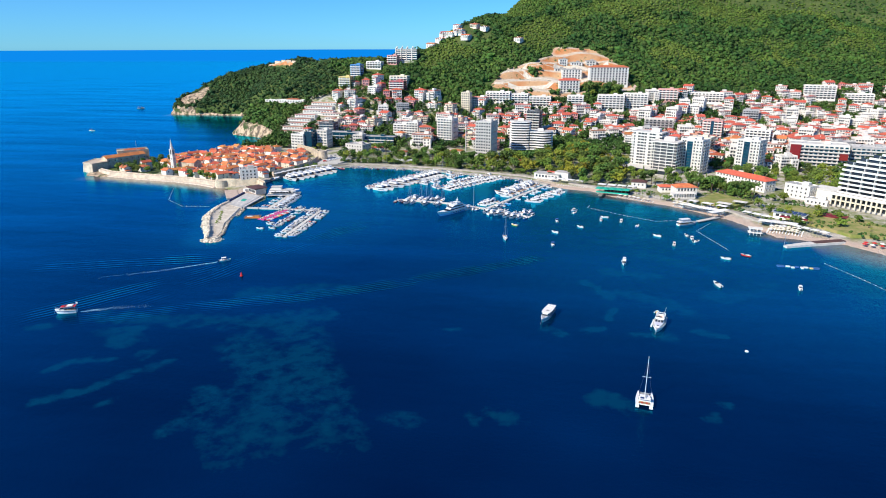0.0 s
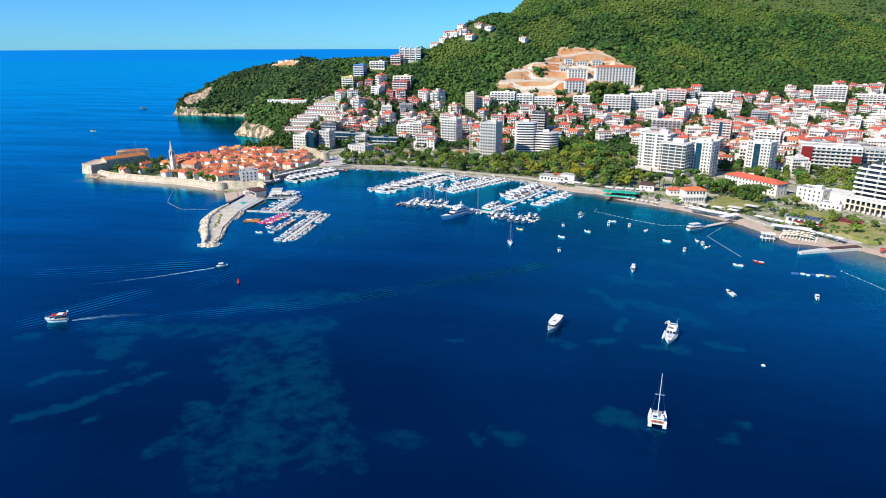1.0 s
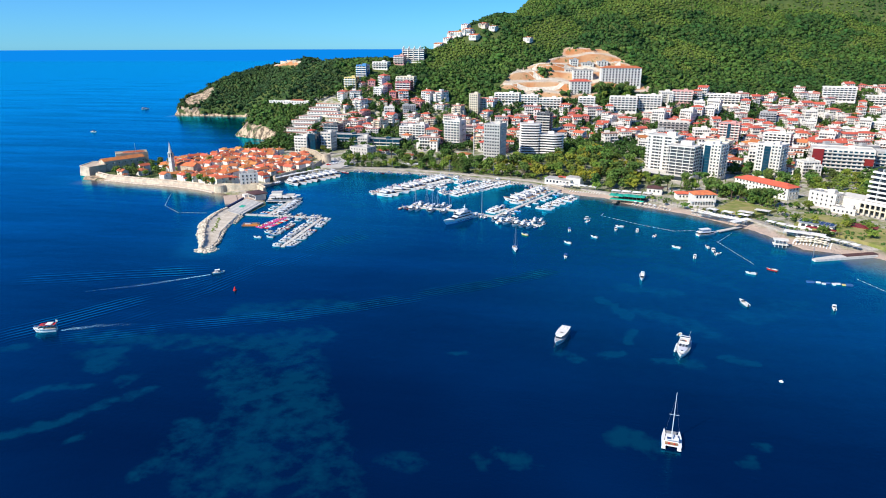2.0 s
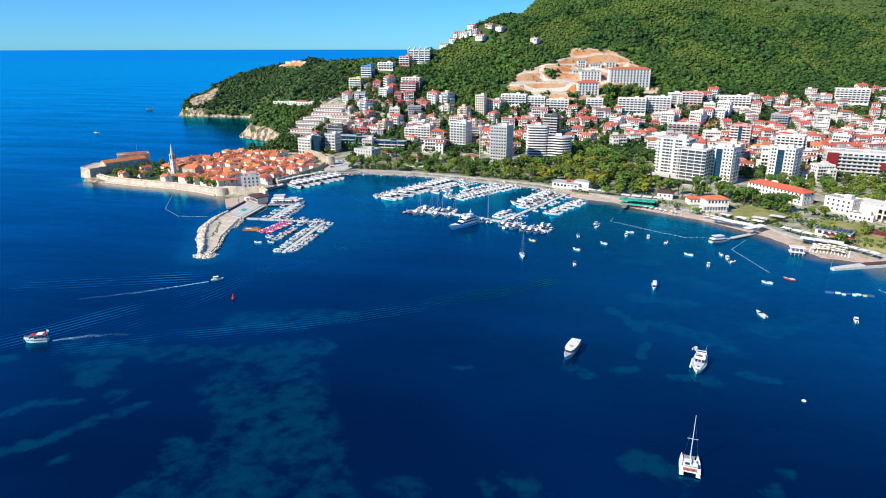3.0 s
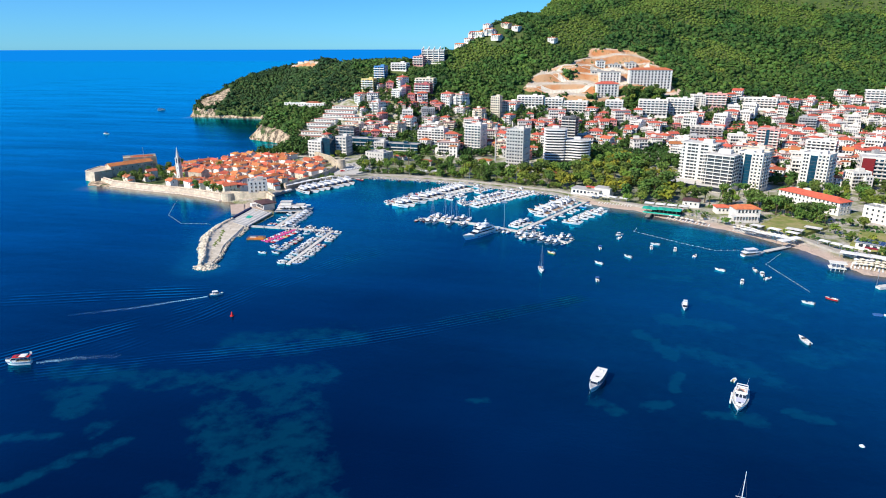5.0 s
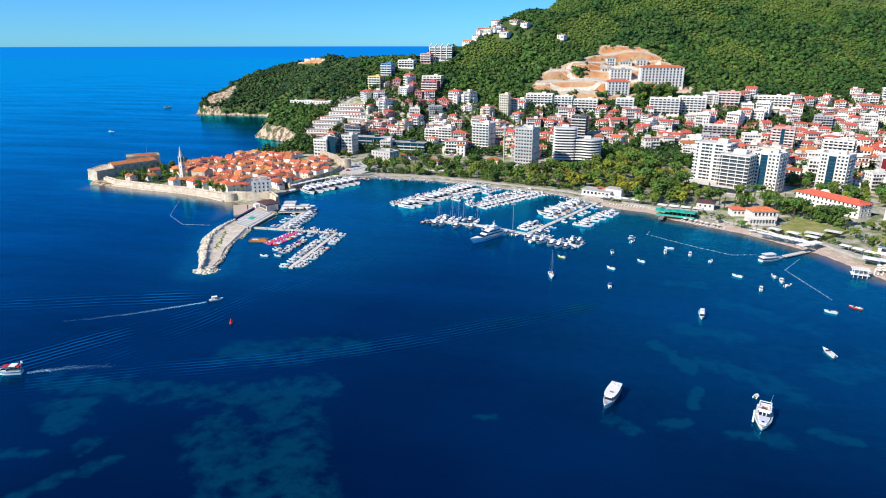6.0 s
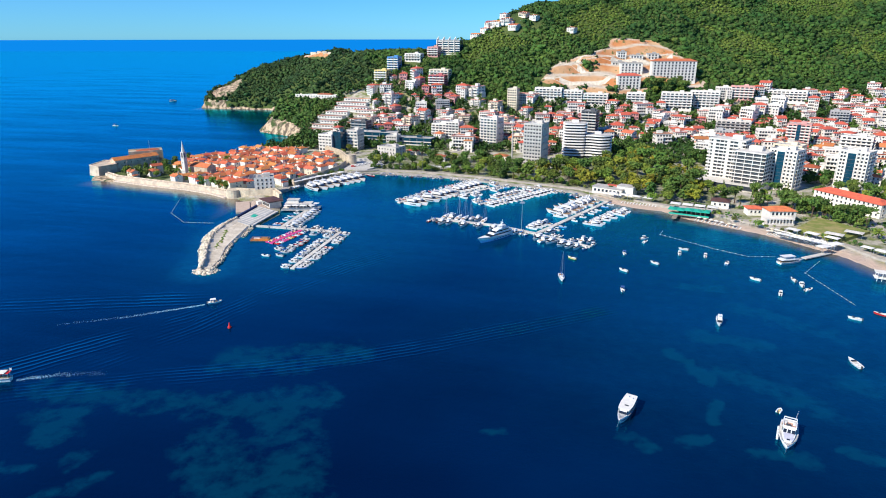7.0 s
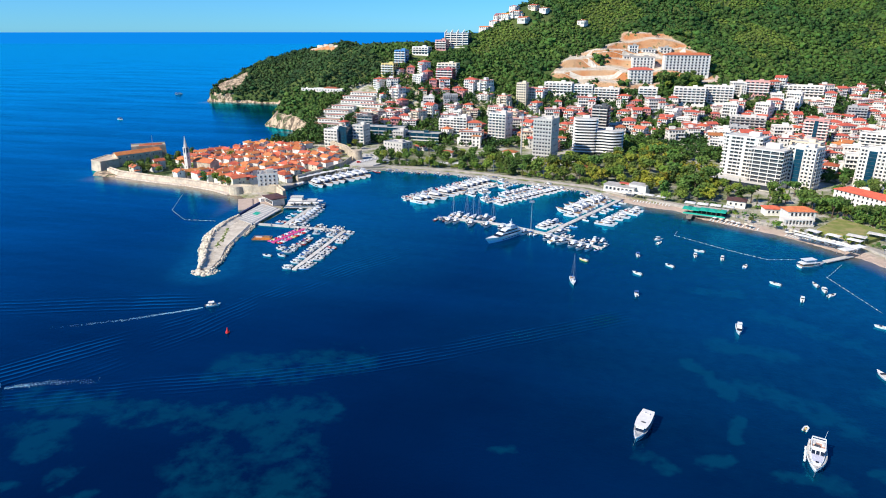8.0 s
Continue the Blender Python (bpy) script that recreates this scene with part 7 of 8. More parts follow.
def fly_yacht():
    """The anchored yacht: side decks, a long pale cabin roof, three front windows, open flybridge aft, fenders along one side."""
    top = boat("flybridge_yacht", "white flybridge yacht at anchor with fenders out", "anchored boats")
    L, B = 15.5, 4.9
    part("hull", hull(Mk(), L, B, 1.6, 0.6, bow=2.6), [M_GEL, M_PALE], top)
    part("gunwale", Mk().prism(deck_line(L, B, 0.0, 0.99, 1.01, 2.6), 1.35, 1.6), M_GEL, top)
    part("coachroof", Mk().prism(deck_line(L, B, 0.22, 0.86, 0.72, 2.6), 1.6, 2.35), M_GEL, top)
    part("foredeck_pad", Mk().prism(deck_line(L, B, 0.52, 0.80, 0.6, 2.6), 2.35, 2.45), M_LILAC, top, "pale lilac sun pad")
    part("saloon", cabin(Mk(), -1.3, 3.6, 4.6, 2.3, 1.15, 0.9, 0.22), M_GEL, top)
    for y in (-1.05, 0, 1.05):
        pane = [(0.98, y - 0.42, 2.5), (0.98, y + 0.42, 2.5), (0.22, y * 0.95 + 0.4, 3.3), (0.22, y * 0.95 - 0.4, 3.3)]
        part("front_window", Mk().add(pane + [(px_ - 0.1, py_, pz_ - 0.1) for px_, py_, pz_ in pane], [(0, 1, 2, 3), (7, 6, 5, 4), (0, 4, 5, 1), (1, 5, 6, 2), (2, 6, 7, 3), (3, 7, 4, 0)]), M_BOATGLASS, top)
    for sd in (-1, 1):
        part("side_window", Mk().box(-1.6, sd * 1.72, 2.55, 3.2, 0.1, 0.5), M_BOATGLASS, top)
    part("flybridge_rim", ring(4.4, 3.5, 3.4, 0.55, 0.25, -2.6, 0), M_GEL, top)
    part("flybridge_floor", Mk().box(-2.6, 0, 3.4, 3.9, 3.0, 0.1), M_TAN, top, "tan flybridge floor")
    for x, y, w, d in ((-3.9, 0, 0.8, 2.6), (-2.9, 1.05, 1.4, 0.6), (-2.9, -1.05, 1.4, 0.6)):
        part("cushion", Mk().box(x, y, 3.5, w, d, 0.4), M_CANVAS, top)
    part("helm", Mk().box(-1.2, -0.4, 3.5, 0.6, 1.2, 0.7), M_DARKGREY, top)
    part("cockpit", Mk().prism(deck_line(L, B, 0.03, 0.2, 0.8, 2.6), 1.6, 1.7), M_TEAK, top)
    part("cockpit_sofa", Mk().box(-6.7, 0, 1.7, 0.8, 2.8, 0.5), M_CANVAS, top)
    part("swim_platform", Mk().box(-8.2, 0, 0.3, 1.2, 3.8, 0.15), M_TEAK, top)
    part("radar_arch", Mk().box(-4.5, 0, 4.6, 0.35, 3.3, 0.2).box(-4.5, 1.6, 3.4, 0.35, 0.2, 1.2).box(-4.5, -1.6, 3.4, 0.35, 0.2, 1.2), M_GEL, top)
    part("antenna", Mk().rod((-4.5, 1.2, 4.8), (-5.6, 1.6, 7.0), 0.035, 0.02), M_GEL, top)
    for s in (-1, 1):
        part("bow_rail", Mk().rod((1.5, s * 2.2, 2.3), (5.2, s * 1.55, 2.5), 0.04, 0.04, 5).rod((5.2, s * 1.55, 2.5), (7.7, 0, 2.8), 0.04, 0.04, 5).rod((5.2, s * 1.55, 1.8), (5.2, s * 1.55, 2.5), 0.03, 0.03, 5).rod((1.5, s * 2.2, 1.6), (1.5, s * 2.2, 2.3), 0.03, 0.03, 5), M_METAL, top)
    part("anchor_line", Mk().rod((7.6, 0, 1.9), (8.8, -0.4, -0.5), 0.03, 0.03, 5), M_METAL, top)
    part("hatch", Mk().box(4.6, 0, 2.45, 0.7, 0.7, 0.08), M_BOATGLASS, top)
    me = Mk().rod((0, 0, -0.2), (0, 0, 0.75), 0.3, 0.3, 8).mesh("fender", [M_CANVAS])
    for x in (-3.6, -1.4, 0.6, 2.4):
        part("fender", me, [], top, m=pose(x, -B / 2 - 0.15, 0.5))
    return top


def superyacht():
    """The long white yacht on the outer pontoon, shade and reflection coloured blue on its lower hull."""
    top = boat("superyacht", "white superyacht with raked decks, hull side coloured blue for shade and reflection", "moored yachts")
    L, B = 33.0, 7.0
    # blue of the lower hull stands in for shade and reflection on white
    part("hull", hull(Mk(), L, B, 3.0, 0.8, bow=2.2, raise_=0.6, n=12, stripe=0.5), [M_YACHTSHADE, M_CANVAS, M_GEL], top)
    part("main_deck", cabin(Mk(), -2.5, 6.2, 21, 2.9, 2.6, 0.94, 0.22), M_GEL, top)
    part("main_window", cabin(Mk(), -2.2, 6.3, 18.6, 3.9, 0.9, 0.97, 0.12), M_BOATGLASS, top)
    part("upper_deck", cabin(Mk(), -3.5, 5.4, 14, 5.5, 2.1, 0.9, 0.3), M_GEL, top)
    part("upper_window", cabin(Mk(), -3.2, 5.5, 12.6, 6.05, 0.85, 0.95, 0.22), M_BOATGLASS, top)
    part("sun_deck", Mk().box(-4.5, 0, 7.6, 8, 4.6, 0.25).box(-5.5, 0, 9.6, 4.6, 4.0, 0.25).box(-7.2, 1.6, 7.8, 0.6, 0.4, 1.8).box(-7.2, -1.6, 7.8, 0.6, 0.4, 1.8).box(-4, 1.6, 7.8, 0.5, 0.3, 1.8).box(-4, -1.6, 7.8, 0.5, 0.3, 1.8), M_GEL, top)
    part("radar_mast", Mk().rod((-5.8, 0, 9.8), (-6.4, 0, 14.2), 0.4, 0.1).box(-6, 0, 11.6, 0.5, 2.2, 0.25), M_GEL, top)
    me = Mk().box(0, 0, 0, 1.5, 0.05, 0.45).mesh("porthole", [M_BOATGLASS])
    for k in range(6):
        for s in (-1, 1):
            part("porthole", me, [], top, m=pose(-9 + 2.6 * k, s * B * 0.49, 1.35))
    part("swim_platform", Mk().box(-17, 0, 0.5, 1.8, 6.0, 0.3), M_TEAK, top)
    return top


def dinghy():
    top = boat("dinghy", "small yellow and white rubber dinghy", "anchored boats")
    b = Mk()
    for y in (-0.6, 0.6):
        b.rod((-1.4, y, 0.25), (0.9, y, 0.25), 0.24, 0.24, 8).rod((0.9, y, 0.25), (1.6, 0, 0.4), 0.24, 0.2, 8)
    part("tube", b, M_GEL, top)
    part("floor", Mk().box(-0.3, 0, 0.1, 2.4, 0.9, 0.12), M_YELLOW, top)
    part("outboard", Mk().box(-1.7, 0, 0.2, 0.3, 0.3, 0.7), M_DARKGREY, top)
    return top


def heading(a, c):
    return math.degrees(math.atan2(c[1] - a[1], c[0] - a[0]))


# those at anchor
red_boat = motorboat(11.0, None, M_RED, "red-hulled motorboat at the end of the quay")
red_boat.matrix_basis = pose(-206, 605, 0, 0, 0, -35)
catamaran().matrix_basis = pose(43.4, 204, 0, 0, 0, 82)
fly_yacht().matrix_basis = pose(57.3, 269.5, 0, 0, 0, -106) @ Matrix.Diagonal((1.03, 1.12, 1.05, 1))
excursion_boat(M_CANVAS, 15.3).matrix_basis = pose(8.0, 270.8, 0, 0, 0, -107)
superyacht().matrix_basis = pose(-66.5, 450, 0, 0, 0, heading((-56.5, 464), (-75, 434))) @ Matrix.Diagonal((1.0, 0.95, 0.8, 1))
tender = dinghy()
tender.matrix_basis = pose(58.5, 285.5, 0, 0, 0, 60)
big = cruiser(9.5, "white motor cruiser at anchor")
big.matrix_basis = pose(49.8, 354, 0, 0, 0, -97)
cat = motorboat(8.2, None, None, "white twin-hulled motorboat at anchor")
cat.matrix_basis = pose(94.6, 328, 0, 0, 0, 105)
yacht = sailboat(10.5, 15.5, "white sailing yacht at anchor with bare mast")
yacht.matrix_basis = pose(-21.5, 391, 0, 0, 0, -80)
small_a = motorboat(5.6)
small_b = motorboat(5.8, M_BLUECANVAS, None, "small white motorboat under a blue canopy")
small_c = motorboat(5.2, M_CANVAS, None, "small white motorboat under a pale canopy")
small_d = motorboat(5.8, None, M_RED, "small red-hulled open motorboat")
small_e = motorboat(6.0, None, M_BOATBLUE, "small pale blue open motorboat")
small_y = motorboat(5.5, None, M_YELLOW, "small yellow open motorboat")
buoyed = [
    (small_c, 135, 329, 80), (small_a, 109, 373, 160), (small_d, 122, 381, 150), (small_c, 84, 396, 75), (small_a, 95, 418, 100), (small_a, 99, 405, 40), (small_c, 97, 411, 95),
    (small_a, 76, 414, 150), (small_c, 56, 446, 80), (small_c, 42, 447, 88), (small_a, 45, 456, 170), (small_a, 24, 465, 60), (small_c, 24, 472, 20), (small_a, 27, 427, 140),
    (small_b, 11, 440, 95), (small_a, 10, 411, 145), (small_b, 9, 383, 92), (small_y, -18, 424, 150), (small_e, 66, 436, 70),
]
started = set()
for ob, x, y, rz in buoyed:
    m = pose(x, y, 0, 0, 0, rz)
    if ob in started:
        copy_thing(ob, m)
    else:
        started.add(ob)
        ob.matrix_basis = m
house_boat = excursion_boat(M_CANVAS, 17, "white double-deck party boat at the jetty")
part("upper_deck", Mk().box(-3, 0, 3.7, 9, 4.6, 0.15).box(-3, 0, 5.9, 8, 4.2, 0.15).box(-6, 1.9, 3.8, 0.1, 0.1, 2.1).box(0, 1.9, 3.8, 0.1, 0.1, 2.1).box(-6, -1.9, 3.8, 0.1, 0.1, 2.1).box(0, -1.9, 3.8, 0.1, 0.1, 2.1), M_GEL, house_boat)
house_boat.matrix_basis = pose(101, 447, 0, 0, 0, 28) @ Matrix.Diagonal((0.95, 0.95, 0.72, 1))
float_bar = thing("wooden_raft", "orange-brown wooden raft with railing", "raft")
part("float_hull", Mk().box(0, 0, -0.3, 11, 5.5, 0.75), M_DARKGREY, float_bar)
board = Mk().box(0, 0, 0.45, 0.62, 5.7, 0.09).mesh("board", [M_ORANGE])
for k in range(16):
    part("board", board, [], float_bar, m=pose(-5.1 + 0.68 * k, 0, 0))
for x, y, w, d in ((0, 2.75, 11, 0.1), (5.45, 0, 0.1, 5.4), (-5.45, 0, 0.1, 5.4), (-3.2, -2.75, 4.6, 0.1)):
    part("rail", Mk().box(x, y, 1.35, w, d, 0.1).box(x, y, 0.9, w, d, 0.08).box(x - w / 2 * (w > 1), y - d / 2 * (d > 1), 0.5, 0.14, 0.14, 0.95).box(x + w / 2 * (w > 1), y + d / 2 * (d > 1), 0.5, 0.14, 0.14, 0.95).box(x, y, 0.5, 0.14, 0.14, 0.95), M_TEAK, float_bar)
part("bar_counter", Mk().box(2.6, 1.5, 0.54, 3.4, 0.7, 1.05).box(2.6, 1.5, 1.59, 3.6, 0.9, 0.08), M_TEAK, float_bar)
part("bench", Mk().box(-2.6, 1.9, 0.54, 4.0, 0.6, 0.45), M_CANVAS, float_bar)
set_at(float_bar, -207, 411, 12, 0)

# boats under way, with their wakes
water_taxi = excursion_boat(M_RED, 9.5, "white water taxi with a red and white canopy")
part("canopy_stripe", Mk().box(-2.2, 0, 3.67, 2.6, 2.9, 0.06), M_CANVAS, water_taxi)
part("flag", Mk().rod((-4.5, 0, 1.5), (-5.0, 0, 5.4), 0.05, 0.05).box(-5.3, 0, 4.3, 0.8, 0.05, 0.9), M_CANVAS, water_taxi)
water_taxi.matrix_basis = pose(-214.6, 236.5, 0, 0, 0, 200)
launch = motorboat(6.6, M_CANVAS, None, "small cream launch under way")
launch.matrix_basis = pose(-178.5, 319, 0, 0, 0, 35)
far_a = motorboat(8, M_DARKGREY, None, "dark motorboat far out under way")
far_a.matrix_basis = pose(-668, 828, 0, 0, 0, -10) @ Matrix.Scale(1.3, 4)
far_b = excursion_boat(M_BROWNROOF, 14, "dark excursion boat far out under way")
far_b.matrix_basis = pose(-812, 1149, 0, 0, 0, 20)

# berths along the quays and pontoons
FLEET = {"g": [motor_yacht(26.0, "long white motor yacht moored stern to the quay"), motor_yacht(22.0, "white motor yacht moored stern to the quay")], "s": [small_a, small_b, small_c, small_e, small_d], "c": [cruiser(), cruiser(9.0, "compact white cabin cruiser")], "y": [motor_yacht(), motor_yacht(16.0, "white motor yacht with tinted windows")],
         "m": [sailboat(11.5, 15.5), sailboat(12.8, 17.0, "dark blue sailing yacht with bare mast", M_NAVY), sailboat(10.4, 14.0)]}
WIDTH = {"g": 6.9, "s": 2.7, "c": 4.6, "y": 6.2, "m": 4.4}
LONG = {"g": 13.0, "s": 3.3, "c": 6.0, "y": 10.5, "m": 6.2}
berth = random.Random(4)


def moor(a, c, kinds, gap=0.10, away=1.6, start=0.0, end=1.0):
    """Boats side by side, sterns to the left-hand side of the way from a to c."""
    u = Vector((c[0] - a[0], c[1] - a[1], 0))
    length = u.length
    u.normalize()
    n = Vector((-u.y, u.x, 0))
    pos = start * length
    while True:
        kind = berth.choice(kinds)
        pos += WIDTH[kind] / 2
        if pos > end * length:
            return
        if berth.random() > gap + (0.14 if kind == "s" else 0.0):
            ob = berth.choice(FLEET[kind] if kind != "s" else [small_a, small_a, small_a, small_b, small_c, small_c, small_e, small_d])
            p = Vector((a[0], a[1], 0)) + u * pos + n * (away + LONG[kind] + berth.uniform(-0.4, 0.6))
            m = pose(p.x, p.y, 0, 0, 0, math.degrees(math.atan2(n.y, n.x)) + (180 if berth.random() < 0.25 and kind not in "yg" else 0) + berth.uniform(-10, 10))
            if ob in started:
                copy_thing(ob, m)
            else:
                started.add(ob)
                ob.matrix_basis = m
        pos += WIDTH[kind] / 2 + 0.25


moor((-222, 598), (-249, 548), "g", 0.0, 1.0, 0.0, 1.0)
moor((-110, 603), (-152, 518), "yyc", 0.02, 2.0, 0.05)
moor((-152, 518), (-110, 603), "ss", 0.12, 2.0)
moor((-84, 595), (-116, 548), "cs", 0.05)
moor((-116, 548), (-84, 595), "sc", 0.1)
moor((-48, 588), (-92, 528), "cc", 0.02)
moor((-92, 528), (-48, 588), "cs", 0.05)
moor((-71, 477), (-116, 483), "ccs", 0.1, 1.6, 0.15)
moor((-116, 483), (-71, 477), "mmc", 0.0, 2.0, 0.1, 0.78)
moor((-40, 464), (-71, 477), "css", 0.1)
moor((-8, 446), (-40, 464), "sc", 0.05)
moor((-40, 464), (-8, 446), "cs", 0.1)
moor((-42, 466), (1, 560), "cc", 0.02, 2.0, 0.05, 0.24)
moor((-42, 466), (1, 560), "cy", 0.05, 2.0, 0.4, 0.95)
moor((1, 560), (-42, 466), "s", 0.55, 2.0, 0.05, 0.95)
moor((12, 540), (-12, 494), "sc", 0.05, -2)
moor((-12, 494), (12, 540), "s", 0.15, -2)
moor((-207, 439), (-209, 480), "s", 0.4)
moor((-209, 480), (-207, 439), "c", 0.1)
moor((-165, 438), (-196, 438), "s", 0.3)
moor((-205, 437), (-165, 438), "s", 0.15)
moor((-164, 369), (-165, 438), "ss", 0.05)
moor((-165, 438), (-164, 369), "s", 0.0)
moor((-181, 380), (-179, 432), "s", 0.15, -3)
moor((-190, 378), (-187, 400), "s", 0.3, -3)
moor((-110, 605), (-141, 612), "s", --0.1, 0.6)
moor((-141, 612), (-200, 614), "s", -0.1, 0.6)
moor((-27, 582), (-82, 596), "s", -0.1, 0.6)
moor((-4, 562), (-24, 578), "s", 0.1, 0.6)
moor((-82, 596), (-110, 605), "s", 0.0, -6)
for group_name in FLEET:
    for ob in FLEET[group_name]:
        if ob not in started:
            for piece in (*ob.children_recursive, ob):
                bpy.data.objects.remove(piece)

# small buoys, buoy lines and floats
buoy = thing("marker_buoy", "red conical marker buoy afloat", "buoy")
part("body", Mk().rod((0, 0, -0.4), (0, 0, 0.5), 1.0, 0.9, 12).rod((0, 0, 0.5), (0, 0, 2.4), 0.7, 0.15, 10), M_RED, buoy)
set_at(buoy, -157, 297, 0, 0)
for x, y in ((89.3, 250.8),):
    ball = thing("mooring_buoy", "round white mooring buoy", "buoy")
    part("ball", Mk().rod((0, 0, -0.3), (0, 0, 0.15), 0.75, 0.85, 10).rod((0, 0, 0.15), (0, 0, 0.6), 0.85, 0.3, 10), M_GEL, ball)
    set_at(ball, x, y, 0, 0)
for line in ([(36, 492), (34, 484), (62, 463), (80, 452), (95, 456)], [(117, 453), (104, 431), (115, 390)], [(163, 374), (172, 352), (178, 334), (190, 315)], [(-322, 492), (-301, 452), (-278, 434), (-256, 437)]):
    rope = thing("float_line", "line of small white swimming area floats", "buoy line")
    me = Mk().rod((-0.3, 0, 0.05), (0.3, 0, 0.05), 0.15, 0.15, 6).mesh("float", [M_GEL])
    for (ax, ay), (bx, by) in zip(line, line[1:]):
        n = max(2, int(math.hypot(bx - ax, by - ay) / 3.4))
        for k in range(n):
            part("float", me, [], rope, m=pose(ax + (bx - ax) * k / n, ay + (by - ay) * k / n, 0, 0, 0, heading((ax, ay), (bx, by))))
        part("rope", Mk().rod((ax, ay, 0.02), (bx, by, 0.02), 0.03, 0.03, 4), M_CANVAS, rope)
toys = thing("water_park", "blue and white inflatable swimming platforms", "float")
for x, y, w, d, mat in ((-9.5, 0.2, 4.0, 2.4, M_BLUECANVAS), (-5.6, 0.6, 2.4, 1.6, M_GEL), (-3.4, -0.9, 1.8, 1.8, M_GEL), (-1.0, 0.5, 2.2, 1.4, M_BLUECANVAS), (1.4, -0.4, 1.6, 2.6, M_GEL), (3.6, 0.8, 2.6, 1.5, M_GEL), (6.2, -0.2, 1.8, 1.8, M_YELLOW), (8.8, 0.3, 3.4, 2.6, M_BLUECANVAS)):
    part("platform", Mk().prism([(x - w / 2, y - d / 3), (x - w / 3, y - d / 2), (x + w / 3, y - d / 2), (x + w / 2, y - d / 3), (x + w / 2, y + d / 3), (x + w / 3, y + d / 2), (x - w / 3, y + d / 2), (x - w / 2, y + d / 3)], -0.1, 0.5), mat, toys)
set_at(toys, 146, 364, -4, 0)


def wake(points, w0, w1, name="wake", label="white foaming wake behind a moving boat"):
    """Broken foam along a boat's track, as many small low flecks."""
    at, r = [], []
    pts = [Vector((*p, 0)) for p in points]
    total = sum((b - a).length for a, b in zip(pts, pts[1:]))
    done = 0.0
    for a, c in zip(pts, pts[1:]):
        n = int((c - a).length * 26)
        for k in range(n):
            f = (done + (c - a).length * k / n) / total
            if rng.random() < 0.25 + 0.75 * f ** 1.5:
                side = Vector((-(c - a).y, (c - a).x, 0)).normalized() * rng.normal(0, 0.5) * (w0 + (w1 - w0) * f)
                p = a.lerp(c, k / n) + side
                at.append((p.x, p.y, 0.0))
                r.append(rng.uniform(0.07, 0.24) * (0.35 + 0.65 * f))
        done += (c - a).length
    v, f = lumps(np.array(at), np.array(r), 0.16, 0.4)
    return tagged(new(name, from_arrays(name, v, f, [M_FOAM])), label, "wake", kind="stuff")


wake([(-232, 281), (-207, 296), (-182, 316)], 1.3, 0.7)
wake([(-180, 252), (-196, 246), (-209, 239)], 2.0, 1.2)
# ---- trees ----
def crown_mesh(r, h, count, squash, mat, seed, cone=0.0, low=0.3):
    """A crown of many small leafy clumps round a few boughs, uneven in outline."""
    g = np.random.default_rng(seed)
    boughs = g.normal(0, 1, (6, 3)) * (0.42 * r, 0.42 * r, 0.22 * h)
    pick = boughs[g.integers(0, 6, count)]
    d = g.normal(0, 1, (count, 3))
    d /= np.linalg.norm(d, axis=1)[:, None]
    p = pick + d * g.uniform(0.35, 0.62, (count, 1)) * (r, r, r * squash)
    p[:, 2] += h * 0.5
    if cone:
        k = np.clip(p[:, 2] / h, 0, 1)
        p[:, :2] *= (1 - cone * k)[:, None]
    p[:, 2] = np.maximum(p[:, 2], low)
    v, f = leafage(p, g.uniform(0.18, 0.32, count) * r, 0.85, 13)
    return from_arrays("crown", v, f, [mat])


def tree(name, label, r, h, trunk, mat, seed, count=60, squash=0.8, cone=0.0):
    top = thing(name, label, "tree", "trees")
    b = Mk().rod((0, 0, -0.6), (0.1, 0.05, trunk + 0.4 * h), 0.035 * (h + trunk), 0.012 * (h + trunk), 7)
    for k in range(4):
        a = 1.57 * k + seed
        b.rod((0.05, 0.03, trunk * 0.9), (0.5 * r * math.cos(a), 0.5 * r * math.sin(a), trunk + 0.45 * h), 0.018 * (h + trunk), 0.006 * (h + trunk), 5)
    part("trunk", b, M_BARK, top)
    part("crown", crown_mesh(r, h, count, squash, mat, seed, cone), [], top, "", pose(0, 0, trunk))
    return top


def palm(seed):
    top = thing("palm_tree", "tall palm with a tuft of drooping fronds", "tree", "trees")
    part("trunk", Mk().rod((0, 0, -0.5), (0.2, 0.1, 6.5), 0.28, 0.2, 7), M_BARK, top)
    b = Mk()
    for k in range(18):
        a, up = 2 * math.pi * k / 18 + 0.1 * (k % 3), (0.9, 0.3, -0.2)[k % 3]
        c, s = math.cos(a), math.sin(a)
        pts = [(0.2 + c * t * 2.6, 0.1 + s * t * 2.6, 6.5 + up * 2.2 * t - 1.6 * t * t) for t in (0, 0.5, 1.0)]
        w = 0.4
        v = []
        for (x, y, z), ww in zip(pts, (0.15, w, 0.05)):
            v += [(x - s * ww, y + c * ww, z - 0.15), (x, y, z), (x + s * ww, y - c * ww, z - 0.15)]
        b.add(v, [(0, 1, 4, 3), (1, 2, 5, 4), (3, 4, 7, 6), (4, 5, 8, 7)])
    part("crown", b, M_LEAF, top)
    return top


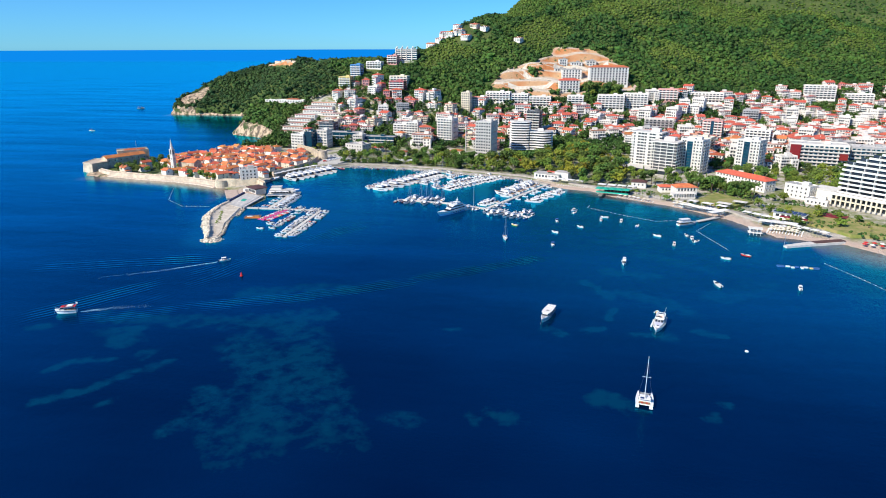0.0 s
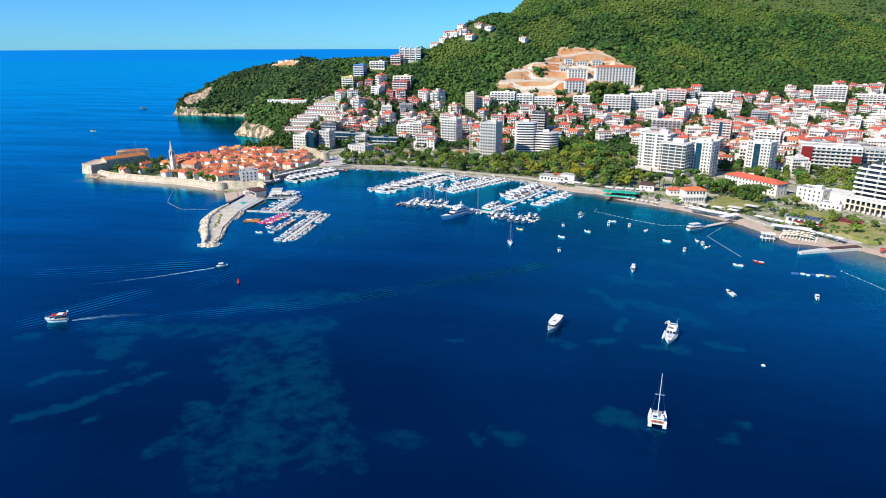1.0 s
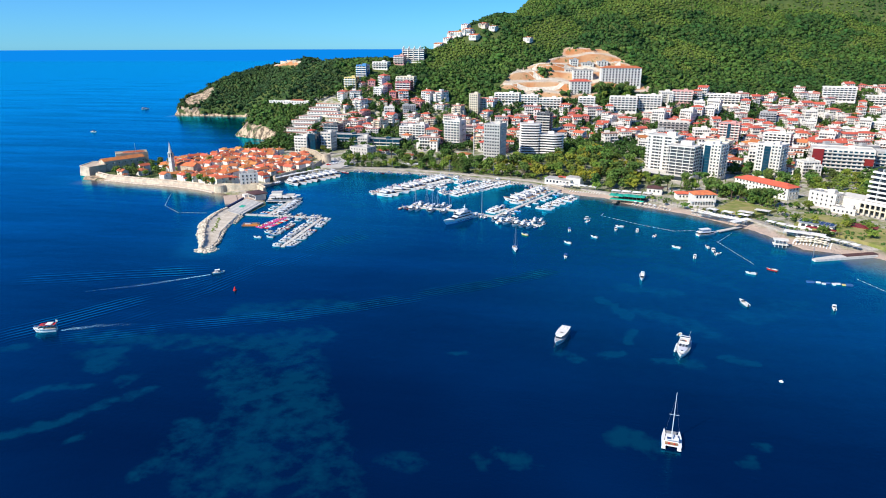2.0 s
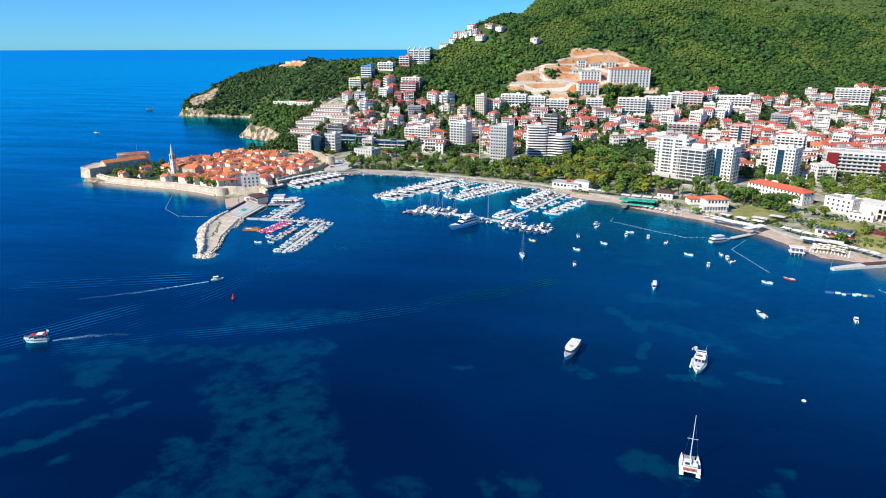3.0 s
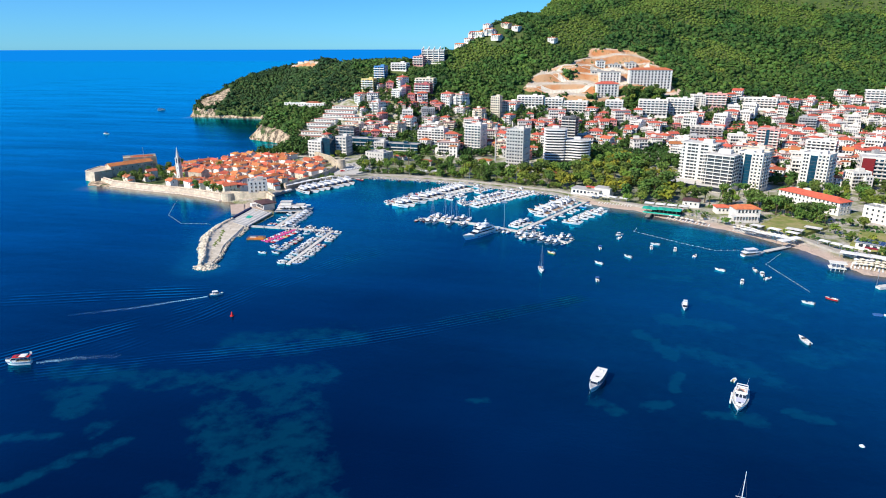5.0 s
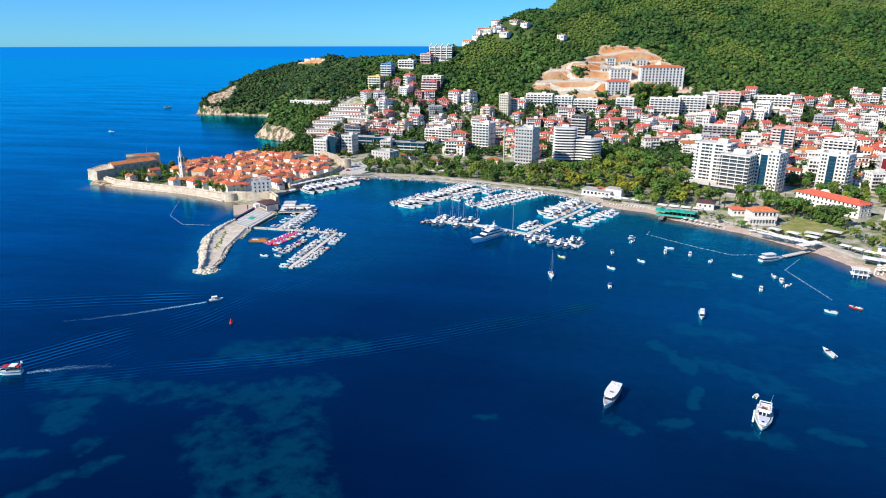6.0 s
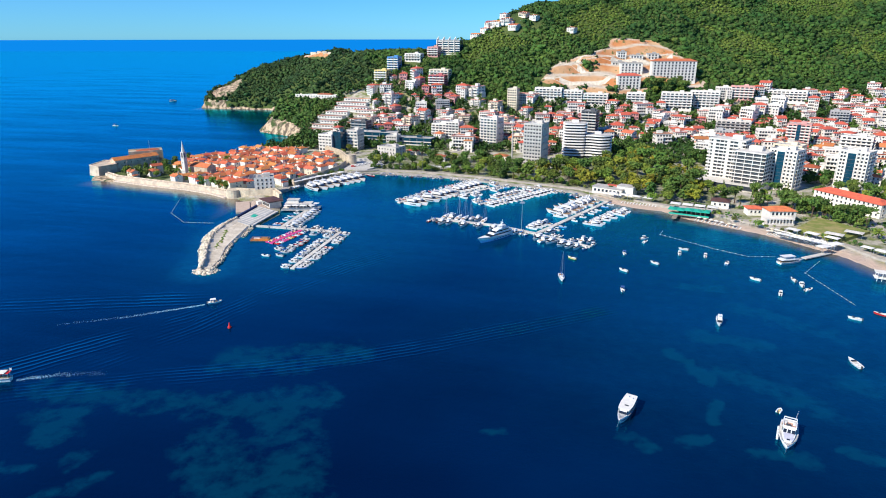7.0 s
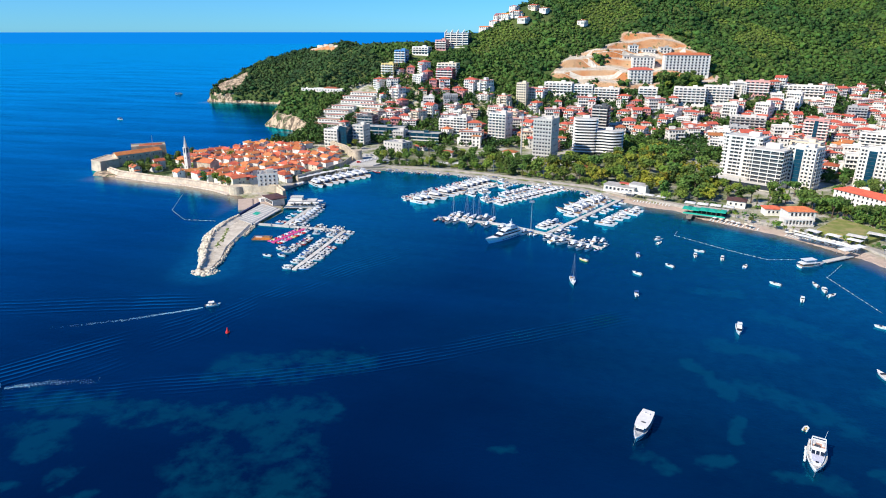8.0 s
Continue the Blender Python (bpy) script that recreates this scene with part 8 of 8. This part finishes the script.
TREES = [
    tree("broadleaf_tree", "broad leafy green park tree", 4.6, 7.0, 2.6, M_LEAF, 1, 70),
    tree("pine_tree", "dark green spreading umbrella pine", 4.2, 6.0, 4.5, M_LEAF_DARK, 2, 60, 0.55),
    tree("broadleaf_tree", "leafy lime green park tree", 4.0, 6.0, 2.2, M_LEAF_LIME, 3, 60),
    tree("cypress_tree", "slim dark green cypress tree", 1.6, 11.0, 1.0, M_LEAF_DARK, 4, 70, 1.8, 0.75),
    tree("broadleaf_tree", "small round green tree", 2.8, 4.2, 1.6, M_LEAF, 5, 55),
    tree("oak_tree", "dense dark green oak tree", 4.8, 7.5, 2.2, M_LEAF_DARK, 6, 70),
    palm(7),
]
grove = random.Random(12)
planted = set()


def plant(kind, x, y, z=None, grow=1.0):
    z = float(ground_z(x, y)) if z is None else z
    m = pose(x, y, z, 0, 0, grove.uniform(0, 360)) @ Matrix.Scale(grow, 4)
    if kind in planted:
        ob = copy_thing(TREES[kind], m)
    else:
        planted.add(kind)
        ob = TREES[kind]
        ob.matrix_basis = m
    return ob


for row in range(20):
    for col in range(32):
        x = -235 + col * 11.2 + grove.uniform(-3, 3)
        y = 556 + row * 11.2 + grove.uniform(-3, 3)
        kind = grove.choice((0, 0, 1, 5, 2, 2, 0, 4, 5))
        if x < -60 and kind == 2:
            kind = 5
        size, gap = grove.uniform(1.0, 1.5), grove.random()
        if not bool(inside(x, y, PARK)) or gap < 0.13 or float(shore(x, y)) < 12 or not is_free(x, y, 2.0):
            continue
        plant(kind, x, y, 2.8, size * (0.74 if x < -70 else 0.92))
# the dark clump below the unfinished hotel
for k in range(26):
    x, y = grove.uniform(40, 92), grove.uniform(938, 962)
    plant(grove.choice((5, 5, 0, 1)), x, y, None, grove.uniform(1.0, 1.6))
# rows beside the long building and in the gardens
for k in range(24):
    plant(grove.choice((1, 5, 5, 3, 0)), 121 + 1.8 * k + grove.uniform(-3, 3), 559 - 1.6 * k + grove.uniform(-4, 4), 3.0, grove.uniform(0.75, 1.12))
for k in range(46):
    x, y = grove.uniform(208, 262), grove.uniform(545, 640)
    if is_free(x, y, 2.5):
        plant(grove.choice((0, 4, 4, 6, 5)), x, y, None, grove.uniform(0.7, 1.1))
for k in range(34):
    x, y = grove.uniform(160, 215), grove.uniform(428, 520)
    if is_free(x, y, 2.0) and float(shore(x, y)) > 22:
        plant(grove.choice((4, 4, 0, 6)), x, y, 4.0, grove.uniform(0.5, 0.9))
for x, y in ((-330, 527), (-322, 524), (-342, 531), (-352, 532), (-392, 552), (-384, 561), (-379, 570), (-376, 578), (-398, 545), (-306, 521), (-313, 524), (-412, 541), (-299, 516), (-294, 514), (-368, 586), (-372, 548), (-365, 543), (-380, 540), (-390, 540), (-402, 537), (-360, 560), (-348, 541), (-374, 560), (-330, 650), (-310, 612), (-350, 600)):
    plant(grove.choice((4, 0, 5)), x, y, 3.0, grove.uniform(0.6, 0.95))
for x, y in ((-418, 562), (-414, 568), (-409, 575), (-405, 582), (-400, 590), (-422, 556), (-412, 558), (-404, 570), (-398, 578), (-394, 598), (-398, 606), (-404, 600), (-406, 622)):
    plant(5 if x > -415 else 4, x, y, 3.0, grove.uniform(0.55, 0.85))
for k in range(30):
    x, y = grove.uniform(70, 140), grove.uniform(545, 600)
    if is_free(x, y, 2.0) and float(shore(x, y)) > 20:
        plant(grove.choice((0, 5, 1, 4, 3)), x, y, 3.4, grove.uniform(0.6, 1.0))
for k in range(18):
    plant(grove.choice((4, 6)), 62 + 4.2 * k, 524 - 3.0 * k + 9 + grove.uniform(-1, 1), 2.6, grove.uniform(0.35, 0.7))
for k in range(34):
    x, y = grove.uniform(-280, -190), grove.uniform(640, 735)
    if is_free(x, y, 2.0) and not bool(inside(x, y, OLD_TOWN)):
        plant(grove.choice((0, 4, 3, 5, 6)), x, y, 3.2, grove.uniform(0.6, 1.0))

for k in range(40):
    x, y = grove.uniform(150, 232), grove.uniform(578, 650)
    if is_free(x, y, 2.0):
        plant(grove.choice((0, 4, 5, 4, 1)), x, y, None, grove.uniform(0.6, 1.0))
# small trees along the town quay
for k in range(13):
    f = k / 12
    plant(grove.choice((4, 6, 4)), -259 + 26 * f + grove.uniform(-0.6, 0.6), 545 + 53 * f, 1.5, grove.uniform(0.5, 0.8))
# shrubs and low trees along the promenade
edge_line = [(-214, 628), (-172, 631), (-141, 629), (-106, 622), (-58, 608), (-22, 598), (8, 577)]
for (ax, ay), (bx, by) in zip(edge_line, edge_line[1:]):
    n = int(math.hypot(bx - ax, by - ay) / 3.1)
    for k in range(n):
        if grove.random() < 0.8:
            plant(grove.choice((4, 4, 0, 5)), ax + (bx - ax) * k / n + grove.uniform(-1, 1), ay + (by - ay) * k / n + grove.uniform(-2, 2.5), 2.0, grove.uniform(0.35, 0.75))
# greenery between the houses on the slope
gx, gy = scatter(-372, 640, 640, 1120, 6.6)
ok = town_at(gx, gy) & (gy > np.interp(gx, [-400, -180, 0, 70, 200, 400, 700], [690, 720, 740, 700, 610, 520, 470]))
gx, gy = gx[ok], gy[ok]
open_ = np.array([is_free(x, y, 0.6) for x, y in zip(gx, gy)])
gx, gy = gx[open_], gy[open_]
gz = ground_z(gx, gy)
r = rng.uniform(1.8, 5.2, gx.size)
at = np.stack([gx, gy, gz + 1.1 * r], 1)
more = [at + np.stack([rng.uniform(-0.9, 0.9, r.size) * r, rng.uniform(-0.9, 0.9, r.size) * r, rng.uniform(-0.3, 0.7, r.size) * r], 1) for k in range(5)]
v, f = leafage(np.concatenate([at, *more]), np.concatenate([0.75 * r] + [0.56 * r] * 5), 1.0, 9)
tagged(new("garden_trees", from_arrays("garden_trees", v, f, [M_WOODLAND])), "green trees and shrubs between the houses", "trees", kind="stuff")
# tracks on the cut slope and the road below it
def draped(points, wide, lift, name, label, mat):
    """A track laid on the ground."""
    pts = []
    for (ax, ay), (bx, by) in zip(points, points[1:]):
        n = max(2, int(math.hypot(bx - ax, by - ay) / 4))
        pts += [(ax + (bx - ax) * k / n, ay + (by - ay) * k / n) for k in range(n)]
    pts.append(points[-1])
    v = []
    for k, (x, y) in enumerate(pts):
        a, c = pts[max(0, k - 1)], pts[min(len(pts) - 1, k + 1)]
        u = Vector((c[0] - a[0], c[1] - a[1], 0)).normalized()
        left, right = (x - u.y * wide / 2, y + u.x * wide / 2), (x + u.y * wide / 2, y - u.x * wide / 2)
        zl, zr = float(ground_z(*left)) + lift, float(ground_z(*right)) + lift
        v += [(*left, zl - 1.2), (*left, zl), (*right, zr), (*right, zr - 1.2)]
    f = [(4 * k + j, 4 * k + j + 1, 4 * k + j + 5, 4 * k + j + 4) for k in range(len(pts) - 1) for j in range(3)]
    tagged(part(name, Mk().add(v, f), mat, None), label, "road", kind="structure")


draped([(-86, 938), (-50, 940), (-10, 948), (4, 962), (-30, 972), (-62, 978), (-40, 1000), (0, 1012)], 6, 0.3, "site_track", "pale dirt track winding up the cut slope", M_GRAVEL)
draped([(0, 1012), (40, 1022), (78, 1030), (70, 1050)], 7, 0.3, "upper_track", "pale dirt track on the upper bench", M_GRAVEL)
draped([(-30, 884), (-8, 881), (20, 878), (48, 872), (70, 880)], 7, 0.5, "hill_road", "pale road below the cut slope", M_PALE)
draped([(118, 985), (112, 960), (104, 940), (100, 925)], 7, 0.4, "haul_road", "reddish haul road beside the unfinished hotel", M_SAND)

# ---- beach furniture, cars and other small things ----
def parasol(canvas, label):
    top = thing("parasol", label, "parasol", "beach parasols")
    n = 8
    rim = [(1.5 * math.cos(2 * math.pi * k / n), 1.5 * math.sin(2 * math.pi * k / n), 2.2) for k in range(n)]
    low = [(x * 0.98, y * 0.98, 2.05) for x, y, _ in rim]
    part("canopy", Mk().add(rim + low + [(0, 0, 2.75)], [(k, (k + 1) % n, 2 * n) for k in range(n)] + [(n + k, n + (k + 1) % n, (k + 1) % n, k) for k in range(n)]), canvas, top)
    part("pole", Mk().rod((0, 0, 0), (0, 0, 2.7), 0.05, 0.05, 5), M_METAL, top)
    return top


pr = random.Random(31)
shades = [parasol(M_CANVAS, "white beach parasol over the sand"), parasol(M_CREAM, "cream beach parasol over the sand"), parasol(M_RED, "red beach parasol over the sand")]
begun = set()
for a, c, rows, count, palette in (((100, 502), (128, 476), 2, 15, (0, 0, 1)), ((150, 436), (166, 428), 3, 7, (0, 1, 1)), ((60, 524), (84, 509), 1, 7, (0, 1)), ((196, 410), (218, 398), 2, 6, (2, 0, 2))):
    u = Vector((c[0] - a[0], c[1] - a[1], 0)).normalized()
    for row in range(rows):
        for k in range(count):
            f = (k + 0.5) / count
            x = a[0] + (c[0] - a[0]) * f - u.y * 3.2 * row + pr.uniform(-0.5, 0.5)
            y = a[1] + (c[1] - a[1]) * f + u.x * 3.2 * row + pr.uniform(-0.5, 0.5)
            kind = pr.choice(palette)
            m = pose(x, y, float(ground_z(x, y)), 0, 0, pr.uniform(0, 45))
            if kind in begun:
                copy_thing(shades[kind], m)
            else:
                begun.add(kind)
                shades[kind].matrix_basis = m
beds = Mk()
for a, c, rows, count in (((99, 500), (129, 474), 4, 26), ((148, 434), (168, 425), 5, 12), ((58, 523), (86, 507), 2, 14), ((10, 557), (36, 549), 2, 12)):
    u = Vector((c[0] - a[0], c[1] - a[1], 0)).normalized()
    for row in range(rows):
        for k in range(count):
            f = (k + 0.5) / count
            x = a[0] + (c[0] - a[0]) * f - u.y * 1.9 * row + pr.uniform(-0.2, 0.2)
            y = a[1] + (c[1] - a[1]) * f + u.x * 1.9 * row + pr.uniform(-0.2, 0.2)
            z = float(ground_z(x, y))
            turn = math.degrees(math.atan2(u.y, u.x)) + pr.uniform(-8, 8)
            beds.box(x, y, z + 0.25, 0.65, 1.5, 0.12, 0, turn).box(x - u.y * 0.7, y + u.x * 0.7, z + 0.35, 0.65, 0.5, 0.3, 0, turn)
tagged(part("sunbeds", beds, M_CANVAS, None), "rows of white sunbeds on the beach", "sunbeds", kind="stuff")


def car(paint_mat, label):
    """A parked hatchback."""
    top = thing("car", label, "car", "parked cars")
    b = Mk()
    side = [(-2.1, 0.3), (2.1, 0.3), (2.15, 0.75), (1.1, 0.92), (0.5, 1.42), (-1.3, 1.45), (-2.05, 0.95)]
    for w in (-0.85, 0.85):
        b.v += [(x, w * (0.82 if z > 1.2 else 1.0), z) for x, z in side]
    n = len(side)
    b.f += [tuple(range(n)), tuple(range(2 * n - 1, n - 1, -1))] + [(k, n + k, n + (k + 1) % n, (k + 1) % n) for k in range(n)]
    b.i += [0] * (n + 2)
    part("body", b, paint_mat, top)
    part("side_window", Mk().box(-0.4, 0, 0.98, 1.5, 1.66, 0.36), M_BOATGLASS, top)
    part("windscreen", Mk().add([(1.12, -0.7, 0.95), (1.12, 0.7, 0.95), (0.54, 0.62, 1.4), (0.54, -0.62, 1.4)], [(0, 1, 2, 3)]), M_BOATGLASS, top)
    for x in (-1.3, 1.3):
        for y in (-0.8, 0.8):
            part("wheel", Mk().rod((x, y - 0.1, 0.32), (x, y + 0.1, 0.32), 0.32, 0.32, 10), M_DARKGREY, top)
    return top


M_SILVER = surface("silver_car_paint", (0.45, 0.46, 0.47), (0.42, 0.43, 0.44), 0.6, 0.3, 4.0, 0.0, 0.0, 0.1, 0.5)
cars = [car(M_GEL, "white parked hatchback car"), car(M_SILVER, "silver parked hatchback car"), car(M_DARKGREY, "dark grey parked hatchback car"), car(M_RED, "red parked hatchback car")]
begun = set()
for a, c, count, turn in (((-232, 622), (-216, 655), 8, 25), ((-238, 655), (-222, 664), 4, 110), ((204, 528), (220, 540), 5, 60), ((-250, 534), (-247, 545), 3, 150)):
    for k in range(count):
        f = (k + 0.5) / count
        x, y = a[0] + (c[0] - a[0]) * f, a[1] + (c[1] - a[1]) * f
        kind = pr.choice((0, 0, 1, 1, 2, 3))
        z = 3.4 if x < -215 and y > 600 else (1.5 if x < 0 else max(4.2, float(ground_z(x, y))))
        m = pose(x, y, z + 0.01, 0, 0, turn + pr.uniform(-4, 4))
        if kind in begun:
            copy_thing(cars[kind], m)
        else:
            begun.add(kind)
            cars[kind].matrix_basis = m
# shrubs in gardens and along the beach path
sx, sy = scatter(60, 240, 420, 560, 3.4)
ok = (shore(sx, sy) > 15) & (wob(sx, sy, 9, 3.0) > 0.05)
ok &= np.array([is_free(x, y, 0.5) for x, y in zip(sx, sy)]) & ~inside(sx, sy, LAWN)
sx, sy = sx[ok], sy[ok]
r = rng.uniform(0.4, 1.3, sx.size)
v, f = lumps(np.stack([sx, sy, np.maximum(ground_z(sx, sy), 3.9) + 0.5 * r], 1), r, 0.8, 0.4)
tagged(new("shrubs", from_arrays("shrubs", v, f, [M_WOODLAND])), "low green shrubs in the gardens behind the beach", "shrubs", kind="stuff")
